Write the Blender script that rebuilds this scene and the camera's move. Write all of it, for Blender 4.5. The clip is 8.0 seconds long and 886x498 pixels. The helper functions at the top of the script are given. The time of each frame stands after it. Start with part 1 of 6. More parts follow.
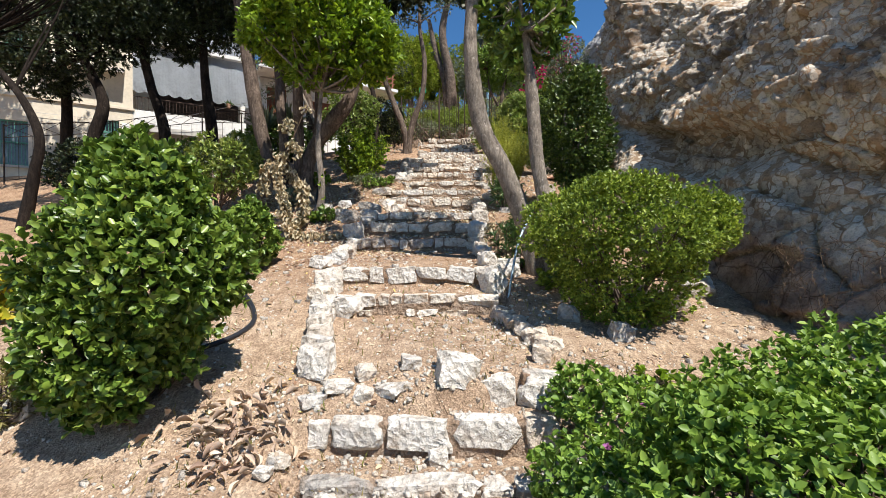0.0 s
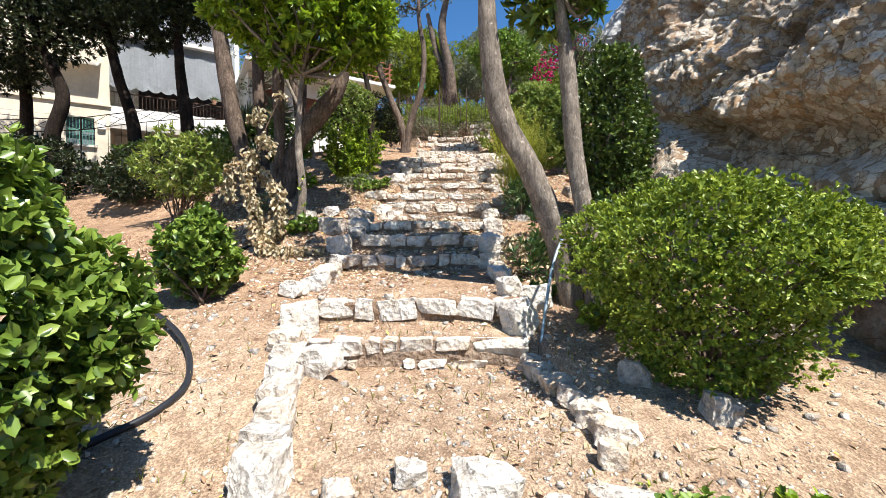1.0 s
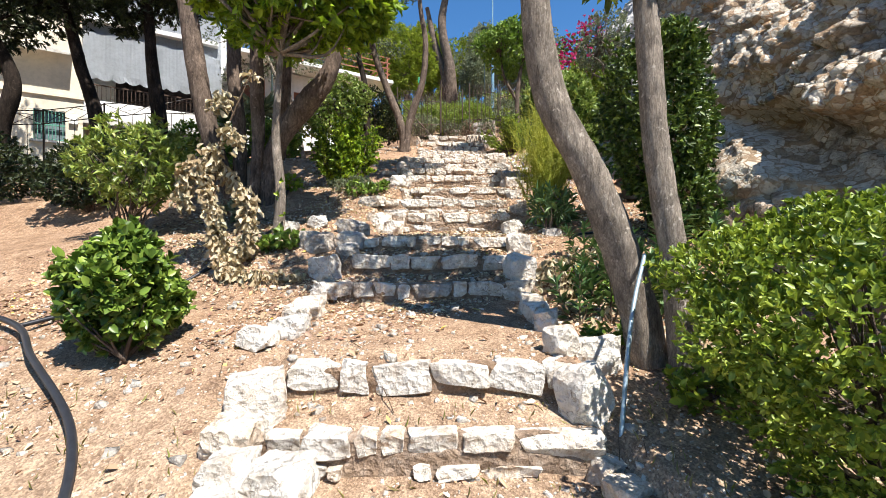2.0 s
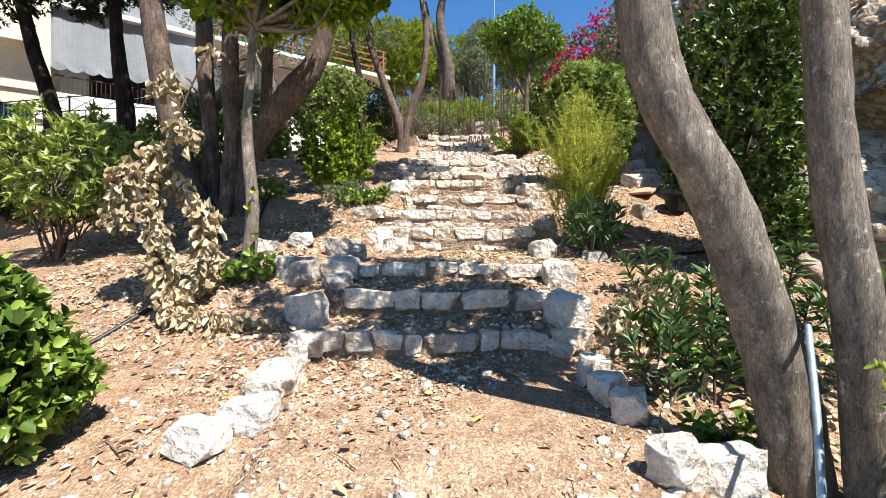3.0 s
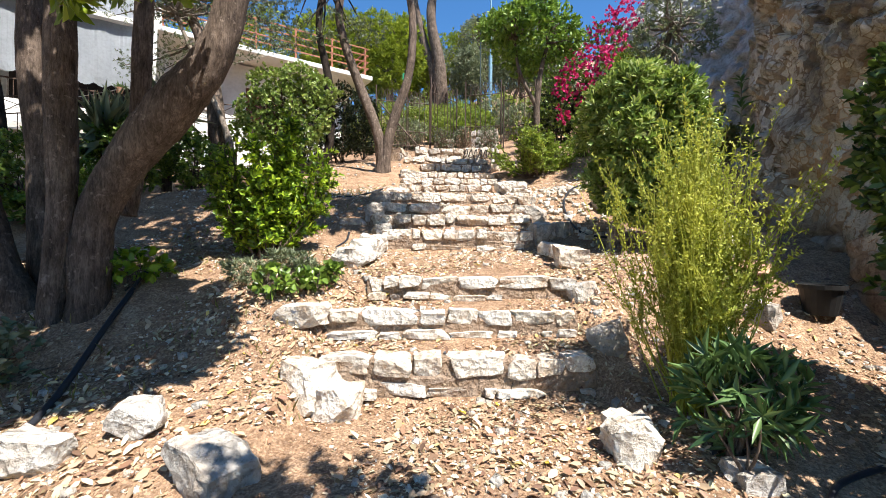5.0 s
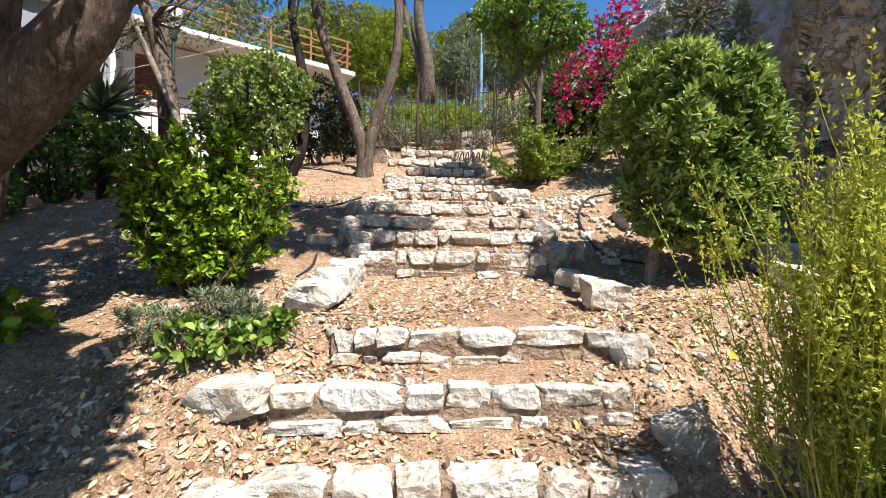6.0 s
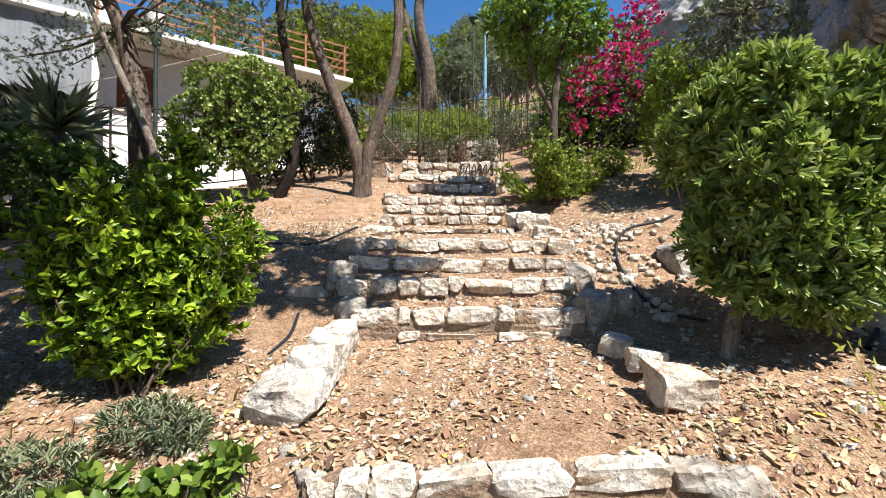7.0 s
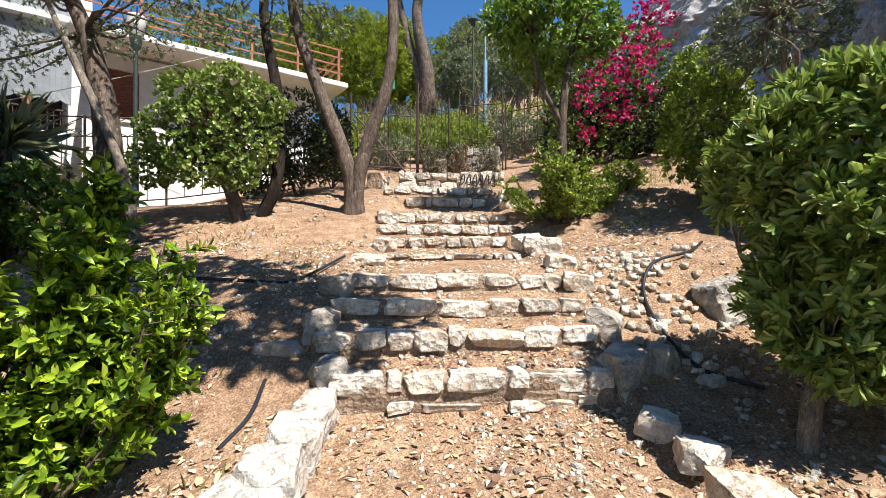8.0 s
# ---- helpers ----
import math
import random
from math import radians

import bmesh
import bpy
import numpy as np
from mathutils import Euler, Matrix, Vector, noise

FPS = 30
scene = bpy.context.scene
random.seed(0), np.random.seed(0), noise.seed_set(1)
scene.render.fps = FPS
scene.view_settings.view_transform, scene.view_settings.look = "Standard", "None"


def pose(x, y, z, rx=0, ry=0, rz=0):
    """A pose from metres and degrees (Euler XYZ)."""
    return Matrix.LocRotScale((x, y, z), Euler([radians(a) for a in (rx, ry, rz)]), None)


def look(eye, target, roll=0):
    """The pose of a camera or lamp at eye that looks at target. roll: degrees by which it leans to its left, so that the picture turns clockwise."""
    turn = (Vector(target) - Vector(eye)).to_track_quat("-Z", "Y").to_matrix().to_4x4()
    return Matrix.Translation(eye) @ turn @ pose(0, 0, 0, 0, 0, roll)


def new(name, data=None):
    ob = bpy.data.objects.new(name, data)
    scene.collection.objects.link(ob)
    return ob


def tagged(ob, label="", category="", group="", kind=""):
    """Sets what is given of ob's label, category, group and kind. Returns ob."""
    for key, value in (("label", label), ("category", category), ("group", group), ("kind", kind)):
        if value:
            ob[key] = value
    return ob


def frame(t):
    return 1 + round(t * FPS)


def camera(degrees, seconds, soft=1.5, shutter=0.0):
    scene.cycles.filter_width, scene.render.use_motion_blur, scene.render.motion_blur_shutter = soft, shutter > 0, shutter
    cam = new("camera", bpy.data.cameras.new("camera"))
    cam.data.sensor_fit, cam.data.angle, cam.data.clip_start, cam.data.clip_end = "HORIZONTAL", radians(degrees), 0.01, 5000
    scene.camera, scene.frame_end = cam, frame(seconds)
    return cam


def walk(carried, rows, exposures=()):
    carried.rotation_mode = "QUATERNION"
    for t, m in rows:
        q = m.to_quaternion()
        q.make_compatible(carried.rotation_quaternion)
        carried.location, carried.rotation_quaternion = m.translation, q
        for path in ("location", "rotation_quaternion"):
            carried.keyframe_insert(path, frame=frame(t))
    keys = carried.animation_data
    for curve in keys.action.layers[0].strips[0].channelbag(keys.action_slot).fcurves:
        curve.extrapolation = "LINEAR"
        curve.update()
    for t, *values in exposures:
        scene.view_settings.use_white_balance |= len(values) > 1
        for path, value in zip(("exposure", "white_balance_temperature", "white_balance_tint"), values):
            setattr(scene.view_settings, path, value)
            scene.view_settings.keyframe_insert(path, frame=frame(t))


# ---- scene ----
cam = camera(90.9, 8.0, soft=0.45)
PATH = [
    (0, (0.046, -0.037, 1.5), (0.041, 1.963, 1.48), -0.3),
    (0.5, (-0.028, 0.562, 1.652), (-0.033, 2.562, 1.631), -0.4),
    (1, (-0.046, 1.171, 1.703), (-0.044, 3.171, 1.686), -0.4),
    (1.5, (-0.106, 1.812, 1.867), (-0.1, 3.811, 1.843), -0.5),
    (1.7, (-0.154, 2.018, 1.882), (-0.144, 4.018, 1.861), -0.4),
    (2.8, (-0.391, 3.226, 2.142), (-0.343, 5.225, 2.134), 0.5),
    (3, (-0.422, 3.398, 2.176), (-0.371, 5.397, 2.161), 0.2),
    (3.5, (-0.447, 3.968, 2.317), (-0.395, 5.968, 2.299), 0.2),
    (4, (-0.408, 4.603, 2.48), (-0.349, 6.602, 2.459), 0.1),
    (4.5, (-0.372, 5.189, 2.801), (-0.306, 7.188, 2.783), 0.1),
    (4.7, (-0.344, 5.358, 2.932), (-0.272, 7.357, 2.916), 0.2),
    (5.8, (-0.363, 6.438, 3.265), (-0.2, 8.432, 3.256), 1.0),
    (6, (-0.358, 6.643, 3.302), (-0.199, 8.637, 3.297), 0.7),
    (6.5, (-0.334, 7.14, 3.534), (-0.175, 9.134, 3.526), 0.5),
    (7, (-0.378, 7.45, 3.697), (-0.227, 9.444, 3.704), 0.2),
    (7.5, (-0.375, 7.697, 3.858), (-0.226, 9.691, 3.875), 0.1),
    (8, (-0.326, 8.03, 4.001), (-0.174, 10.024, 4.015), -0.0),
]
walk(cam, [(t, look(eye, target, roll)) for t, eye, target, roll in PATH], exposures=[(0, 0.64), (0.5, 0.92), (1, 1.02), (4.5, 1.26), (6, 1.13), (6.5, 1.03), (8, 1.0)])

# ---- light ----
SUN_FROM = Vector((0.44, -0.52, 1.12)).normalized()   # towards the sun
world = bpy.data.worlds.new("sky")
world.use_nodes = True
scene.world = world
wn = world.node_tree.nodes
sky = wn.new("ShaderNodeTexSky")
sky.sky_type = "NISHITA"
sky.sun_disc = False
sky.sun_elevation = math.asin(SUN_FROM.z)
sky.sun_rotation = math.atan2(SUN_FROM.x, SUN_FROM.y)
sky.altitude = 50
sky.air_density, sky.dust_density, sky.ozone_density = 1.0, 0.1, 5.0
deep = wn.new("ShaderNodeHueSaturation")
deep.inputs["Saturation"].default_value = 1.2
world.node_tree.links.new(sky.outputs[0], deep.inputs["Color"])
world.node_tree.links.new(deep.outputs[0], wn["Background"].inputs[0])
wn["Background"].inputs[1].default_value = 0.088
sun = new("sun", bpy.data.lights.new("sun", "SUN"))
sun.data.energy = 5.0
sun.data.angle = radians(0.53)
sun.data.color = (1.0, 0.95, 0.88)
sun.matrix_world = look((20, -16, 34), Vector((20, -16, 34)) - SUN_FROM)

# ---- materials ----
def ramp(nt, fac, stops):
    r = nt.nodes.new("ShaderNodeValToRGB")
    while len(r.color_ramp.elements) < len(stops):
        r.color_ramp.elements.new(0.5)
    for e, (p, c) in zip(r.color_ramp.elements, stops):
        e.position, e.color = p, (*c, 1)
    nt.links.new(fac, r.inputs[0])
    return r.outputs[0]


def noise_tex(nt, co, scale, detail=6, rough=0.6, kind="ShaderNodeTexNoise"):
    n = nt.nodes.new(kind)
    n.inputs["Scale"].default_value = scale
    if kind == "ShaderNodeTexNoise":
        n.inputs["Detail"].default_value, n.inputs["Roughness"].default_value = detail, rough
    nt.links.new(co, n.inputs["Vector"])
    return n


def mixed(nt, a, b, fac, mode="MIX"):
    m = nt.nodes.new("ShaderNodeMix")
    m.data_type, m.blend_type = "RGBA", mode
    for sock, v in ((m.inputs[6], a), (m.inputs[7], b), (m.inputs[0], fac)):
        if isinstance(v, (int, float)):
            sock.default_value = v
        elif isinstance(v, tuple):
            sock.default_value = (*v, 1)
        else:
            nt.links.new(v, sock)
    return m.outputs[2]


def base(name, rough=0.9, metal=0.0, spec=0.3):
    m = bpy.data.materials.new(name)
    m.use_nodes = True
    nt = m.node_tree
    p = nt.nodes["Principled BSDF"]
    p.inputs["Roughness"].default_value, p.inputs["Metallic"].default_value = rough, metal
    p.inputs["Specular IOR Level"].default_value = spec
    co = nt.nodes.new("ShaderNodeTexCoord").outputs["Object"]
    return m, nt, p, co


def world_co(nt):
    return nt.nodes.new("ShaderNodeNewGeometry").outputs["Position"]


def bump(nt, p, h, strength, dist):
    b = nt.nodes.new("ShaderNodeBump")
    b.inputs["Strength"].default_value, b.inputs["Distance"].default_value = strength, dist
    nt.links.new(h, b.inputs["Height"])
    nt.links.new(b.outputs[0], p.inputs["Normal"])


def stone_mat(name, stops, dirt=(0.30, 0.20, 0.12), dirty=0.45, scale=9, b=0.9):
    """Weathered limestone: pale ground, grey and ochre patches, dark pits, fine relief."""
    m, nt, p, _ = base(name, 0.88, spec=0.25)
    co = world_co(nt)
    big, fine = noise_tex(nt, co, scale, 7, 0.65), noise_tex(nt, co, scale * 7, 5, 0.7)
    rnd = nt.nodes.new("ShaderNodeObjectInfo").outputs["Random"]
    c = ramp(nt, big.outputs[0], stops)
    c = mixed(nt, c, ramp(nt, fine.outputs[0], [(0.34, (0.30, 0.26, 0.22)), (0.46, (1, 1, 1))]), 0.5, "MULTIPLY")
    e = noise_tex(nt, mixed(nt, co, big.outputs["Color"], 0.2), scale * 0.75, kind="ShaderNodeTexVoronoi")
    e.feature = "DISTANCE_TO_EDGE"
    c = mixed(nt, c, ramp(nt, e.outputs["Distance"], [(0.0, (0.40, 0.34, 0.28)), (0.035, (1, 1, 1))]), ramp(nt, noise_tex(nt, co, scale * 0.4, 3).outputs[0], [(0.46, (0, 0, 0)), (0.6, (0.8, 0.8, 0.8))]), "MULTIPLY")
    c = mixed(nt, c, ramp(nt, rnd, [(0.0, (0.78, 0.77, 0.76)), (0.35, (1.0, 0.985, 0.955)), (0.8, (1.0, 0.97, 0.93)), (1.0, (0.90, 0.78, 0.66))]), 0.8, "MULTIPLY")
    d = ramp(nt, noise_tex(nt, co, scale * 0.55, 5, 0.7).outputs[0], [(0.48, (0, 0, 0)), (0.62, (dirty, dirty, dirty))])
    c = mixed(nt, c, dirt, d)
    nt.links.new(c, p.inputs["Base Color"])
    v = noise_tex(nt, mixed(nt, co, big.outputs["Color"], 0.08), scale * 2.4, kind="ShaderNodeTexVoronoi")
    h = mixed(nt, big.outputs[0], fine.outputs[0], 0.2)
    h = mixed(nt, h, v.outputs["Distance"], 0.34)
    bump(nt, p, h, 1.0, 0.075)
    return m


def soil_mat():
    m, nt, p, _ = base("dry_soil", 0.95, spec=0.15)
    co = world_co(nt)
    big, mid, fine = noise_tex(nt, co, 0.7, 5), noise_tex(nt, co, 6, 7, 0.68), noise_tex(nt, co, 55, 4, 0.7)
    c = ramp(nt, mid.outputs[0], [(0.28, (0.22, 0.16, 0.12)), (0.44, (0.385, 0.292, 0.218)), (0.58, (0.51, 0.41, 0.318)), (0.76, (0.63, 0.545, 0.445))])
    c = mixed(nt, c, ramp(nt, big.outputs[0], [(0.35, (0.84, 0.75, 0.68)), (0.65, (1.08, 1.0, 0.92))]), 0.9, "MULTIPLY")
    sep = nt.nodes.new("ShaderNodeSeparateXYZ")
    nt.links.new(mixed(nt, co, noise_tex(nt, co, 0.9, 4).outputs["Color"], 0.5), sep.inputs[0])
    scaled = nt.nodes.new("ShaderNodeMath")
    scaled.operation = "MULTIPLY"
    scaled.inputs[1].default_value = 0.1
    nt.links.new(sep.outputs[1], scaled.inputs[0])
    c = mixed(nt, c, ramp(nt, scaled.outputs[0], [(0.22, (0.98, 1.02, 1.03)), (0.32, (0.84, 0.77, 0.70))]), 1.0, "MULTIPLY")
    g = noise_tex(nt, co, 34, kind="ShaderNodeTexVoronoi")
    c = mixed(nt, c, ramp(nt, g.outputs["Distance"], [(0.08, (0.62, 0.56, 0.47)), (0.16, (0.37, 0.265, 0.19))]), ramp(nt, fine.outputs[0], [(0.5, (0, 0, 0)), (0.62, (0.6, 0.6, 0.6))]))
    c = mixed(nt, c, ramp(nt, fine.outputs[0], [(0.3, (0.5, 0.46, 0.42)), (0.55, (1, 1, 1))]), 0.7, "MULTIPLY")
    grit = noise_tex(nt, co, 95, kind="ShaderNodeTexVoronoi")
    c = mixed(nt, c, mixed(nt, c, ramp(nt, grit.outputs["Color"], [(0.25, (0.35, 0.27, 0.22)), (0.55, (1.0, 0.97, 0.92)), (0.8, (1.7, 1.65, 1.55))]), 1.0, "MULTIPLY"), 0.45)
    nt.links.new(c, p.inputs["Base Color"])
    h = mixed(nt, mid.outputs[0], fine.outputs[0], 0.45)
    h = mixed(nt, h, grit.outputs["Distance"], 0.12)
    bump(nt, p, h, 0.9, 0.05)
    return m


def cliff_mat():
    """Nodular conglomerate over a smoother red-brown bed; paler grey limestone farther up the slope."""
    m, nt, p, _ = base("conglomerate_rock", 0.92, spec=0.2)
    co = world_co(nt)
    big, mid, fine = noise_tex(nt, co, 0.55, 6, 0.6), noise_tex(nt, co, 3.2, 8, 0.68), noise_tex(nt, co, 26, 5, 0.7)
    warp = mixed(nt, co, noise_tex(nt, co, 2.2, 4).outputs["Color"], 0.10)
    v = noise_tex(nt, warp, 8.0, kind="ShaderNodeTexVoronoi")
    v2 = noise_tex(nt, warp, 15.0, kind="ShaderNodeTexVoronoi")
    edge1, edge2 = noise_tex(nt, warp, 8.0, kind="ShaderNodeTexVoronoi"), noise_tex(nt, warp, 15.0, kind="ShaderNodeTexVoronoi")
    edge1.feature = edge2.feature = "DISTANCE_TO_EDGE"
    matrix = ramp(nt, mid.outputs[0], [(0.3, (0.20, 0.135, 0.085)), (0.5, (0.36, 0.26, 0.17)), (0.7, (0.52, 0.41, 0.29))])
    matrix = mixed(nt, matrix, (0.58, 0.36, 0.20), ramp(nt, big.outputs[0], [(0.50, (0, 0, 0)), (0.64, (0.7, 0.7, 0.7))]))

    def cobbles(cells, edges, over, part_of):
        tone = ramp(nt, cells.outputs["Color"], [(0.1, (0.30, 0.225, 0.155)), (0.35, (0.45, 0.37, 0.28)), (0.6, (0.56, 0.48, 0.375)), (0.85, (0.70, 0.63, 0.53))])
        rim = ramp(nt, edges.outputs["Distance"], [(0.03, (0, 0, 0)), (0.10, (1, 1, 1))])
        some = ramp(nt, cells.outputs["Color"], [(part_of, (0, 0, 0)), (part_of + 0.02, (1, 1, 1))])
        return mixed(nt, over, tone, mixed(nt, rim, some, 1.0, "MULTIPLY"))

    c = cobbles(v2, edge2, matrix, 0.35)
    c = cobbles(v, edge1, c, 0.55)
    c = mixed(nt, c, ramp(nt, edge1.outputs["Distance"], [(0.0, (0.36, 0.29, 0.23)), (0.05, (1, 1, 1))]), 0.15, "MULTIPLY")
    c = mixed(nt, c, ramp(nt, fine.outputs[0], [(0.30, (0.40, 0.36, 0.32)), (0.50, (1, 1, 1))]), 0.7, "MULTIPLY")
    stain = noise_tex(nt, mixed(nt, co, mid.outputs["Color"], 0.3), 1.1, 6, 0.7)
    c = mixed(nt, c, (0.10, 0.075, 0.062), ramp(nt, stain.outputs[0], [(0.50, (0, 0, 0)), (0.64, (0.8, 0.8, 0.8))]))
    sep = nt.nodes.new("ShaderNodeSeparateXYZ")
    nt.links.new(co, sep.inputs[0])

    def math_node(op, a, b):
        k = nt.nodes.new("ShaderNodeMath")
        k.operation = op
        for s, q in zip(k.inputs, (a, b)):
            if isinstance(q, float):
                s.default_value = q
            else:
                nt.links.new(q, s)
        return k.outputs[0]

    # the bed's height over the sloping foot
    up = math_node("SUBTRACT", sep.outputs[2], math_node("MULTIPLY", sep.outputs[1], 0.33))
    up = math_node("ADD", up, math_node("MULTIPLY", mid.outputs[0], 0.9))
    low = ramp(nt, math_node("MULTIPLY", math_node("ADD", up, 1.0), 0.5), [(0.72, (1, 1, 1)), (0.86, (0, 0, 0))])
    bed = ramp(nt, mid.outputs[0], [(0.3, (0.19, 0.125, 0.09)), (0.46, (0.36, 0.255, 0.185)), (0.60, (0.46, 0.365, 0.285)), (0.78, (0.56, 0.49, 0.42))])
    bed = mixed(nt, bed, (0.11, 0.085, 0.075), ramp(nt, stain.outputs[0], [(0.52, (0, 0, 0)), (0.66, (0.7, 0.7, 0.7))]))
    crack = noise_tex(nt, warp, 1.7, kind="ShaderNodeTexVoronoi")
    crack.feature = "DISTANCE_TO_EDGE"
    bed = mixed(nt, bed, ramp(nt, crack.outputs["Distance"], [(0.0, (0.25, 0.2, 0.17)), (0.02, (1, 1, 1))]), 0.7, "MULTIPLY")
    bed = mixed(nt, bed, ramp(nt, fine.outputs[0], [(0.35, (0.55, 0.52, 0.5)), (0.55, (1, 1, 1))]), 0.7, "MULTIPLY")
    c = mixed(nt, c, bed, low)
    far = ramp(nt, math_node("MULTIPLY", math_node("ADD", sep.outputs[1], math_node("MULTIPLY", big.outputs[0], 2.0)), 0.05), [(0.60, (0, 0, 0)), (0.68, (1, 1, 1))])
    pale = ramp(nt, mid.outputs[0], [(0.3, (0.20, 0.185, 0.17)), (0.46, (0.40, 0.38, 0.355)), (0.62, (0.58, 0.56, 0.53))])
    pale = mixed(nt, pale, ramp(nt, fine.outputs[0], [(0.34, (0.5, 0.48, 0.46)), (0.52, (1, 1, 1))]), 0.7, "MULTIPLY")
    c = mixed(nt, c, pale, far)
    nt.links.new(c, p.inputs["Base Color"])
    h = mixed(nt, mid.outputs[0], ramp(nt, edge2.outputs["Distance"], [(0.0, (0, 0, 0)), (0.12, (1, 1, 1))]), 0.10)
    h = mixed(nt, h, fine.outputs[0], 0.35)
    bump(nt, p, h, 1.0, 0.07)
    return m


def bark_mat(name, dark, light, sc=18, stretch=0.22):
    m, nt, p, _ = base(name, 0.93, spec=0.15)
    mp = nt.nodes.new("ShaderNodeMapping")
    mp.inputs["Scale"].default_value = (1, 1, stretch)
    nt.links.new(world_co(nt), mp.inputs[0])
    a, b2 = noise_tex(nt, mp.outputs[0], sc * 1.6, 8, 0.75), noise_tex(nt, world_co(nt), sc * 0.22, 5)
    f = noise_tex(nt, mp.outputs[0], sc * 7, 5, 0.7)
    v = noise_tex(nt, mixed(nt, mp.outputs[0], a.outputs["Color"], 0.12), sc * 0.9, kind="ShaderNodeTexVoronoi")
    v.feature = "DISTANCE_TO_EDGE"
    c = ramp(nt, a.outputs[0], [(0.30, dark), (0.66, light)])
    c = mixed(nt, c, ramp(nt, b2.outputs[0], [(0.35, (0.55, 0.52, 0.5)), (0.65, (1.15, 1.1, 1.05))]), 0.9, "MULTIPLY")
    c = mixed(nt, c, ramp(nt, f.outputs[0], [(0.35, (0.5, 0.48, 0.46)), (0.6, (1.05, 1.05, 1.05))]), 0.8, "MULTIPLY")
    c = mixed(nt, c, tuple(min(1, x * 1.7) for x in light), ramp(nt, noise_tex(nt, world_co(nt), sc * 0.9, 3).outputs[0], [(0.62, (0, 0, 0)), (0.70, (0.5, 0.5, 0.5))]))
    c = mixed(nt, c, ramp(nt, v.outputs["Distance"], [(0.0, (0.45, 0.41, 0.38)), (0.16, (1.08, 1.07, 1.05))]), 0.55, "MULTIPLY")
    nt.links.new(c, p.inputs["Base Color"])
    h = mixed(nt, mixed(nt, a.outputs[0], f.outputs[0], 0.35), v.outputs["Distance"], 0.2)
    bump(nt, p, h, 0.9, 0.03)
    return m


def leaf_mat(name, stops, rough=0.42, through_light=0.2, spec=0.45):
    """Leaves: hue and value differ leaf by leaf; light shines through."""
    m, nt, p, _ = base(name, rough, spec=spec)
    rnd = nt.nodes.new("ShaderNodeNewGeometry").outputs["Random Per Island"]
    c = ramp(nt, rnd, stops)
    n = noise_tex(nt, world_co(nt), 2.5, 3)
    c = mixed(nt, c, ramp(nt, n.outputs[0], [(0.35, (0.72, 0.78, 0.72)), (0.65, (1.12, 1.08, 1.0))]), 0.8, "MULTIPLY")
    nt.links.new(c, p.inputs["Base Color"])
    t = nt.nodes.new("ShaderNodeBsdfTranslucent")
    nt.links.new(mixed(nt, c, (1.0, 1.0, 0.35), 0.35, "MULTIPLY"), t.inputs[0])
    mx = nt.nodes.new("ShaderNodeMixShader")
    mx.inputs[0].default_value = through_light
    nt.links.new(p.outputs[0], mx.inputs[1])
    nt.links.new(t.outputs[0], mx.inputs[2])
    nt.links.new(mx.outputs[0], nt.nodes["Material Output"].inputs[0])
    return m


def plain_mat(name, col, rough=0.7, metal=0.0, spec=0.3, vary=0.25, sc=6, relief=0.15):
    m, nt, p, _ = base(name, rough, metal, spec)
    co = world_co(nt)
    a, f = noise_tex(nt, co, sc, 6, 0.65), noise_tex(nt, co, sc * 9, 4, 0.6)
    lo = tuple(v * (1 - vary) for v in col)
    hi = tuple(min(1, v * (1 + vary * 0.5)) for v in col)
    c = ramp(nt, a.outputs[0], [(0.34, lo), (0.62, hi)])
    c = mixed(nt, c, ramp(nt, f.outputs[0], [(0.35, (0.8, 0.8, 0.8)), (0.55, (1, 1, 1))]), 0.5, "MULTIPLY")
    nt.links.new(c, p.inputs["Base Color"])
    bump(nt, p, f.outputs[0], relief, 0.01)
    return m


M = {}
M["soil"] = soil_mat()
M["cliff"] = cliff_mat()
M["lime"] = stone_mat("pale_limestone", [(0.30, (0.38, 0.33, 0.27)), (0.40, (0.62, 0.56, 0.48)), (0.52, (0.76, 0.715, 0.64)), (0.75, (0.82, 0.79, 0.73))], dirt=(0.40, 0.27, 0.17), dirty=0.6)
M["white"] = stone_mat("whitewashed_stone", [(0.28, (0.44, 0.40, 0.35)), (0.43, (0.66, 0.63, 0.58)), (0.7, (0.77, 0.75, 0.71))], dirty=0.38)
M["grey"] = stone_mat("grey_limestone", [(0.30, (0.24, 0.225, 0.205)), (0.46, (0.42, 0.395, 0.365)), (0.60, (0.56, 0.53, 0.48)), (0.78, (0.66, 0.63, 0.57))])
M["mortar"] = stone_mat("old_mortar", [(0.3, (0.22, 0.155, 0.11)), (0.5, (0.36, 0.265, 0.195)), (0.75, (0.52, 0.43, 0.35))], scale=14)
M["bark"] = bark_mat("grey_brown_bark", (0.072, 0.056, 0.047), (0.265, 0.212, 0.176))
M["bark_pale"] = bark_mat("pale_grey_bark", (0.17, 0.15, 0.13), (0.47, 0.42, 0.36), 26)
# near-black: the backlit shade on the house trees is in this bark colour
M["bark_shaded"] = bark_mat("shaded_bark", (0.012, 0.0095, 0.008), (0.052, 0.041, 0.034), 15)
M["twig"] = bark_mat("dry_twig", (0.12, 0.085, 0.06), (0.30, 0.225, 0.16), 30)
M["viburnum"] = leaf_mat("glossy_viburnum_leaf", [(0, (0.055, 0.105, 0.018)), (0.4, (0.130, 0.210, 0.034)), (0.8, (0.215, 0.310, 0.050)), (1, (0.330, 0.420, 0.085))], 0.36, 0.22)
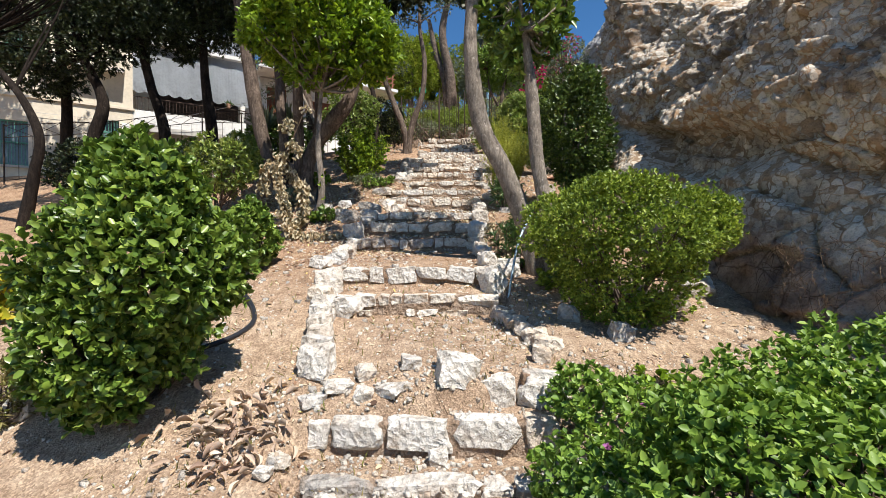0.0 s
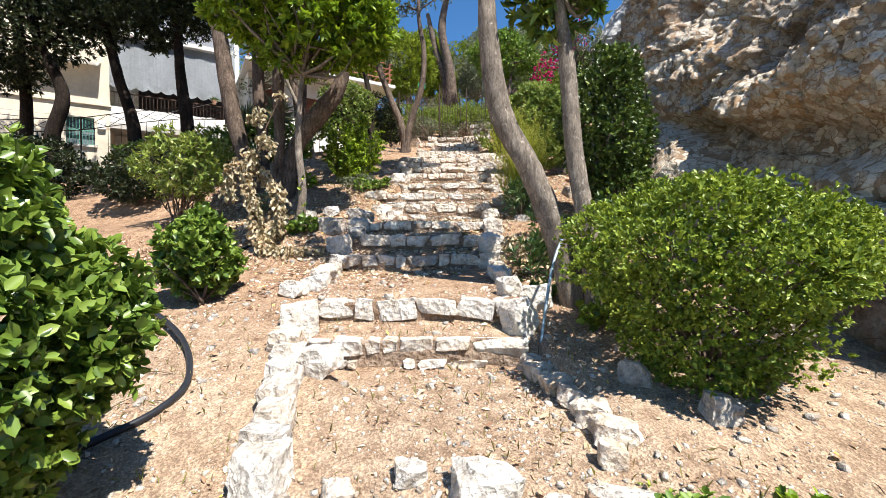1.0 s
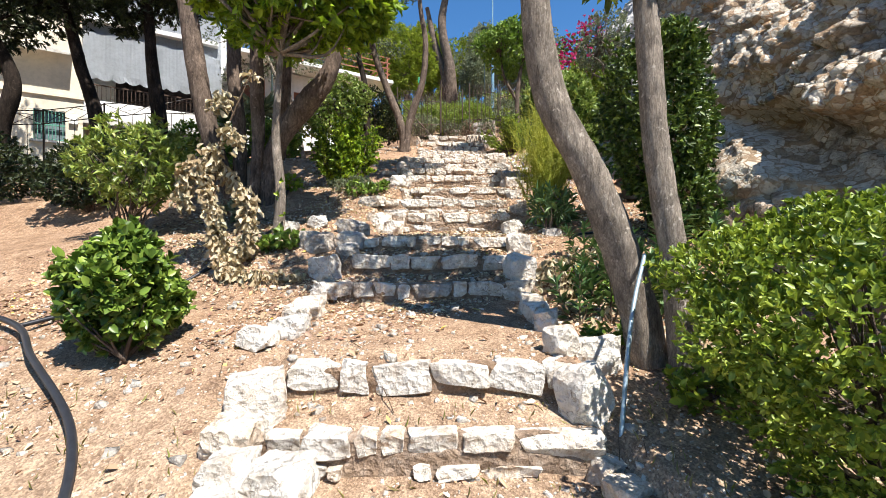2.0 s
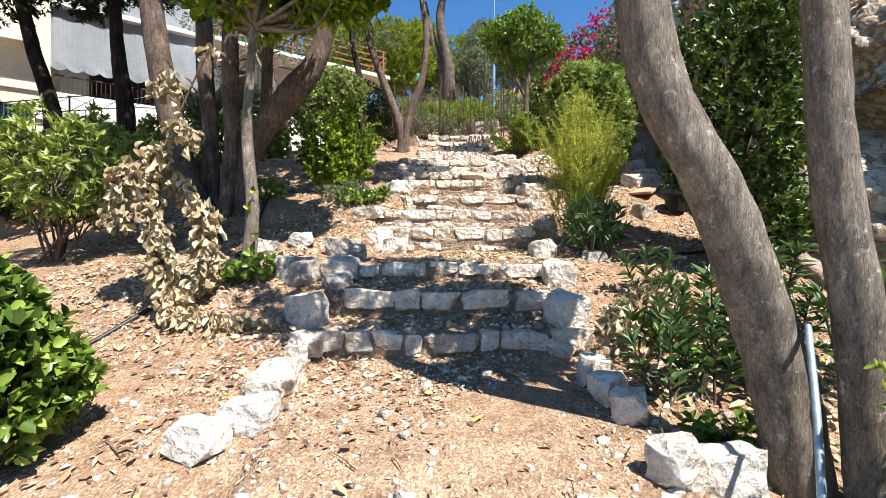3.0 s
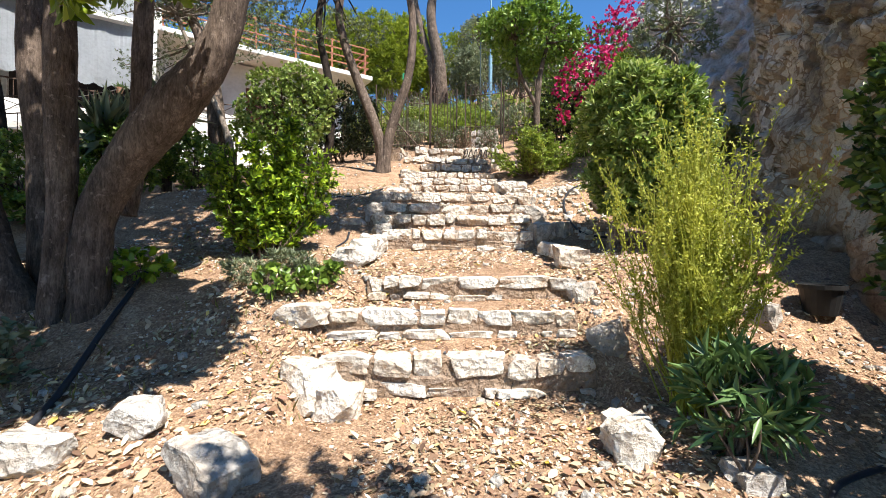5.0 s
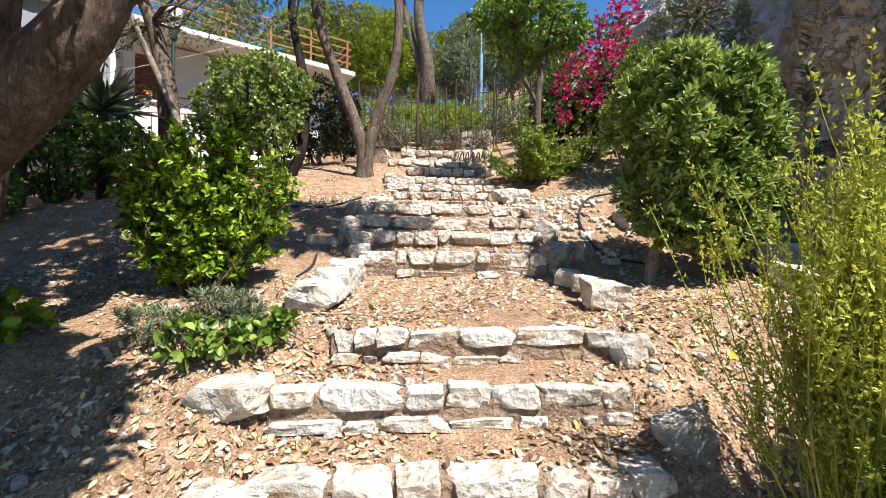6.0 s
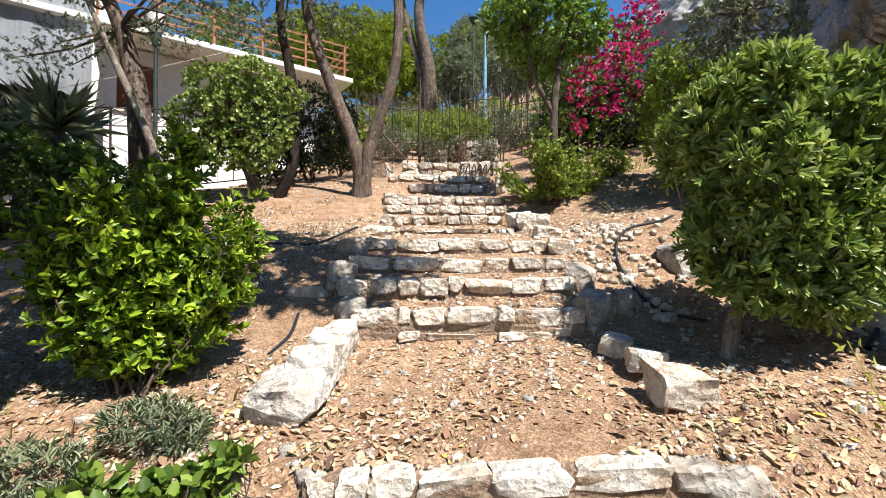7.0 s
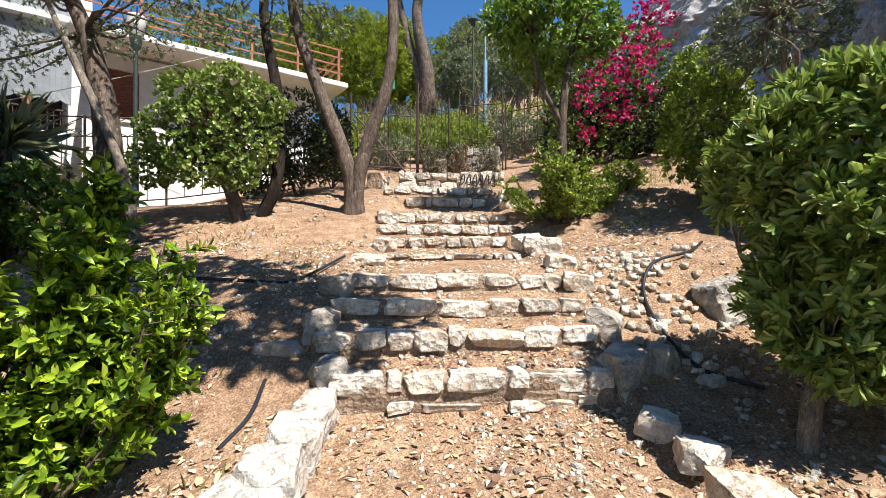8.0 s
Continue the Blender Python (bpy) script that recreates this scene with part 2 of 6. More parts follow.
M["privet"] = leaf_mat("privet_leaf", [(0, (0.095, 0.150, 0.018)), (0.4, (0.200, 0.275, 0.034)), (0.8, (0.310, 0.390, 0.052)), (1, (0.430, 0.500, 0.080))], 0.45, 0.28)
M["lantana"] = leaf_mat("lantana_leaf", [(0, (0.085, 0.160, 0.024)), (0.4, (0.165, 0.275, 0.040)), (0.8, (0.250, 0.380, 0.060)), (1, (0.340, 0.470, 0.090))], 0.5, 0.28)
M["citrus"] = leaf_mat("bright_citrus_leaf", [(0, (0.090, 0.165, 0.012)), (0.4, (0.190, 0.300, 0.020)), (0.8, (0.300, 0.430, 0.032)), (1, (0.420, 0.540, 0.060))], 0.38, 0.4)
M["bright"] = leaf_mat("fresh_green_leaf", [(0, (0.045, 0.085, 0.010)), (0.4, (0.125, 0.215, 0.018)), (0.8, (0.360, 0.510, 0.036)), (1, (0.560, 0.680, 0.075))], 0.38, 0.36)
M["pitto"] = leaf_mat("pittosporum_leaf", [(0, (0.110, 0.165, 0.030)), (0.4, (0.215, 0.290, 0.052)), (0.8, (0.345, 0.415, 0.090)), (1, (0.540, 0.580, 0.230))], 0.34, 0.3)
M["toira"] = leaf_mat("leathery_pittosporum_leaf", [(0, (0.110, 0.175, 0.036)), (0.4, (0.225, 0.315, 0.066)), (0.8, (0.350, 0.435, 0.115)), (1, (0.520, 0.560, 0.250))], 0.36, 0.32)
M["oleander"] = leaf_mat("oleander_leaf", [(0, (0.048, 0.100, 0.036)), (0.5, (0.085, 0.160, 0.055)), (1, (0.150, 0.235, 0.085))], 0.42)
M["broom"] = leaf_mat("yellow_green_broom", [(0, (0.28, 0.30, 0.045)), (0.4, (0.42, 0.445, 0.075)), (0.8, (0.54, 0.56, 0.12)), (1, (0.64, 0.64, 0.20))], 0.6, 0.48, 0.2)
# evergreen leaf darkened to carry the shade beside the rock
M["shade_green"] = leaf_mat("shade_darkened_evergreen_leaf", [(0, (0.028, 0.055, 0.012)), (0.4, (0.062, 0.105, 0.020)), (0.8, (0.115, 0.175, 0.032)), (1, (0.230, 0.300, 0.055))], 0.36, 0.15)
# these dark greens carry the shade of the backlit crowns in the leaf colour
M["dark_shaded_leaf"] = leaf_mat("dark_shaded_evergreen_leaf", [(0, (0.010, 0.018, 0.008)), (0.4, (0.022, 0.036, 0.013)), (0.8, (0.045, 0.065, 0.020)), (1, (0.080, 0.100, 0.030))], 0.5, 0.15)
M["olive"] = leaf_mat("olive_leaf", [(0, (0.070, 0.096, 0.047)), (0.5, (0.133, 0.164, 0.086)), (1, (0.265, 0.296, 0.187))], 0.5, 0.2)
M["pine"] = leaf_mat("pine_needles", [(0, (0.130, 0.180, 0.022)), (0.4, (0.250, 0.320, 0.034)), (0.8, (0.370, 0.440, 0.052)), (1, (0.480, 0.540, 0.090))], 0.6, 0.45, 0.2)
M["grey_leaf"] = leaf_mat("grey_green_leaf", [(0, (0.125, 0.155, 0.090)), (0.5, (0.215, 0.250, 0.150)), (1, (0.350, 0.370, 0.240))], 0.6, 0.25)
M["yellow_leaf"] = leaf_mat("yellow_leaf", [(0, (0.42, 0.34, 0.02)), (0.6, (0.58, 0.48, 0.03)), (1, (0.40, 0.44, 0.04))], 0.5, 0.4)
M["magenta"] = leaf_mat("bougainvillea_bract", [(0, (0.42, 0.015, 0.11)), (0.6, (0.62, 0.03, 0.19)), (1, (0.72, 0.10, 0.32))], 0.6, 0.4, 0.2)
M["lilac"] = leaf_mat("lilac_petal", [(0, (0.48, 0.13, 0.42)), (1, (0.66, 0.30, 0.55))], 0.6, 0.4, 0.2)
M["dead"] = leaf_mat("dried_leaf", [(0, (0.30, 0.22, 0.13)), (0.5, (0.50, 0.41, 0.28)), (1, (0.66, 0.58, 0.44))], 0.75, 0.25, 0.15)
M["litter"] = leaf_mat("fallen_leaf", [(0, (0.13, 0.075, 0.055)), (0.25, (0.33, 0.19, 0.125)), (0.5, (0.52, 0.36, 0.245)), (0.75, (0.66, 0.51, 0.37)), (0.94, (0.78, 0.68, 0.54)), (1, (0.72, 0.50, 0.06))], 0.75, 0.2, 0.2)
M["reddish"] = leaf_mat("russet_dead_leaf", [(0, (0.13, 0.072, 0.055)), (0.5, (0.34, 0.195, 0.145)), (1, (0.56, 0.40, 0.31))], 0.75, 0.1, 0.15)
M["pinkish"] = leaf_mat("pinkish_dry_leaf", [(0, (0.36, 0.25, 0.20)), (0.5, (0.58, 0.44, 0.36)), (1, (0.74, 0.61, 0.53))], 0.75, 0.25, 0.15)
M["drygrass"] = leaf_mat("dry_grass", [(0, (0.22, 0.18, 0.08)), (0.5, (0.34, 0.29, 0.14)), (1, (0.24, 0.27, 0.07))], 0.8, 0.3, 0.1)
M["plaster"] = plain_mat("white_plaster", (0.73, 0.72, 0.69), 0.85, vary=0.10, sc=1.2)
M["cream"] = plain_mat("cream_plaster", (0.66, 0.59, 0.47), 0.88, vary=0.14, sc=0.9)
M["concrete"] = plain_mat("grey_concrete", (0.52, 0.50, 0.46), 0.9, vary=0.2, sc=2)
# blue-grey here includes the tree shade on canvas and wall
M["awning"] = plain_mat("shaded_canvas", (0.43, 0.46, 0.49), 0.85, vary=0.10, sc=1.5)
M["dark_in"] = plain_mat("dark_interior", (0.030, 0.024, 0.022), 0.8)
M["shutter"] = plain_mat("brown_shutter_paint", (0.26, 0.095, 0.055), 0.6, sc=12)
M["rail_orange"] = plain_mat("orange_railing_paint", (0.36, 0.135, 0.07), 0.55, sc=10)
M["iron"] = plain_mat("rusty_dark_iron", (0.095, 0.066, 0.052), 0.6, 0.6, sc=14)
M["green_bar"] = plain_mat("green_window_paint", (0.10, 0.27, 0.21), 0.5, sc=12)
M["glass"] = plain_mat("dull_window_glass", (0.16, 0.20, 0.22), 0.12, spec=0.6, vary=0.3, sc=2, relief=0.0)
M["hose"] = plain_mat("black_pipe_plastic", (0.022, 0.024, 0.030), 0.42, sc=20, relief=0.05)
M["steel"] = plain_mat("galvanised_steel", (0.34, 0.44, 0.50), 0.45, 0.5, sc=12)
M["bluepole"] = plain_mat("blue_painted_steel", (0.22, 0.36, 0.44), 0.5, 0.2, sc=8)
M["terracotta"] = plain_mat("terracotta_slab", (0.50, 0.28, 0.18), 0.85, sc=8)
M["pot"] = plain_mat("black_plastic_pot", (0.018, 0.018, 0.018), 0.5, sc=9)
M["greensign"] = plain_mat("green_sign_paint", (0.03, 0.26, 0.12), 0.4, sc=5)
M["paint_black"] = plain_mat("black_spray_paint", (0.030, 0.028, 0.028), 0.7, sc=15)
M["lampgrey"] = plain_mat("dark_green_cast_iron", (0.055, 0.075, 0.068), 0.5, 0.4, sc=14)
M["milk"] = plain_mat("milky_lamp_plastic", (0.72, 0.72, 0.70), 0.3, vary=0.05)
M["white_paint"] = plain_mat("white_metal_box", (0.78, 0.78, 0.76), 0.45, vary=0.08)
M["flower_orange"] = plain_mat("orange_flower", (0.75, 0.20, 0.03), 0.6)

# ---- building helpers ----
RNG = np.random.default_rng(7)


def thing(name, at, label, category, group="", kind=""):
    ob = new(name)
    ob.empty_display_size = 0.1
    ob.location = at
    return tagged(ob, label, category, group, kind)


def mesh_of(name, verts, faces, material, smooth=False):
    me = bpy.data.meshes.new(name)
    me.from_pydata([tuple(v) for v in verts], [], [tuple(f) for f in faces])
    me.materials.append(material)
    if smooth:
        me.shade_smooth()
    me.update()
    return me


def fast_mesh(name, verts, faces, material, smooth=False):
    """verts (n,3) and faces (m,k) as arrays."""
    me = bpy.data.meshes.new(name)
    m, k = faces.shape
    me.vertices.add(len(verts))
    me.vertices.foreach_set("co", np.ascontiguousarray(verts, np.float32).ravel())
    me.loops.add(m * k)
    me.loops.foreach_set("vertex_index", np.ascontiguousarray(faces, np.int32).ravel())
    me.polygons.add(m)
    me.polygons.foreach_set("loop_start", np.arange(0, m * k, k, dtype=np.int32))
    me.materials.append(material)
    me.update(calc_edges=True)
    me.validate()
    if smooth:
        me.shade_smooth()
    return me


WORLD = {}


def put(name, me, parent=None, label="", m=None):
    """A mesh as one object; under a thing its coordinates are the world's unless m is given."""
    ob = new(name, me)
    if parent is not None:
        ob.parent = parent
        ob.matrix_parent_inverse = WORLD.get(parent.name, Matrix.Translation(parent.location)).inverted()
    if m is not None:
        ob.matrix_basis = m
    WORLD[ob.name] = m if m is not None else Matrix.Identity(4)
    if label:
        ob["label"] = label
    return ob


def part(name, bm, material, parent, label=""):
    me = bpy.data.meshes.new(name)
    bm.to_mesh(me)
    bm.free()
    me.materials.append(material)
    return put(name, me, parent, label)


def box_bm(m, size, bevel=0.0):
    bm = bmesh.new()
    bmesh.ops.create_cube(bm, size=1, matrix=m @ Matrix.Diagonal((*size, 1)))
    if bevel:
        bmesh.ops.bevel(bm, geom=bm.edges[:], offset=bevel, segments=2, profile=0.6, affect="EDGES")
    return bm


def spline(pts, n):
    """Catmull-Rom through the points; n samples a span."""
    p = np.array(pts, float)
    p = np.vstack([2 * p[0] - p[1], p, 2 * p[-1] - p[-2]])
    out = []
    for i in range(1, len(p) - 2):
        for t in np.linspace(0, 1, n, endpoint=False):
            out.append(0.5 * (2 * p[i] + (p[i + 1] - p[i - 1]) * t + (2 * p[i - 1] - 5 * p[i] + 4 * p[i + 1] - p[i + 2]) * t * t
                              + (3 * p[i] - p[i - 1] - 3 * p[i + 1] + p[i + 2]) * t ** 3))
    out.append(p[-2])
    return np.array(out)


def tube_arrays(pts, radii, seg=10, n=6, rough=0.0, seed=0):
    """A tapered tube: verts and quads."""
    if len(pts) > 2:
        c = spline(pts, n)
        r = np.interp(np.linspace(0, 1, len(c)), np.linspace(0, 1, len(radii)), radii)
    else:
        c = np.linspace(pts[0], pts[1], n + 1)
        r = np.linspace(radii[0], radii[-1], n + 1)
    d = np.gradient(c, axis=0)
    d /= np.linalg.norm(d, axis=1)[:, None] + 1e-9
    ref = np.array([0.0, 1.0, 0.0]) if abs(d[0][2]) > 0.6 else np.array([0.0, 0.0, 1.0])
    a = np.cross(d, ref)
    a /= np.linalg.norm(a, axis=1)[:, None] + 1e-9
    b = np.cross(d, a)
    th = np.linspace(0, 2 * np.pi, seg, endpoint=False)
    rr = r[:, None] * np.ones(seg)
    if rough:
        g = np.random.default_rng(seed)
        ph = g.uniform(0, 6.28, 6)
        s = np.linspace(0, 1, len(c))[:, None] * len(c) * 0.35
        rr = rr * (1 + rough * (np.sin(2 * th + ph[0] + s) * 0.5 + np.sin(3 * th + ph[1] - s * 0.7) * 0.4 + np.sin(5 * th + ph[2] + s * 1.9) * 0.25)
                   + rough * 0.35 * g.normal(size=rr.shape))
    v = c[:, None, :] + rr[..., None] * (np.cos(th)[None, :, None] * a[:, None, :] + np.sin(th)[None, :, None] * b[:, None, :])
    v = v.reshape(-1, 3)
    i = np.arange(len(c) - 1)[:, None] * seg
    j = np.arange(seg)[None, :]
    k = (j + 1) % seg
    f = np.stack([i + j, i + k, i + seg + k, i + seg + j], -1).reshape(-1, 4)
    return v, f


def tubes(name, runs, material, seg=8, n=5, rough=0.0, seed=0, smooth=True):
    """Several tubes joined in one mesh: runs of (points, radii)."""
    vs, fs, o = [], [], 0
    for i, (p, r) in enumerate(runs):
        v, f = tube_arrays(p, r, seg, n, rough, seed + i)
        vs.append(v), fs.append(f + o)
        o += len(v)
    return fast_mesh(name, np.vstack(vs), np.vstack(fs), material, smooth)


def unit(v):
    return v / (np.linalg.norm(v, axis=-1, keepdims=True) + 1e-9)


# leaves folded along the midrib: corners (along, across, up) and two faces
BROAD = (np.array([[0, 0, 0], [.30, -.44, .10], [.70, -.38, .06], [1, 0, -.12], [.70, .38, .06], [.30, .44, .10]]), np.array([[0, 1, 2, 3], [0, 3, 4, 5]]))
CRUMB = (np.array([[0, 0, 0], [.24, -.46, .16], [.66, -.44, .12], [1, .06, .16], [.70, .46, .24], [.26, .34, .17]]), np.array([[0, 1, 2, 3], [0, 3, 4, 5]]))
OBLONG = (np.array([[0, 0, 0], [.32, -.36, .07], [.74, -.50, .05], [.94, -.25, -.03], [1, 0, -.09], [.94, .25, -.03], [.74, .50, .05], [.32, .36, .07]]), np.array([[0, 1, 2, 3, 4], [0, 4, 5, 6, 7]]))
SLIM = (np.array([[0, 0, 0], [.45, -.5, .08], [1, 0, -.12], [.45, .5, .08]]), np.array([[0, 1, 2], [0, 2, 3]]))
CURL = (np.array([[0, 0, 0], [.22, -.26, .22], [.52, -.34, .42], [.82, -.22, .38], [1, .04, .10], [.84, .24, .36], [.54, .36, .46], [.24, .26, .24], [.50, .0, .10]]),
        np.array([[0, 1, 2, 8], [8, 2, 3, 4], [8, 4, 5, 6], [0, 8, 6, 7]]))


def leaf_mesh(name, pos, axis, normal, length, width, material, kind=BROAD, smooth=False):
    """Many leaves in one mesh; each has its own place, axis, face and size."""
    tv, tf = kind
    n = len(pos)
    ax = unit(axis)
    side = unit(np.cross(normal, ax))
    nn = np.cross(ax, side)
    L = np.broadcast_to(length, (n,))[:, None, None]
    W = np.broadcast_to(width, (n,))[:, None, None]
    v = pos[:, None, :] + tv[None, :, 0:1] * L * ax[:, None, :] + tv[None, :, 1:2] * W * side[:, None, :] + tv[None, :, 2:3] * L * nn[:, None, :]
    f = tf[None] + (np.arange(n) * len(tv))[:, None, None]
    return fast_mesh(name, v.reshape(-1, 3), f.reshape(-1, tf.shape[1]), material, smooth)


def rosettes(g, tips, dirs, k, length, width, spread=0.9, vary=0.25):
    """Leaves in whorls round shoot tips."""
    n = len(tips)
    pos = np.repeat(tips, k, 0)
    d = np.repeat(unit(dirs), k, 0)
    r = unit(g.normal(size=(n * k, 3)))
    r = unit(r - (r * d).sum(-1, keepdims=True) * d)
    s = g.uniform(spread * 0.45, spread * 1.35, (n * k, 1))
    ax = unit(d + r * s)
    nn = unit(d - r * 0.35 + g.normal(size=(n * k, 3)) * 0.18)
    pos = pos - d * (g.uniform(0, 1, (n * k, 1)) ** 1.5) * length * 0.9
    L = length * g.uniform(1 - vary, 1 + vary, n * k)
    return pos, ax, nn, L, L * (width / length)


def lobes_points(g, lobes, n, depth=0.35):
    """Points near the skin of a union of ellipsoids (centre, radii), with outward directions."""
    c = np.array([l[:3] for l in lobes], float)
    r = np.array([l[3:6] for l in lobes], float)
    area = (r[:, 0] * r[:, 1] + r[:, 1] * r[:, 2] + r[:, 0] * r[:, 2])
    out_p, out_d, have = [], [], 0
    while have < n:
        i = g.choice(len(c), n, p=area / area.sum())
        u = unit(g.normal(size=(n, 3)))
        lump = (0.95 + 0.13 * np.sin(u[:, 0] * 7 + i * 2.1) * np.sin(u[:, 1] * 6 + i) + 0.10 * np.sin(u[:, 2] * 9 + i * 1.3) * np.sin(u[:, 0] * 8 - i)
                + 0.09 * np.sin(u[:, 0] * 17 + i) * np.sin(u[:, 1] * 19 - i * 0.7) * np.sin(u[:, 2] * 15 + i * 2))
        s = (1 - depth * g.uniform(0, 1, n) ** 2.2) * lump
        p = c[i] + u * r[i] * s[:, None]
        q = ((p[:, None, :] - c[None]) / r[None])
        inside = ((q ** 2).sum(-1) < 0.5)
        inside[np.arange(n), i] = False
        ok = ~inside.any(1)
        d = unit(u / r[i])
        out_p.append(p[ok]), out_d.append(d[ok])
        have += ok.sum()
    return np.vstack(out_p)[:n], np.vstack(out_d)[:n]


def lumpy(g, cx, cy, cz, rx, ry, rz, k=9, small=0.45):
    """A bush form: one main ellipsoid and k smaller ones round it."""
    out = [(cx, cy, cz, rx * 0.82, ry * 0.82, rz * 0.85)]
    for _ in range(k):
        u = unit(g.normal(size=3))
        f = g.uniform(0.8, 1.2) * small
        out.append((cx + u[0] * rx * 0.62, cy + u[1] * ry * 0.62, cz + u[2] * rz * 0.62, rx * f, ry * f, rz * f))
    return out

# ---- the lie of the land ----
# each step: front y, top z, foot z, left x, right x, courses of stone
STEPS_LOW = [
    (2.38, 0.14, -0.02, -0.80, 0.75, 1), (2.76, 0.35, 0.11, -0.85, 0.80, 1), (3.08, 0.58, 0.38, 0.62, 0.95, 1),
    (4.52, 0.98, 0.74, -1.12, 0.62, 2), (4.85, 1.25, 1.04, -1.10, 0.58, 1), (6.31, 1.60, 1.42, -1.15, 0.68, 1),
    (6.66, 1.83, 1.64, -1.10, 0.55, 1), (7.06, 2.03, 1.88, -1.05, 0.70, 1), (8.34, 2.38, 2.11, -0.98, 0.78, 2),
    (8.75, 2.61, 2.40, -1.02, 0.80, 2)]
STEPS_HIGH = [
    (9.10, 2.83, 2.63, -0.78, 0.92, 2), (10.64, 3.27, 3.02, -0.80, 0.95, 2), (10.97, 3.47, 3.30, -0.98, 1.02, 1),
    (11.36, 3.63, 3.49, -0.92, 1.05, 1), (11.70, 3.81, 3.66, -0.92, 0.98, 1), (12.92, 3.98, 3.91, -0.62, 0.95, 1),
    (13.50, 4.19, 4.04, -0.72, 0.92, 1), (13.92, 4.37, 4.22, -0.76, 1.10, 1), (14.45, 4.57, 4.41, -0.74, 1.12, 1),
    (15.60, 4.95, 4.76, -0.40, 1.00, 1), (16.30, 5.24, 5.06, -0.80, 1.25, 1)]
STEPS = STEPS_LOW + STEPS_HIGH
SX = [s[0] for s in STEPS]
SLOPE_Y = [-60, -20, -4, 0, 2.0, 2.5, 3.1, 4.6, 6.3, 7.1, 8.4, 9.2, 10.7, 11.7, 13.4, 14.5, 16.0, 18.0, 20.0, 22.0, 30.0, 45.0, 90.0, 180.0]
SLOPE_Z = [-9, -4, -0.6, -0.12, 0.02, 0.2, 0.55, 0.95, 1.48, 1.95, 2.28, 2.80, 3.15, 3.75, 4.08, 4.55, 5.02, 5.55, 6.2, 7.0, 9.7, 14.6, 29.0, 55.0]
CLIFF_Y = [-12, -4, 0, 2, 3.5, 5, 6.5, 7.5, 9.5, 11, 12.5, 14.5, 17, 20, 26, 40]
CLIFF_X = [7.5, 5.6, 4.6, 3.9, 3.35, 3.05, 2.75, 2.85, 3.15, 3.6, 4.5, 5.2, 5.4, 5.4, 6.5, 9]
CLIFF_H = [4.0, 4.2, 4.3, 4.2, 4.1, 3.7, 3.3, 3.5, 3.9, 4.5, 5.2, 5.8, 5.9, 5.6, 4.6, 3.0]
TREAD_Y, TREAD_Z = [], []
for sy, top, foot, *_ in STEPS:
    TREAD_Y += [sy + 0.04, sy + 0.125]
    TREAD_Z += [foot, top - 0.004]


def smooth01(v):
    v = np.clip(v, 0, 1)
    return v * v * (3 - 2 * v)


def wave(x, y):
    return (np.sin(x * 1.7 + y * 0.9) * np.sin(y * 1.3 - x * 0.6) * 0.035 + np.sin(x * 4.1 - y * 2.7 + 1) * np.sin(y * 5.3 + x * 1.9) * 0.014
            + np.sin(x * 11 + y * 7) * np.sin(y * 13 - x * 9) * 0.005)


def height(x, y):
    """The ground's height, treads included."""
    x, y = np.asarray(x, float), np.asarray(y, float)
    z = np.interp(y, SLOPE_Y, SLOPE_Z)
    right = np.clip(x - 1.2, 0, 3.5)
    z = z + right * np.clip(0.022 * (y - 4.5), -0.04, 0.23)
    left = np.clip(-x - 3.5, 0, 12)
    z = z - left * 0.07 - np.clip(-x - 1.5, 0, 4) * 0.16 * np.clip((y - 15) / 4, 0, 1)
    cx = np.interp(y, CLIFF_Y, CLIFF_X)
    ch = np.interp(y, CLIFF_Y, CLIFF_H)
    z = z + smooth01((x - cx - 1.6 - 2.6 * smooth01((y - 10.6) / 3.0)) / 1.3) * ch * 0.95 + np.clip(x - cx - 2.9 - 2.6 * smooth01((y - 10.6) / 3.0), 0, 14) * 0.42
    z = z + wave(x, y)
    xl = np.interp(y, SX, [s[3] for s in STEPS])
    xr = np.interp(y, SX, [s[4] for s in STEPS])
    w = smooth01((x - xl + 0.16) / 0.14) * smooth01((xr + 0.16 - x) / 0.14) * ((y > 2.35) & (y < 17.4))
    t = np.interp(y, TREAD_Y, TREAD_Z) + wave(x * 1.3 + 4, y * 1.2) * 0.35
    return z * (1 - w) + t * w


def hz(x, y):
    return float(height(x, y))


def spaced(fine, far, grow=1.16, step=0.1):
    out, s, v = [], step, fine
    while abs(v) < abs(far):
        v += math.copysign(s, far)
        out.append(v)
        s *= grow
    return out


gx = np.array(sorted(spaced(-2.4, -160) + list(np.arange(-2.4, 2.41, 0.07)) + spaced(2.4, 160)))
gy = np.array(sorted(spaced(1.2, -60) + list(np.arange(1.2, 17.6, 0.05)) + spaced(17.6, 180)))
GX, GY = np.meshgrid(gx, gy)
gv = np.stack([GX, GY, height(GX, GY)], -1).reshape(-1, 3)
gi = (np.arange(len(gy) - 1)[:, None] * len(gx) + np.arange(len(gx) - 1)[None]).reshape(-1)
gf = np.stack([gi, gi + 1, gi + len(gx) + 1, gi + len(gx)], -1)
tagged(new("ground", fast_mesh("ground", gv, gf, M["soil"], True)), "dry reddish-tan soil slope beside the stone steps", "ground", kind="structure")


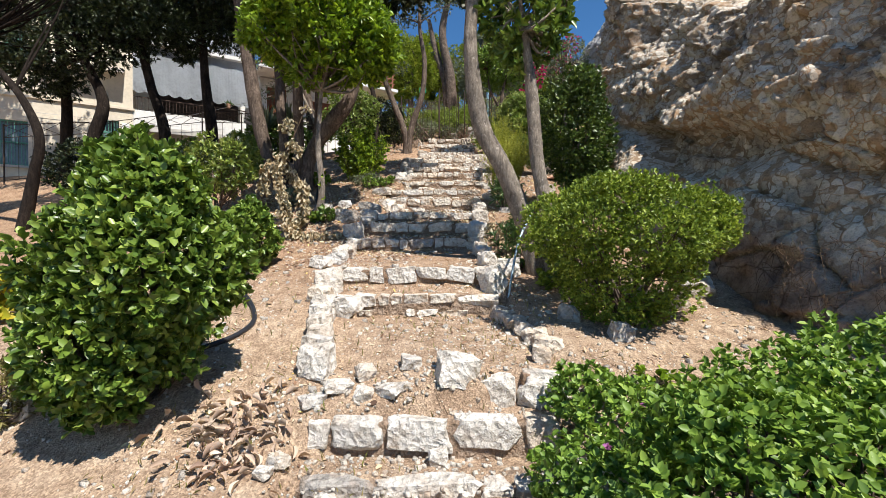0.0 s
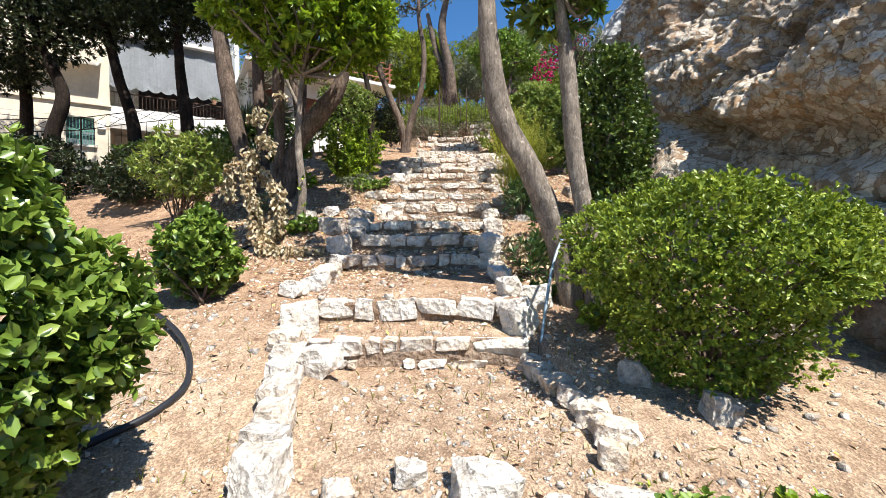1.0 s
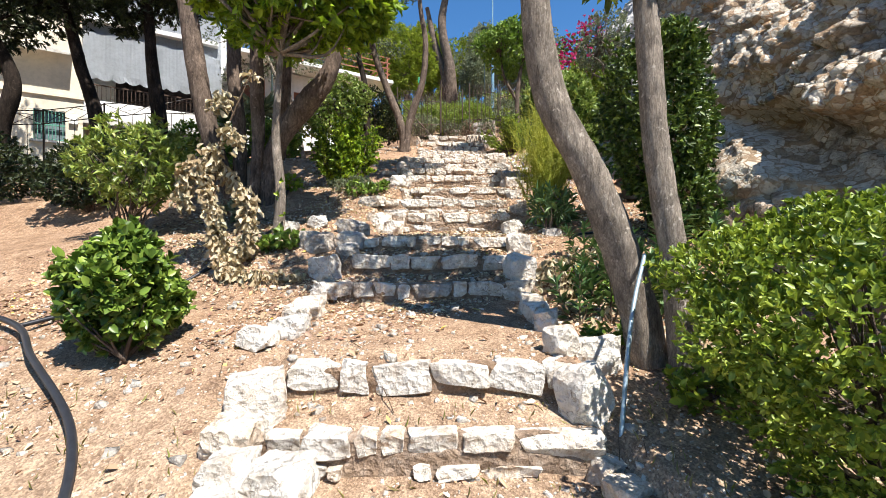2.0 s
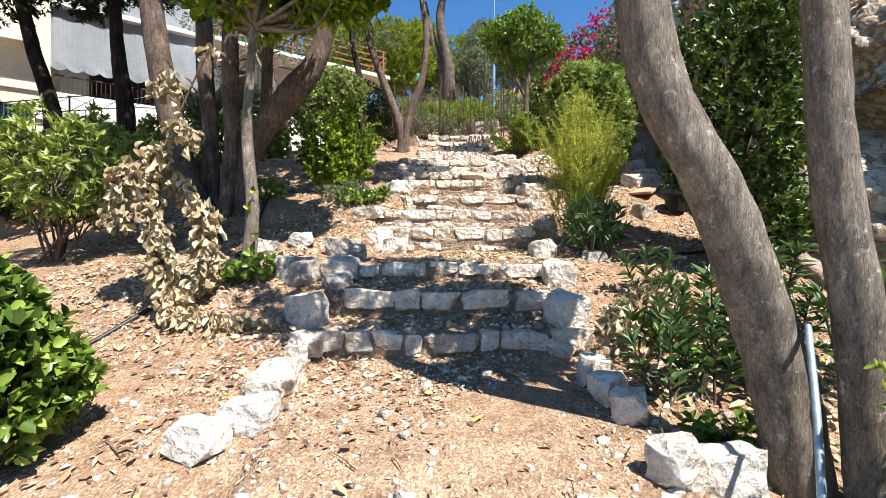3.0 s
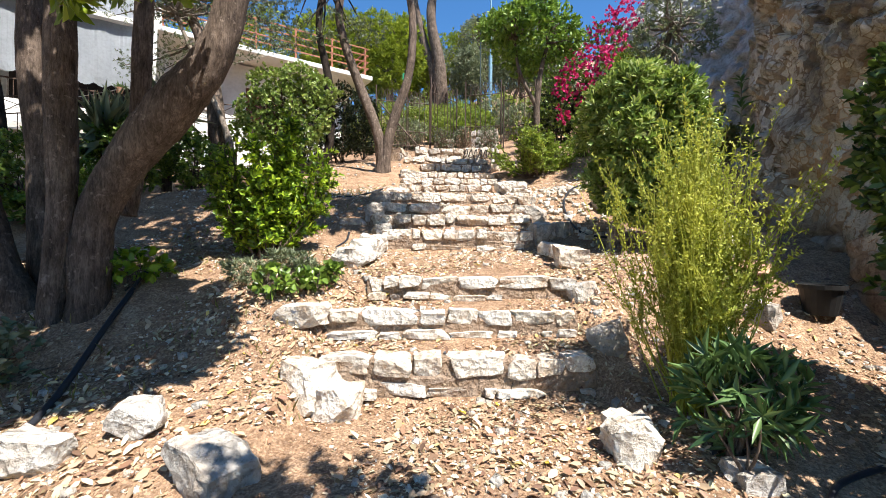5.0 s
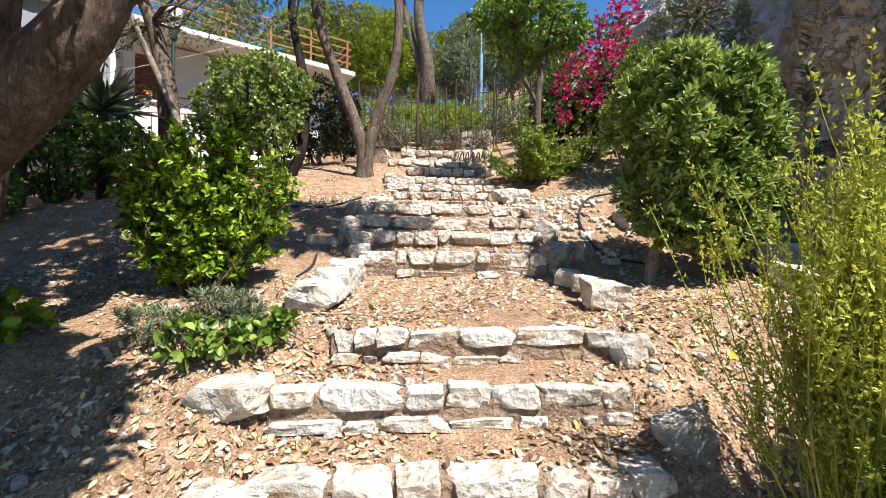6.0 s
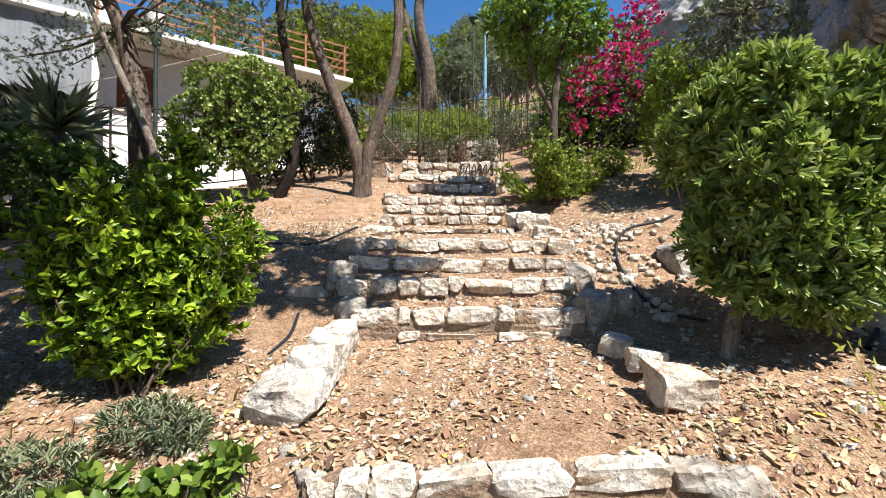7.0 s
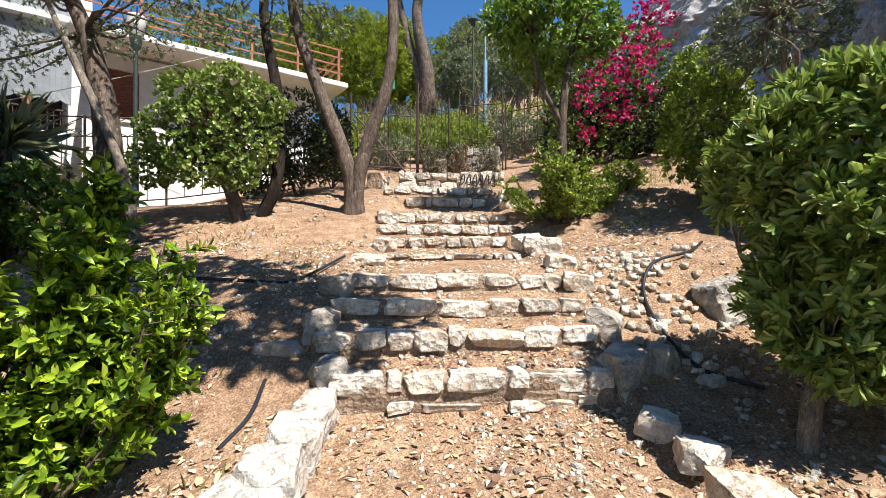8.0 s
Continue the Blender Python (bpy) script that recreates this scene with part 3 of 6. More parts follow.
def build_cliff():
    """The rock face: a pebbly bulging upper band over a hollow, broken by ledges and cobbles."""
    ys = np.concatenate([np.linspace(-9, 1.5, 60)[:-1], np.linspace(1.5, 9.5, 420)[:-1], np.linspace(9.5, 27, 240)])
    vs = np.linspace(0, 1, 210)
    Y, V = np.meshgrid(ys, vs)
    cx, ch = np.interp(Y, CLIFF_Y, CLIFF_X), np.interp(Y, CLIFF_Y, CLIFF_H)
    foot = np.interp(Y, SLOPE_Y, SLOPE_Z) + np.clip(cx - 1.2, 0, 3.5) * np.clip(0.022 * (Y - 4.5), -0.04, 0.23) - 0.3
    face = np.clip(V / 0.72, 0, 1)
    back = np.clip((V - 0.72) / 0.28, 0, 1)
    Z = foot + face * (ch + 0.25) + back * (0.55 + 0.25 * np.sin(Y * 0.9))
    edge = 0.52 + 0.06 * np.sin(Y * 1.3 + 0.5)
    sill = 0.34 + 0.05 * np.sin(Y * 1.7)
    hollow = smooth01((edge - face) / 0.09) * smooth01((face - sill) / 0.07) * (0.46 + 0.16 * np.sin(Y * 0.8 + 1.0)) * np.clip((9.5 - Y) / 2, 0.15, 1)
    hollow = hollow + smooth01((sill - face) / 0.3) * -0.12 * np.clip((9.5 - Y) / 2, 0, 1)
    bulge = np.exp(-((face - 0.64) / 0.10) ** 2) * (0.16 + 0.10 * np.sin(Y * 1.1)) * np.clip((7.2 - Y) / 2, 0.1, 1)
    X = cx + 0.14 + hollow - bulge + face ** 1.5 * (0.75 + 0.75 * smooth01((Y - 4.5) / 2.0) * smooth01((8.4 - Y) / 1.2) - 0.25 * smooth01((Y - 7.6) / 1.0) * smooth01((10.5 - Y) / 1.0) + 1.9 * smooth01((Y - 11.0) / 3.0)) + back ** 1.3 * 3.2
    d = np.zeros_like(X)
    for i in range(X.shape[0]):
        for j in range(X.shape[1]):
            p = Vector((X[i, j], Y[i, j], Z[i, j]))
            up = min(1.0, max(0.0, (face[i, j] - 0.42) * 6))
            q = p + noise.noise_vector(p * 2.2) * 0.09
            w0, c0 = noise.voronoi(Vector((q.x * 1.3, q.y * 1.3, q.z * 1.8)))
            w1, c1 = noise.voronoi(q * 4.3)
            w2, c2 = noise.voronoi(q * 9.0)
            block = noise.cell(c0[0] * 7.3) * 0.12 - max(0.0, 0.07 - (w0[1] - w0[0])) * 1.0
            cob = (noise.cell(c1[0] * 5.1) * 0.06 + min(w1[1] - w1[0], 0.22) * 0.24
                   + noise.cell(c2[0] * 3.7) * 0.025 + min(w2[1] - w2[0], 0.25) * 0.09)
            pit = noise.noise(p * 1.7 + Vector((7, 2, 5)))
            d[i, j] = (noise.fractal(p * 0.8, 0.9, 2.1, 4) * 0.17 + block * (1.0 - 0.3 * up) + cob * (0.12 + 0.88 * up) + noise.noise(p * 5) * 0.03 + noise.noise(p * 21) * 0.016
                       - max(0.0, pit - 0.40) * 1.1)
    X = X - d
    Z = Z + d * 0.15
    v = np.stack([X, Y, Z], -1).reshape(-1, 3)
    n = len(ys)
    i = (np.arange(len(vs) - 1)[:, None] * n + np.arange(n - 1)[None]).reshape(-1)
    f = np.stack([i, i + n, i + n + 1, i + 1], -1)
    tagged(new("cliff", fast_mesh("cliff", v, f, M["cliff"])), "weathered grey and ochre conglomerate rock face with hollows", "cliff", kind="structure")


build_cliff()

# ---- stones ----
def rock_mesh(name, seed, mat, cuts=8, chip=(0.72, 0.95), rough=0.05, flat=1.0, bev=0.03, skew=0.0):
    """A broken stone in a unit box: a block with its corners and edges split off, edges worn, skin uneven."""
    g = np.random.default_rng(seed)
    bm = bmesh.new()
    bmesh.ops.create_cube(bm, size=1.0)
    for v in bm.verts:
        v.co += Vector(g.uniform(-skew, skew, 3))
    for _ in range(cuts):
        n = unit(g.normal(size=3) * [1.0, flat, 1.0])
        d = 0.5 * np.abs(n).sum() * g.uniform(*chip)
        bmesh.ops.bisect_plane(bm, geom=bm.verts[:] + bm.edges[:] + bm.faces[:], plane_co=n * d, plane_no=n, clear_outer=True)
        bmesh.ops.holes_fill(bm, edges=[e for e in bm.edges if e.is_boundary])
    bmesh.ops.remove_doubles(bm, verts=bm.verts[:], dist=0.02)
    bmesh.ops.bevel(bm, geom=bm.edges[:], offset=bev, segments=1, profile=0.5, affect="EDGES", clamp_overlap=True)
    for _ in range(3):
        bmesh.ops.triangulate(bm, faces=bm.faces[:])
        bmesh.ops.subdivide_edges(bm, edges=[e for e in bm.edges if e.calc_length() > 0.25], cuts=1)
    bmesh.ops.triangulate(bm, faces=bm.faces[:])
    bm.normal_update()
    off = Vector((seed * 1.7, seed * 0.3, 0))
    for v in bm.verts:
        q = v.co * 2.6 + off
        v.co = v.co * (1 + rough * (noise.noise(q) * 1.2 + (abs(noise.noise(q * 2.1)) - 0.25) * 1.3 + noise.noise(q * 4.5) * 0.45))
    lo, hi = np.min([v.co for v in bm.verts], 0), np.max([v.co for v in bm.verts], 0)
    for v in bm.verts:
        v.co = Vector((np.array(v.co) - (lo + hi) / 2) / (hi - lo))
    me = bpy.data.meshes.new(name)
    bm.to_mesh(me)
    bm.free()
    me.materials.append(mat)
    me.shade_smooth()
    me.set_sharp_from_angle(angle=radians(22))
    return me


ROCKS = {k: [rock_mesh("stone", 40 * i + j, M[k], 10, (0.68, 0.97), 0.075, 0.45, 0.045, 0.12) for j in range(18)] for i, k in enumerate(("lime", "white", "grey"))}
BOULDERS = {k: [rock_mesh("boulder", 500 + 40 * i + j, M[k], 16, (0.62, 0.92), 0.11, 1.0, 0.03) for j in range(12)] for i, k in enumerate(("lime", "white", "grey"))}
srng = random.Random(11)


def stone_part(parent, x, y, z, sx, sy, sz, mat="lime", rz=0.0, tilt=7, name="stone"):
    me = srng.choice(ROCKS[mat])
    flip = srng.choice((0, 180))
    m = pose(x, y, z, srng.uniform(-tilt, tilt), srng.uniform(-tilt, tilt), rz + flip) @ Matrix.Diagonal((sx * 1.05, sy, sz * 1.06, 1))
    return put(name, me, parent, m=m)


def build_step(sy, top, foot, xl, xr, courses, mat, mean):
    st = thing("stone_step", ((xl + xr) / 2, sy, foot), "step of rough pale limestone blocks set in earth and mortar", "step", "steps of the garden stair")
    bed = box_bm(pose((xl + xr) / 2, sy + 0.137, (top + foot) / 2 - 0.05), (xr - xl + 0.02, 0.20, top - foot + 0.06), 0.02)
    bmesh.ops.subdivide_edges(bed, edges=bed.edges[:], cuts=5, use_grid_fill=True)
    for v in bed.verts:
        v.co += Vector((0, noise.noise(v.co * 9) * 0.03, noise.noise(v.co * 6 + Vector((3, 1, 2))) * 0.025))
    part("mortar_bed", bed, M["mortar"], st, "earthy mortar bed")
    h = (top - foot)
    lay = [(foot + h * 0.52, h * 1.02)] if mean > 0.3 else [(foot + h * 0.58, h * 0.84)] if courses == 1 else [(foot + h * 0.20, h * 0.34), (foot + h * 0.72, h * 0.55)]
    for c, (zc, hh) in enumerate(lay):
        x = xl
        low = courses == 2 and c == 0
        while x < xr - 0.05:
            w = min(srng.choice((0.5, 0.75, 0.95, 1.2, 1.5, 2.1)) * srng.uniform(0.85, 1.15) * mean * (0.75 if low else 1.0), 0.62 if mean > 0.3 else 0.40, xr - x)
            if xr - x - w < 0.09:
                w = xr - x
            k = srng.random()
            mm = mat if k < 0.84 else ("grey" if k < 0.92 else "white")
            hv = hh * (srng.uniform(0.60, 1.05) if low else srng.uniform(0.80, 1.06))
            if not (low and srng.random() < 0.28):
                stone_part(st, x + w / 2, sy + 0.085 + srng.uniform(-0.012, 0.014) + (0.012 if c else 0.0), zc + ((hv - hh) / 2 if low else (hh - hv) / 2 + srng.uniform(-0.012, 0.012)), w * 0.99, srng.uniform(0.16, 0.19), hv, mm, srng.uniform(-4, 4), 4)
            x += w + (srng.uniform(0.0, 0.03) if low else srng.uniform(-0.006, 0.014))
    return st


for n, s in enumerate(STEPS):
    build_step(*s, mat="white" if n in (0, 1, 2, 4) else "lime", mean=0.33 if n < 3 else (0.25 if n in (5, 6, 7) else 0.225))

# ---- shrubs and trees ----
def bush(name, at, lobes, label, leaf, n, k, length, width, seed, kind=BROAD, spread=0.9, stems=7, stem_r=0.018, bark="bark", trunk=None, depth=0.35, category="bush", lean=0.35):
    """A shrub: stems that fork to the crown and whorls of leaves near its skin."""
    g = np.random.default_rng(seed)
    x, y, z = at
    t = thing(name, at, label, category)
    runs = []
    if trunk:
        runs.append(trunk)
    root = np.array(trunk[0][-1]) if trunk else np.array([x, y, z - 0.04])
    tips, dirs = lobes_points(g, lobes, n, depth)
    for i in range(stems):
        e = tips[g.integers(n)]
        a = root + (g.normal(size=3) * [0.05, 0.05, 0.0])
        mid = a + (e - a) * 0.5 + g.normal(size=3) * 0.06
        runs.append(([a, mid, a + (e - a) * 0.92], [stem_r * g.uniform(0.7, 1.2), stem_r * 0.6, stem_r * 0.25]))
        for _ in range(3):
            e2 = tips[g.integers(n)]
            if np.linalg.norm(e2 - mid) < 0.9:
                runs.append(([mid, (mid + e2) / 2 + g.normal(size=3) * 0.03, e2], [stem_r * 0.5, stem_r * 0.3, stem_r * 0.12]))
    tagged(put("branchwork", tubes("branchwork", runs, M[bark], 5, 3, 0.08, seed), t), kind="stuff")
    d = unit(dirs + np.array([0, 0, lean]) + g.normal(size=dirs.shape) * 0.35)
    put("foliage", leaf_mesh("foliage", *rosettes(g, tips, d, k, length, width, spread), M[leaf], kind), t)
    return t


def tree(name, at, limbs, lobes, label, leaf, n, k, length, width, seed, bark="bark", kind=SLIM, seg=12, twigs=40, category="tree", spread=0.9, split=True, depth=0.6):
    """A tree: each limb a tapered tube, twigs into the crown, and a crown of many leaves."""
    g = np.random.default_rng(seed)
    t = thing(name, at, label, category)
    for i, (p, r) in enumerate(limbs):
        put("trunk" if i == 0 else "limb", tubes("trunk", [(p, r)], M[bark], seg, 8, 0.07, seed + i), t)
    if lobes:
        tips, dirs = lobes_points(g, lobes, n, depth)
        ends = [np.array(p[-1]) for p, _ in limbs] + [np.array(p[-2]) for p, _ in limbs if len(p) > 2]
        runs = []
        for _ in range(twigs):
            e = tips[g.integers(n)]
            a = min(ends, key=lambda q: np.linalg.norm(q - e) * g.uniform(0.8, 1.2))
            runs.append(([a, (a + e) / 2 + g.normal(size=3) * 0.12, e], [0.03, 0.018, 0.006]))
        tagged(put("twigwork", tubes("twigwork", runs, M[bark], 4, 3), t), kind="stuff")
        d = unit(dirs + g.normal(size=dirs.shape) * 0.5)
        put("crown", leaf_mesh("crown", *rosettes(g, tips, d, k, length, width, spread), M[leaf], kind), t)
    return t


G = np.random.default_rng(3)
# big viburnum beside the first steps
b0 = (-1.98, 2.78, hz(-1.98, 2.78))
bush("viburnum_bush", b0, lumpy(G, -1.95, 2.78, 1.32, 0.73, 0.60, 0.86, 10), "dense rounded viburnum bush with glossy dark green leaves", "viburnum", 5200, 6, 0.058, 0.038, 21, stems=12)
b1 = (-2.32, 5.3, hz(-2.32, 5.3))
bush("small_viburnum_bush", b1, lumpy(G, -2.32, 5.3, b1[2] + 0.44, 0.35, 0.35, 0.42, 8), "small rounded viburnum bush with glossy green leaves", "viburnum", 1000, 6, 0.066, 0.042, 22)
b2 = (-3.9, 7.5, hz(-3.9, 7.5))
bush("pittosporum_bush", b2, lumpy(G, -3.82, 7.5, b2[2] + 0.92, 0.72, 0.66, 0.62, 10, 0.4), "open pittosporum bush with whorls of green leaves", "pitto", 480, 9, 0.085, 0.030, 23, SLIM, 1.1, stems=14)
# round privet on the other side
b3 = (1.80, 4.15, hz(1.8, 4.15))
bush("privet_bush", b3, lumpy(G, 1.80, 4.15, 1.66, 1.08, 0.95, 0.58, 14, 0.36) + [(1.75, 4.12, 1.18, 0.66, 0.62, 0.45), (1.72, 4.1, 0.98, 0.42, 0.4, 0.35)], "wide rounded privet bush with small mid-green leaves", "privet", 9000, 6, 0.034, 0.019, 24, stems=26, spread=0.8, stem_r=0.014)
# lantana at the foot of the stair
b4 = (1.75, 1.75, hz(1.75, 1.75))
bush("lantana_bush", b4, lumpy(G, 1.70, 1.75, 0.42, 1.26, 0.85, 0.55, 16, 0.38) + [(2.5, 2.3, 0.72, 0.6, 0.45, 0.4), (1.9, 2.3, 0.62, 0.5, 0.4, 0.36), (0.92, 2.0, 0.22, 0.34, 0.34, 0.26), (1.15, 2.6, 0.42, 0.34, 0.3, 0.25), (0.74, 2.2, 0.30, 0.28, 0.28, 0.2), (0.98, 2.8, 0.52, 0.26, 0.26, 0.2)], "sprawling lantana with toothed green leaves and lilac flowers", "lantana", 8200, 5, 0.042, 0.030, 25, stems=20, spread=1.2)
# citrus sapling
b5 = (-2.05, 7.3, hz(-2.05, 7.3))
tree("orange_tree", b5, [([(-2.05, 7.3, b5[2] - 0.05), (-2.00, 7.28, 2.5), (-2.07, 7.33, 3.2), (-2.0, 7.3, 4.1)], [0.068, 0.056, 0.048, 0.03])],
     lumpy(G, -2.0, 7.35, 5.0, 1.25, 1.1, 1.0, 12, 0.42), "young orange tree with a bright green crown and thin grey trunk", "citrus", 3100, 6, 0.11, 0.05, 26, "bark_pale", BROAD, twigs=50, depth=0.5)
# old many-stemmed tree
ox, oy = -3.15, 8.95
oz = hz(ox, oy)
tree("old_carob_tree", (ox, oy, oz), [
    ([(-3.10, 8.95, oz - 0.25), (-3.22, 8.95, 2.55), (-3.44, 8.95, 2.96), (-3.66, 8.95, 3.66), (-3.84, 8.95, 4.55), (-4.1, 9.0, 6.2), (-4.35, 8.95, 8.1)], [0.168, 0.136, 0.120, 0.132, 0.144, 0.120, 0.080]),
    ([(-3.28, 9.2, oz - 0.2), (-3.31, 9.2, 2.52), (-3.33, 9.2, 3.71), (-3.40, 9.2, 4.66), (-3.5, 9.4, 7.4)], [0.128, 0.104, 0.096, 0.104, 0.072]),
    ([(-2.96, 8.82, oz - 0.2), (-2.95, 8.82, 2.58), (-2.88, 8.82, 3.42), (-2.90, 8.82, 4.43), (-2.95, 8.9, 7.0)], [0.128, 0.092, 0.084, 0.100, 0.072]),
    ([(-2.80, 8.9, oz - 0.2), (-2.76, 8.9, 2.63), (-2.71, 8.90, 3.24), (-2.53, 8.90, 3.62), (-2.20, 8.90, 4.04), (-1.92, 8.90, 4.40), (-1.76, 8.90, 4.85), (-1.6, 8.95, 6.1), (-1.45, 8.95, 7.3)], [0.160, 0.132, 0.124, 0.144, 0.164, 0.140, 0.108, 0.088, 0.064]),
    ([(-2.70, 9.2, 3.3), (-2.66, 9.25, 3.75), (-2.62, 9.25, 4.3), (-2.59, 9.25, 5.0), (-2.5, 9.25, 7.2)], [0.080, 0.076, 0.070, 0.068, 0.048])],
    # lobes listed after the main crown are unseen, added to shade the left bank
    lumpy(G, ox - 0.3, oy + 0.8, oz + 6.6, 3.2, 2.6, 1.5, 12, 0.38) + [(-1.3, 8.9, 7.3, 1.2, 1.1, 0.5), (-2.2, 9.6, 7.4, 1.2, 1.2, 0.5), (0.1, 9.4, 7.7, 1.1, 0.8, 0.4), (-0.5, 10.2, 7.8, 0.9, 0.7, 0.35), (0.8, 9.2, 7.9, 0.7, 0.6, 0.3), (-1.9, 8.2, 7.0, 0.9, 0.7, 0.4), (-2.7, 8.7, 7.2, 0.9, 0.8, 0.4), (-0.6, 9.9, 7.6, 0.9, 0.7, 0.4), (-1.1, 10.5, 7.5, 0.8, 0.7, 0.35)], "old carob tree with several thick grey-brown trunks", "dark_shaded_leaf", 6000, 7, 0.13, 0.06, 27, "bark", BROAD, 14, 60)
# leaning pair of trunks on the right of the stair
tree("leaning_tree", (1.16, 5.25, hz(1.16, 5.25)), [
    ([(1.18, 5.25, 1.15), (1.06, 5.22, 1.65), (0.78, 5.2, 2.37), (0.49, 5.2, 2.95), (0.37, 5.12, 3.75), (0.42, 5.2, 4.5), (0.6, 5.4, 5.1)], [0.135, 0.118, 0.112, 0.105, 0.085, 0.065, 0.035])],
    lumpy(G, 0.35, 5.35, 5.15, 1.1, 1.0, 0.5, 9, 0.36), "slender tree with a smooth grey trunk that leans over the steps", "dark_shaded_leaf", 430, 7, 0.11, 0.045, 28, "bark_pale", SLIM, 14)
tree("young_loquat_tree", (1.3, 5.2, hz(1.3, 5.2)), [
    ([(1.34, 5.05, 1.0), (1.25, 5.05, 1.8), (1.13, 5.05, 2.5), (1.07, 5.05, 3.3), (1.0, 5.1, 4.0)], [0.10, 0.085, 0.08, 0.07, 0.04])],
    lumpy(G, 1.0, 5.2, 4.3, 0.62, 0.6, 0.85, 9, 0.42), "young tree with pale bark and drooping dark green leaves", "viburnum", 320, 7, 0.13, 0.05, 29, "bark_pale", BROAD, twigs=25)
# tall shrub against the rock; the shade on it is put into its leaf colour
b6 = (2.15, 7.2, hz(2.15, 7.2))
bush("evergreen_shrub", b6, lumpy(G, 2.15, 7.2, b6[2] + 1.45, 0.72, 0.7, 1.15, 11, 0.42) + [(2.38, 7.1, b6[2] + 0.42, 0.36, 0.4, 0.42), (2.6, 7.3, b6[2] + 0.4, 0.36, 0.4, 0.4)], "tall dense evergreen shrub with green leaves darkened for its shade", "shade_green", 3900, 6, 0.058, 0.032, 30, stems=10)
# bright shrub left of the steps
b7 = (-1.85, 9.95, hz(-1.85, 9.95))


def shoot_bush(name, at, label, leaf, n, height, wide, length, width, seed, k=4, gap=0.045, bare=0.2, kind=BROAD, shift=(0, 0), even=0.6, drop=0.22):
    """A loose bush of many upright shoots, each leafy along its upper part."""
    g = np.random.default_rng(seed)
    t = thing(name, at, label, "bush")
    runs, T, D = [], [], []
    clump = [(g.uniform(0, 6.28), g.uniform(0.25, 1.0), g.uniform(even, 1.0)) for _ in range(max(6, n // 11))]
    for i in range(n):
        ca, cr, chh = clump[i % len(clump)]
        a, r = ca + g.normal(0, 0.22), wide * cr * g.uniform(0.75, 1.1)
        h = height * chh * g.uniform(0.55, 1.05) * (1 - drop * cr * cr)
        p0 = np.array(at) + [g.normal(0, 0.07), g.normal(0, 0.07), -0.03]
        p2 = np.array(at) + [math.cos(a) * r + shift[0], math.sin(a) * r + shift[1], h]
        p1 = p0 + (p2 - p0) * 0.5 + [math.cos(a) * r * 0.15, math.sin(a) * r * 0.15, -h * 0.04]
        runs.append(([p0, p1, p2], [0.010, 0.006, 0.003]))
        c = spline([p0, p1, p2], 14)
        L = np.linalg.norm(p2 - p0)
        for s in np.arange(bare, 1.0, gap / max(0.3, L)):
            q = c[min(len(c) - 1, int(s * (len(c) - 1)))]
            T.append(q + g.normal(size=3) * 0.015)
            D.append(unit(p2 - p1) + g.normal(size=3) * 0.25)
            if g.uniform() < 0.55:
                e = unit(g.normal(size=3) * [1, 1, 0.4] + [math.cos(a) * 0.8, math.sin(a) * 0.8, 0.3])
                w = g.uniform(0.06, 0.16)
                runs.append(([q, q + e * w * 0.5, q + e * w], [0.004, 0.003, 0.002]))
                for u in (0.55, 0.8, 1.0):
                    T.append(q + e * w * u)
                    D.append(e + [0, 0, 0.4])
    tagged(put("branchwork", tubes("branchwork", runs, M["bark"], 4, 2), t), kind="stuff")
    put("foliage", leaf_mesh("foliage", *rosettes(g, np.array(T), np.array(D), k, length, width, 1.1), M[leaf], kind), t)
    return t


shoot_bush("euonymus_bush", b7, "loose upright bush with fresh bright green leaves", "bright", 96, 1.5, 0.62, 0.058, 0.028, 31)
# two-stemmed tree near the top
tz = hz(-1.24, 14.75)
tree("forked_tree", (-1.24, 14.75, tz), [
    ([(-1.18, 14.75, tz - 0.15), (-1.2, 14.75, tz + 0.35), (-1.34, 14.75, tz + 0.95), (-1.72, 14.8, tz + 1.9), (-2.12, 14.9, tz + 3.2), (-2.05, 14.9, tz + 4.6), (-2.5, 15, tz + 6.0)], [0.173, 0.124, 0.101, 0.098, 0.086, 0.068, 0.038]),
    ([(-1.14, 14.74, tz - 0.1), (-1.10, 14.72, tz + 0.5), (-0.92, 14.7, tz + 1.2), (-0.66, 14.7, tz + 2.0), (-0.58, 14.75, tz + 3.1), (-0.75, 14.8, tz + 4.4), (-0.6, 14.8, tz + 6.0)], [0.135, 0.105, 0.098, 0.090, 0.075, 0.060, 0.038])],
    lumpy(G, -1.2, 15.2, tz + 5.9, 2.4, 2.0, 1.3, 12, 0.36), "forked tree with two curving grey-brown trunks and sparse crown", "olive", 1800, 8, 0.08, 0.024, 32, "bark", SLIM, 12, 50)
az = hz(-2.4, 14.4)
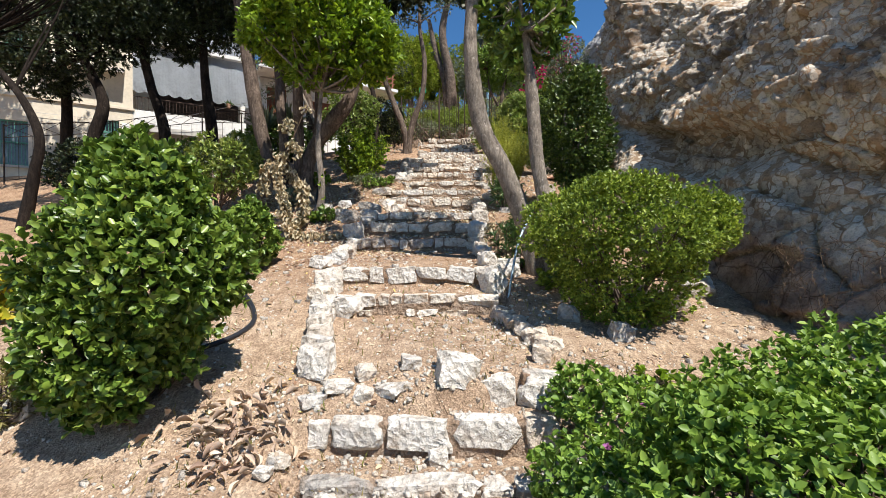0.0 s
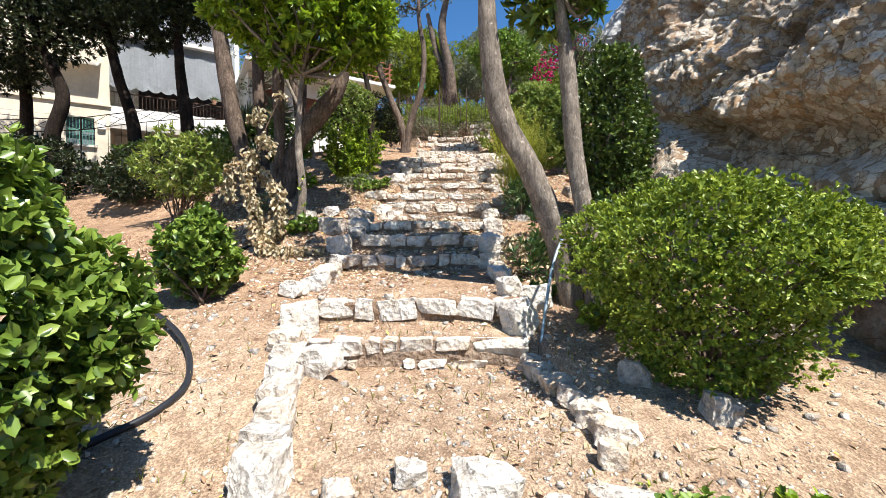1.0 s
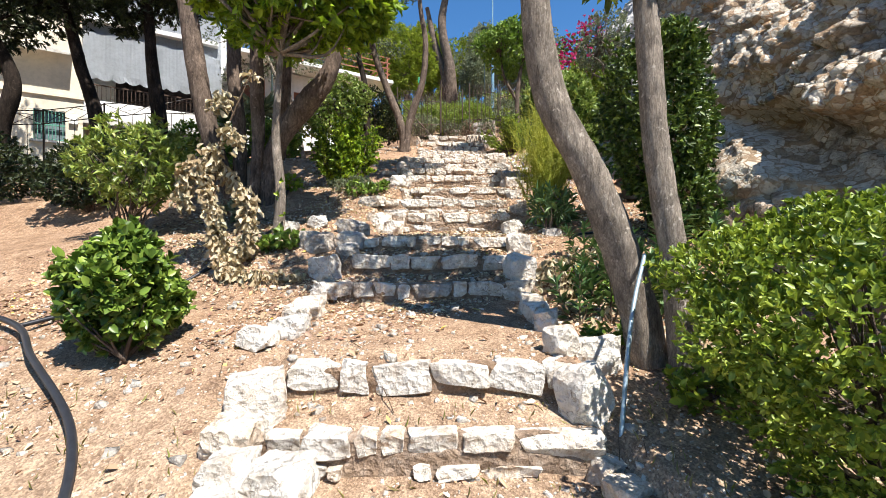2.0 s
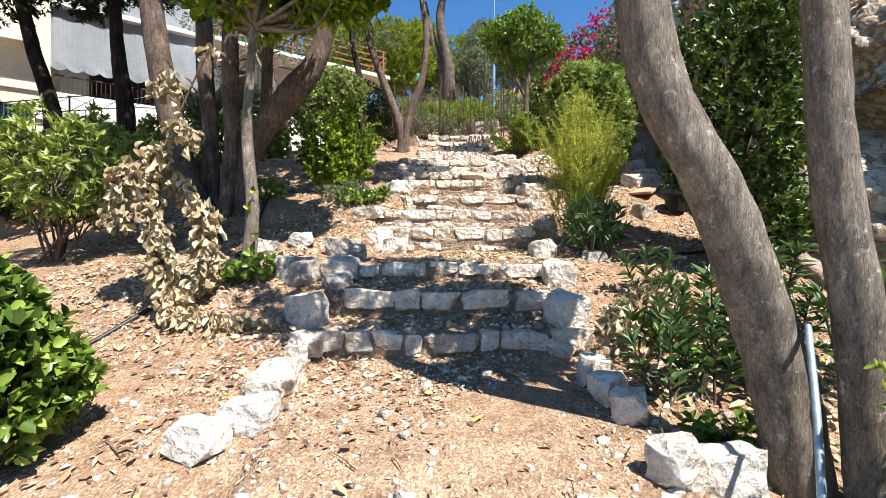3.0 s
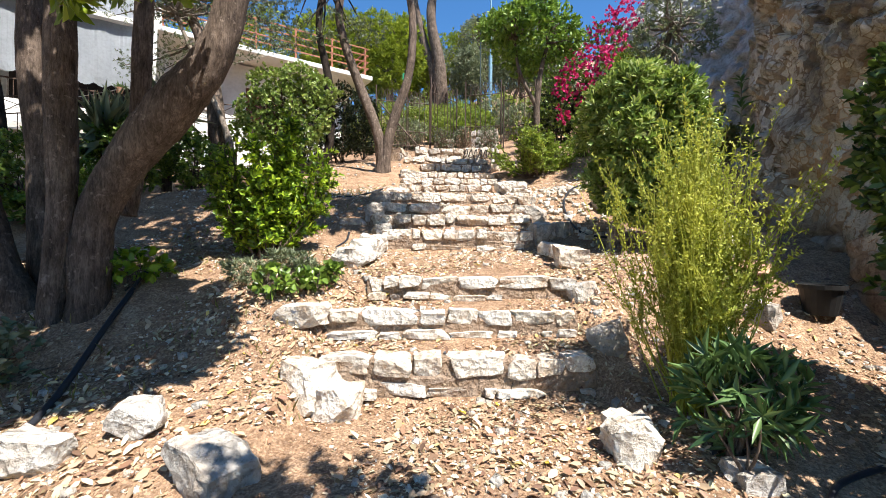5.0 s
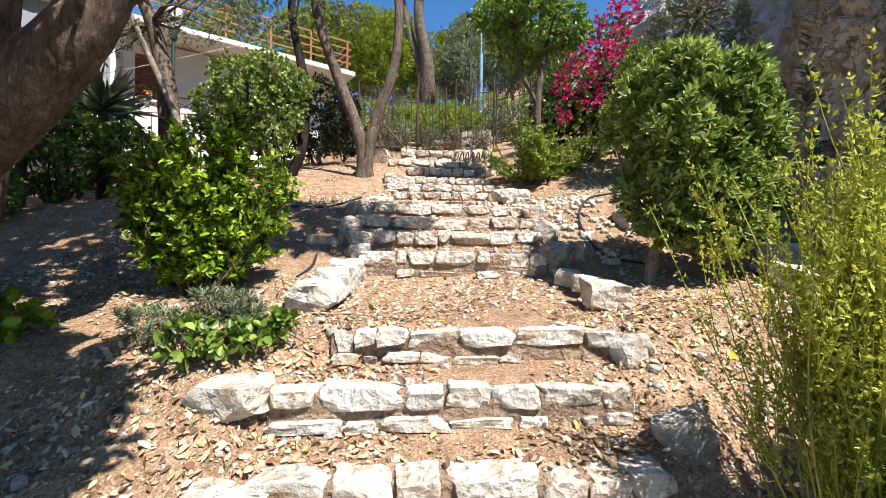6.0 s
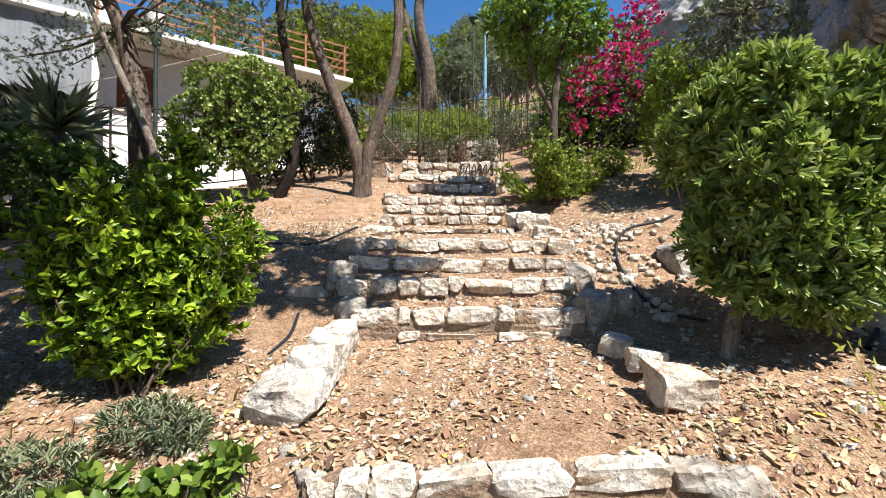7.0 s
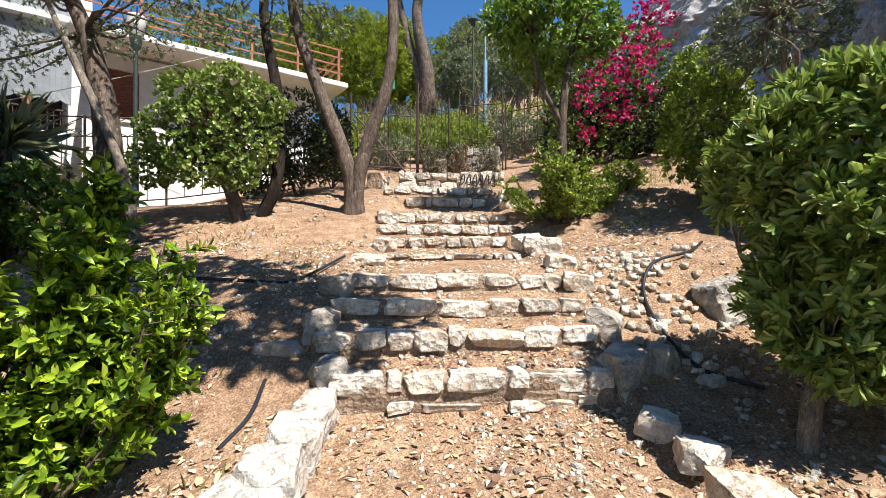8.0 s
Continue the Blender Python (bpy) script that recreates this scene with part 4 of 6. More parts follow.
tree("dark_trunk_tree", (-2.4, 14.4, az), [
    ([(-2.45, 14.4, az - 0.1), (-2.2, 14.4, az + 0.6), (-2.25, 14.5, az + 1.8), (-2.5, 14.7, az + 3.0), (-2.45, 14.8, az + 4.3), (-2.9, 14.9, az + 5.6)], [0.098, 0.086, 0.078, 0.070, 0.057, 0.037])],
    lumpy(G, -3.2, 15.0, az + 4.8, 1.6, 1.4, 1.1, 10, 0.36) + [(-2.9, 14.5, az + 2.7, 0.7, 0.5, 0.3), (-2.0, 14.6, az + 3.0, 0.5, 0.5, 0.3), (-1.5, 14.7, az + 2.9, 0.5, 0.4, 0.25), (-3.4, 14.6, az + 3.2, 0.6, 0.5, 0.3)], "slim crooked tree with dark bark and olive-like leaves", "olive", 1700, 8, 0.07, 0.018, 33, "bark_shaded", SLIM, 10, 40)
# broom and the plant at its foot
b8 = (1.17, 7.97, hz(1.17, 7.97))


def broom(at, seed):
    g = np.random.default_rng(seed)
    t = thing("broom_bush", at, "airy broom bush of thin yellow-green upright stems", "bush")
    runs, P, A = [], [], []
    for _ in range(110):
        a, tilt = g.uniform(0, 6.28), min(0.33, abs(g.normal(0, 0.25)))
        h = g.uniform(0.85, 1.72) * (1 - 0.3 * tilt)
        d = np.array([math.cos(a) * math.sin(tilt), math.sin(a) * math.sin(tilt), math.cos(tilt)])
        p0 = np.array(at) + [g.normal(0, 0.05), g.normal(0, 0.05), -0.02]
        p1, p2 = p0 + d * h * 0.5 + g.normal(size=3) * 0.04, p0 + d * h + g.normal(size=3) * 0.07
        runs.append(([p0, p1, p2], [0.006, 0.0035, 0.0015]))
        for _ in range(4):
            s = g.uniform(0.3, 0.85)
            q0 = p0 + (p2 - p0) * s
            q1 = q0 + (d + g.normal(size=3) * 0.28) * g.uniform(0.15, 0.45)
            runs.append(([q0, (q0 + q1) / 2 + g.normal(size=3) * 0.01, q1], [0.003, 0.002, 0.001]))
            for u in g.uniform(0.1, 1.05, 46):
                P.append(q0 + (q1 - q0) * u + g.normal(size=3) * 0.006)
                A.append(d + g.normal(size=3) * 0.9)
        for s in g.uniform(0.28, 1.02, 80):
            P.append(p0 + (p2 - p0) * s + g.normal(size=3) * 0.022)
            A.append(d + g.normal(size=3) * 0.9)
    tagged(put("stemwork", tubes("stemwork", runs, M["broom"], 4, 3), t), kind="stuff")
    P, A = np.array(P), np.array(A)
    put("foliage", leaf_mesh("foliage", P, A, g.normal(size=P.shape), g.uniform(0.016, 0.030, len(P)), 0.011, M["broom"], SLIM), t)


broom(b8, 34)
b9 = (1.08, 7.62, hz(1.08, 7.62))
bush("oleander_shoot", b9, lumpy(G, 1.1, 7.6, b9[2] + 0.3, 0.30, 0.26, 0.26, 6), "low oleander with long dark green leaves", "oleander", 64, 8, 0.13, 0.026, 35, SLIM, 1.0, 8)
bush("large_pittosporum", (1.58, 10.0, hz(1.58, 10.0)), lumpy(G, 1.93, 10.02, 4.28, 0.66, 0.62, 0.74, 15, 0.40) + [(1.62, 9.98, 3.78, 0.32, 0.3, 0.32), (2.3, 10.0, 3.85, 0.36, 0.36, 0.36), (2.0, 9.8, 3.75, 0.36, 0.3, 0.3), (1.72, 9.9, 3.55, 0.28, 0.28, 0.24), (2.1, 9.9, 3.5, 0.36, 0.3, 0.24)], "large rounded pittosporum shrub with whorls of leathery green leaves", "toira", 2500, 9, 0.078, 0.023, 36, OBLONG, 1.0, 26, 0.016, "bark_pale",
     trunk=([(1.58, 10.0, hz(1.58, 10.0) - 0.1), (1.60, 10.0, hz(1.58, 10.0) + 0.18), (1.68, 10.02, hz(1.58, 10.0) + 0.36)], [0.055, 0.048, 0.04]), depth=0.55)
b11 = (1.75, 13.9, hz(1.75, 13.9))
shoot_bush("spreading_shrub", b11, "loose spreading shrub with light green leaves", "privet", 130, 1.1, 0.95, 0.05, 0.028, 37, 4, 0.05, 0.25, even=0.75, drop=0.3)
b12 = (2.95, 14.5, hz(2.95, 14.5))
bush("low_shrub", b12, lumpy(G, 2.95, 14.5, b12[2] + 0.25, 0.42, 0.3, 0.24, 6), "low light green shrub on bare soil", "privet", 500, 6, 0.045, 0.02, 38)
b13 = (3.5, 13.4, hz(3.5, 13.4))
bush("round_shrub", b13, lumpy(G, 3.5, 13.4, b13[2] + 1.2, 0.62, 0.6, 0.95, 10), "round dark green shrub", "privet", 1900, 6, 0.06, 0.03, 39)
cz = hz(2.0, 14.4)
tree("small_citrus_tree", (2.0, 14.4, cz), [([(2.0, 14.4, cz - 0.05), (1.95, 14.4, cz + 1.0), (2.0, 14.4, cz + 1.8), (2.2, 14.5, cz + 2.6)], [0.075, 0.065, 0.055, 0.03]),
     ([(1.96, 14.4, cz + 1.2), (1.6, 14.4, cz + 1.9), (1.5, 14.5, cz + 2.6)], [0.045, 0.035, 0.02])],
     lumpy(G, 1.85, 14.6, cz + 2.75, 1.1, 0.9, 0.85, 10, 0.4), "small citrus tree with a dark green crown", "lantana", 1500, 6, 0.09, 0.042, 40, "bark", BROAD, twigs=30)

bz = hz(3.55, 12.2)
tree("grey_olive_tree", (3.55, 12.2, bz), [([(3.5, 12.2, bz - 0.1), (3.45, 12.2, bz + 0.8), (3.6, 12.3, bz + 1.5), (3.55, 12.3, bz + 2.3)], [0.05, 0.045, 0.04, 0.02])],
     lumpy(G, 3.6, 12.3, bz + 2.35, 0.75, 0.7, 0.72, 10, 0.42), "small grey-green olive tree under the rock", "grey_leaf", 800, 8, 0.06, 0.018, 41, "bark_pale", SLIM, twigs=40)


def oleander(x, y, shoots, seed, low=9, stem="twig"):
    """A few upright shoots with whorls of lance-shaped leaves up their length."""
    g = np.random.default_rng(seed)
    z = hz(x, y)
    t = thing("oleander_bush", (x, y, z), "young oleander with upright shoots of long narrow green leaves", "bush")
    for dx, dy, h in shoots:
        p0, p2 = np.array([x, y, z - 0.03]), np.array([x + dx * 1.5, y + dy * 1.5, z + h * 0.85])
        p1 = (p0 + p2) / 2 + [dx * 0.2, dy * 0.2, 0]
        put("shoot", tubes("shoot", [([p0, p1, p2], [0.009, 0.007, 0.004])], M[stem], 6, 5), t)
        c = spline([p0, p1, p2], 12)
        tips = np.array([c[int(s)] for s in np.linspace(low, len(c) - 1, max(4, int(h * 10)) if low < 15 else 4)])
        up = np.repeat([unit(p2 - p1)], len(tips), 0)
        pos, ax, nn, L, W = rosettes(g, tips, up, 6, 0.125, 0.038, 1.7)
        top = rosettes(g, np.array([p2]), up[:1], 9, 0.10, 0.026, 0.55)
        put("leaves", leaf_mesh("leaves", np.vstack([pos, top[0]]), np.vstack([ax, top[1]]), np.vstack([nn, top[2]]), np.concatenate([L, top[3]]), np.concatenate([W, top[4]]), M["oleander"], SLIM), t)


oleander(1.12, 5.72, [(0.0, 0.03, 0.82), (-0.12, 0.05, 0.5), (0.10, 0.0, 0.62)], 51)
oleander(0.87, 5.72, [(0.0, 0.0, 0.48), (-0.10, 0.08, 0.36), (0.1, 0.06, 0.40)], 52)
oleander(1.36, 5.72, [(0.05, 0.02, 0.62), (0.16, 0.1, 0.72)], 53)
oleander(1.02, 6.12, [(0.0, 0.0, 0.42), (0.14, 0.06, 0.5), (-0.1, 0.1, 0.36)], 56)
oleander(1.42, 6.30, [(0.0, 0.0, 0.55), (0.16, 0.08, 0.46), (-0.14, 0.04, 0.5)], 57)
oleander(1.62, 5.90, [(0.0, 0.05, 0.8), (0.12, 0.0, 0.6), (-0.12, 0.05, 0.66)], 58)
oleander(1.25, 6.75, [(0.0, 0.0, 0.4), (0.15, 0.05, 0.34), (-0.12, 0.0, 0.36)], 59)
oleander(1.95, 5.75, [(0.0, 0.0, 0.95), (0.16, 0.05, 0.75), (-0.15, 0.0, 0.7)], 60)
oleander(3.05, 10.15, [(0.0, 0.0, 1.95), (-0.22, 0.05, 1.6), (0.12, 0.05, 1.3)], 55, 20, "bark_pale")
oleander(1.80, 6.30, [(0.0, 0.0, 0.85), (0.15, 0.1, 0.7), (-0.15, 0.05, 0.6), (0.05, -0.15, 0.75)], 54)


# dry, withered shrub
def garland(name, at, ropes, label, seed, dense=120, size=(0.04, 0.075), fat=0.04):
    """Bent stems hung with curled dead leaves."""
    g = np.random.default_rng(seed)
    t = thing(name, at, label, "bush")
    runs, P, A = [], [], []
    for pts, r, bare in ropes:
        runs.append((pts, [r, r * 0.7, r * 0.4]))
        c = spline(pts, 16)
        k = int(len(c) * bare)
        seg = np.linalg.norm(np.diff(c[k:], axis=0), axis=1).sum()
        for i in g.integers(k, len(c), max(6, int(seg * dense * 2.6))):
            P.append(c[i] + g.normal(size=3) * fat)
            A.append(np.array([g.normal() * 0.7, g.normal() * 0.7, -0.9]))
    tagged(put("branchwork", tubes("branchwork", runs, M["twig"], 6, 6), t), kind="stuff")
    P, A = np.array(P), np.array(A)
    L = g.uniform(*size, len(P))
    put("foliage", leaf_mesh("foliage", P, A, g.normal(size=P.shape), L, L * g.uniform(0.55, 0.95, len(P)), M["dead"], CURL), t)


wz = hz(-2.3, 6.62)
garland("withered_shrub", (-2.3, 6.62, wz), [
    ([(-2.30, 6.62, wz - 0.05), (-2.40, 6.64, 2.2), (-2.38, 6.62, 2.8), (-2.2, 6.6, 3.23), (-2.03, 6.6, 3.6)], 0.016, 0.98),
    ([(-2.40, 6.6, 2.9), (-2.48, 6.6, 2.66), (-2.43, 6.58, 2.36), (-2.37, 6.58, 2.09), (-2.33, 6.58, 1.84), (-2.27, 6.54, 1.66)], 0.008, 0.0),
    ([(-2.46, 6.7, 2.84), (-2.27, 6.75, 2.56), (-2.14, 6.75, 2.33), (-2.13, 6.75, 2.04), (-2.22, 6.75, 1.84)], 0.007, 0.05),
    ([(-2.44, 6.6, 2.88), (-2.60, 6.6, 2.74), (-2.69, 6.6, 2.56), (-2.68, 6.6, 2.32)], 0.006, 0.3),
    ([(-2.30, 6.6, 3.05), (-2.22, 6.55, 3.02), (-2.12, 6.55, 2.92)], 0.005, 0.3),
    ([(-2.2, 6.6, 3.2), (-2.3, 6.6, 3.38), (-2.4, 6.6, 3.3)], 0.005, 0.4),
    ([(-2.27, 6.54, 1.70), (-2.12, 6.52, hz(-2.12, 6.52) + 0.07), (-1.85, 6.5, hz(-1.85, 6.5) + 0.05), (-1.53, 6.5, hz(-1.53, 6.5) + 0.04)], 0.006, 0.0)],
    "withered shrub with drooping straw-coloured curled leaves", 61, 190, (0.05, 0.095), 0.035)
for x, y, h, dx, sd in ((0.80, 6.05, 0.34, -0.16, 63), (0.95, 6.25, 0.36, 0.22, 64), (1.15, 6.45, 0.34, 0.25, 65)):
    z = hz(x, y)
    garland("withered_plant", (x, y, z), [([(x, y, z - 0.03), (x + dx * 0.3, y, z + h), (x + dx * 0.8, y + 0.03, z + h * 0.85), (x + dx * 1.2, y, z + h * 0.25)], 0.006, 0.4),
                                          ([(x, y, z - 0.03), (x - dx * 0.2, y + 0.1, z + h * 0.8), (x - dx * 0.6, y + 0.12, z + h * 0.5), (x - dx * 0.8, y + 0.1, z + 0.05)], 0.005, 0.4)],
            "small withered plant with arching stems and hanging dry leaves", sd, 80, (0.05, 0.08), 0.03)

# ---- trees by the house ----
def tall_tree(x, y, path, r, lob, seed, label, leaf="dark_shaded_leaf", n=2600, bark="bark_shaded", length=0.10, width=0.04, name="evergreen_tree", k=7):
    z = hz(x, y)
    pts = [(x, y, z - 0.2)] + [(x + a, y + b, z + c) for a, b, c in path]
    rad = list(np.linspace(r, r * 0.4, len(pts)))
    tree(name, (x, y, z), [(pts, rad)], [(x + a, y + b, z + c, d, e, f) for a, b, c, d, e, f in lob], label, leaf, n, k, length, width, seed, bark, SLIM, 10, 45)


# in the next three, the highest lobes are unseen, added to shade the balcony front
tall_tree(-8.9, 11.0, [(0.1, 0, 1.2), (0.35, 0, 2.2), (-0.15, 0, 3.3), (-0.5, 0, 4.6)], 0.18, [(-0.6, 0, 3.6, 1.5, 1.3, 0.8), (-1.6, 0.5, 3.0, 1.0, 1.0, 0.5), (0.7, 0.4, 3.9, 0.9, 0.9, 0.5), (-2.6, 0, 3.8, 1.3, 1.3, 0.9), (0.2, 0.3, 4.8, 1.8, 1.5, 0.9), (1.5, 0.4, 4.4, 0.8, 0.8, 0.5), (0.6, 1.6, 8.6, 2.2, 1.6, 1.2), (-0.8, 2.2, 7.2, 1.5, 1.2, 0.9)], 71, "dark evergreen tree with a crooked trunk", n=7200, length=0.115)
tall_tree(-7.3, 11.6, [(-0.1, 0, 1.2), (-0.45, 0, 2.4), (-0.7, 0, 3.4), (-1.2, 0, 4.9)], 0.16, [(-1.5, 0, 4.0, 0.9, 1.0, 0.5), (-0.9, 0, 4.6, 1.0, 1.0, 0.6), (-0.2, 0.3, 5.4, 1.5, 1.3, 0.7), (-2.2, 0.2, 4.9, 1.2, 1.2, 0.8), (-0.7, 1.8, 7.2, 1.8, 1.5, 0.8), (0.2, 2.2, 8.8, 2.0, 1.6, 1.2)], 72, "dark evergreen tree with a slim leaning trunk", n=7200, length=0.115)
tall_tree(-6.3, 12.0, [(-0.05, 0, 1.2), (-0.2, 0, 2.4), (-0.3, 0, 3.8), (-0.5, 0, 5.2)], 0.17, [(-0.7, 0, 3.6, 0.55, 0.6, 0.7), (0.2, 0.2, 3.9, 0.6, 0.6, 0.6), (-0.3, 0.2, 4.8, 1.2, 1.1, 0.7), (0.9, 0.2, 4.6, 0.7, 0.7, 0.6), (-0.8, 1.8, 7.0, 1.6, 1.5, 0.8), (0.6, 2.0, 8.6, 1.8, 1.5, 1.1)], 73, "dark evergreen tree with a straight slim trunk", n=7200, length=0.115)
# added tree: its crown stays out of view and shades the cream wall
tall_tree(-10.6, 12.2, [(0.1, 0, 2.0), (-0.1, 0, 4.0), (0.1, 0, 6.0), (0.1, 0, 7.6)], 0.15, [(0, 0.4, 7.6, 2.4, 1.6, 1.2), (-1.5, 0, 6.6, 1.6, 1.4, 1.0), (1.6, 0.3, 6.8, 1.5, 1.2, 0.9), (-3.2, 0.2, 7.2, 1.6, 1.4, 1.0)], 79, "dark evergreen tree with a tall straight trunk, added to shade the cream wall", n=7200, length=0.115)
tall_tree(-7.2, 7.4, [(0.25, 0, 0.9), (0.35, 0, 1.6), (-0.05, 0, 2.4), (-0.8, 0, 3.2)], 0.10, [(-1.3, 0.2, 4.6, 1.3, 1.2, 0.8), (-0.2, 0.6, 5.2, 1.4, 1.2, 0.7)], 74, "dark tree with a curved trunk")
tall_tree(-4.15, 13.9, [(0.0, 0, 0.9), (-0.1, 0, 1.8), (-0.3, 0, 2.6), (-0.65, 0, 3.4)], 0.19, [(-0.9, 0, 3.6, 0.9, 0.8, 0.55), (0.2, 0.1, 3.5, 0.8, 0.8, 0.45), (-1.6, -0.2, 3.4, 0.7, 0.7, 0.5), (0.9, 0.3, 3.9, 0.7, 0.6, 0.4), (-0.3, 0.3, 4.3, 1.3, 1.0, 0.6), (-0.7, -0.2, 2.3, 0.55, 0.5, 0.28), (0.35, -0.1, 2.45, 0.5, 0.4, 0.25), (-1.4, 0.0, 2.1, 0.45, 0.4, 0.28), (0.9, 0.0, 2.7, 0.45, 0.4, 0.25)], 75, "olive tree with a gnarled dark trunk and narrow grey-green leaves", "olive", 2900, "bark", 0.048, 0.012, "olive_tree")
tall_tree(-3.7, 13.7, [(-0.15, 0, 0.7), (-0.35, 0, 1.3), (-0.75, 0, 2.2), (-1.1, 0, 3.0)], 0.075, [(-1.2, 0, 3.2, 0.5, 0.5, 0.35), (-0.7, 0.2, 3.4, 0.5, 0.4, 0.3)], 76, "slim pale olive stem beside the larger trunk", "olive", 250, "bark_pale", 0.075, 0.016, "olive_tree")
q = (-2.62, 14.2, hz(-2.62, 14.2))
bush("small_carob_tree", q, [(-3.0, 14.15, 5.75, 0.55, 0.5, 0.45), (-2.5, 14.1, 5.55, 0.42, 0.4, 0.5), (-3.5, 14.1, 5.6, 0.42, 0.4, 0.45), (-2.75, 14.0, 6.2, 0.45, 0.4, 0.3), (-3.3, 14.2, 6.2, 0.4, 0.4, 0.28),
                                (-3.15, 14.0, 5.15, 0.45, 0.35, 0.3), (-2.3, 14.1, 6.0, 0.35, 0.3, 0.3), (-3.75, 14.1, 5.15, 0.3, 0.3, 0.3), (-2.6, 14.0, 5.1, 0.3, 0.3, 0.3)], "small bushy carob tree with round leathery leaves", "toira", 2300, 6, 0.055, 0.045, 77, BROAD, 1.0, 22, 0.03, "bark",
     trunk=([(-2.62, 14.2, q[2] - 0.1), (-2.78, 14.18, q[2] + 0.4), (-3.0, 14.15, q[2] + 0.85)], [0.10, 0.085, 0.07]), category="tree")
for x, y, h, w, sd in ((-2.3, 16.2, 1.05, 0.85, 81), (-4.7, 12.3, 0.62, 0.8, 82), (-6.0, 10.6, 0.62, 0.95, 83), (-5.4, 8.9, 0.55, 0.8, 84), (-7.6, 9.3, 0.7, 1.0, 85), (-1.9, 17.0, 0.8, 0.6, 86), (-4.0, 12.7, 0.5, 0.55, 87), (-5.0, 11.2, 0.55, 0.7, 88), (-3.1, 15.9, 0.95, 0.85, 89), (3.3, 17.4, 0.75, 0.8, 94), (4.3, 16.9, 0.8, 0.8, 95), (5.0, 15.9, 0.8, 0.8, 96)):
    q = (x, y, hz(x, y))
    bush("dark_shrub", q, lumpy(G, x, y, q[2] + h, w, w * 0.9, h, 9, 0.42), "dense dark green shrub in the shade of trees", "viburnum" if x < -3.5 and y > 10 else "dark_shaded_leaf", int(1500 * w), 6, 0.06, 0.032, sd)

# yucca by the house
def yucca(x, y, top, seed):
    g = np.random.default_rng(seed)
    z = hz(x, y)
    t = thing("yucca_plant", (x, y, z), "spiky yucca with long sword-shaped leaves", "plant")
    put("stem", tubes("stem", [([(x, y, z - 0.05), (x + 0.03, y, z + top * 0.5), (x, y, z + top - 0.5)], [0.08, 0.07, 0.06])], M["bark"], 8), t)
    n = 110
    d = unit(g.normal(size=(n, 3)) + [0, 0, 0.55])
    P = np.repeat([[x, y, z + top - 0.5]], n, 0) + g.normal(size=(n, 3)) * 0.04
    put("foliage", leaf_mesh("foliage", P, d, g.normal(size=(n, 3)), g.uniform(0.5, 0.75, n), 0.03, M["grey_leaf"], SLIM), t)


yucca(-5.6, 13.7, 1.6, 91)
yucca(-4.5, 12.9, 1.7, 92)
yucca(-4.75, 11.9, 1.4, 93)

# ---- loose stones that edge the stair ----
def boulder(x, y, w, h, mat, sink=0.2, name="boulder", label="rough pale limestone boulder on dry soil", deep=0.85, turn=35):
    z = hz(x, y + w * 0.35)
    z = min(z, hz(x, y)) if w > 0.3 else hz(x, y)
    ob = put(name, srng.choice(BOULDERS[mat]), m=pose(x, y + w * 0.35, z + h * (0.5 - sink) + 0.02, srng.uniform(-9, 9), srng.uniform(-9, 9), srng.uniform(-turn, turn)) @ Matrix.Diagonal((w * 1.06, w * deep * 1.02, h * 1.12, 1)))
    return tagged(ob, label, "stone", "stones that edge the stair")


EDGE_WHITE = [(-1.22, 4.64, 0.30, 0.31),               (-0.92, 4.15, 0.29, 0.2), (0.58, 4.66, 0.25, 0.33), (0.55, 5.02, 0.19, 0.19), (0.80, 5.10, 0.30, 0.24), (-1.50, 5.35, 0.25, 0.16), (-1.33, 5.54, 0.27, 0.17),
              (-1.31, 5.82, 0.29, 0.18), (-1.30, 6.48, 0.28, 0.28), (-1.26, 6.04, 0.15, 0.17), (0.56, 6.44, 0.28, 0.28), (0.63, 6.89, 0.26, 0.25), (-1.74, 7.76, 0.25, 0.17), (-2.05, 7.55, 0.26, 0.16)]
EDGE_PALE = [(0.64, 4.50, 0.22, 0.13), (0.68, 4.30, 0.22, 0.13), (0.74, 4.09, 0.22, 0.13), (0.79, 3.90, 0.20, 0.12), (0.84, 3.70, 0.22, 0.12), (0.90, 3.46, 0.26, 0.13), (0.80, 3.30, 0.14, 0.12),
             (-1.23, 4.40, 0.25, 0.18), (-1.27, 6.25, 0.24, 0.15), (-1.33, 5.79, 0.20, 0.14), (0.68, 7.60, 0.24, 0.20), (0.72, 7.80, 0.2, 0.14), (-1.04, 8.21, 0.33, 0.29),
             (-0.84, 8.10, 0.26, 0.2), (-1.19, 8.72, 0.36, 0.16), (0.46, 6.30, 0.22, 0.14), (0.52, 5.88, 0.18, 0.18), (0.54, 5.68, 0.17, 0.16), (0.56, 5.48, 0.17, 0.16)]
EDGE_UP = [(1.05, 9.56, 0.30, 0.20), (1.05, 9.94, 0.23, 0.13), (1.02, 10.25, 0.21, 0.14),
           (1.17, 12.13, 0.33, 0.12), (1.22, 12.88, 0.42, 0.22), (1.10, 13.15, 0.3, 0.22), (1.28, 14.95, 0.30, 0.34), (-0.65, 14.3, 0.30, 0.2), (-0.62, 13.2, 0.24, 0.18), (1.12, 11.61, 0.25, 0.15), (-0.75, 12.41, 0.36, 0.12)]
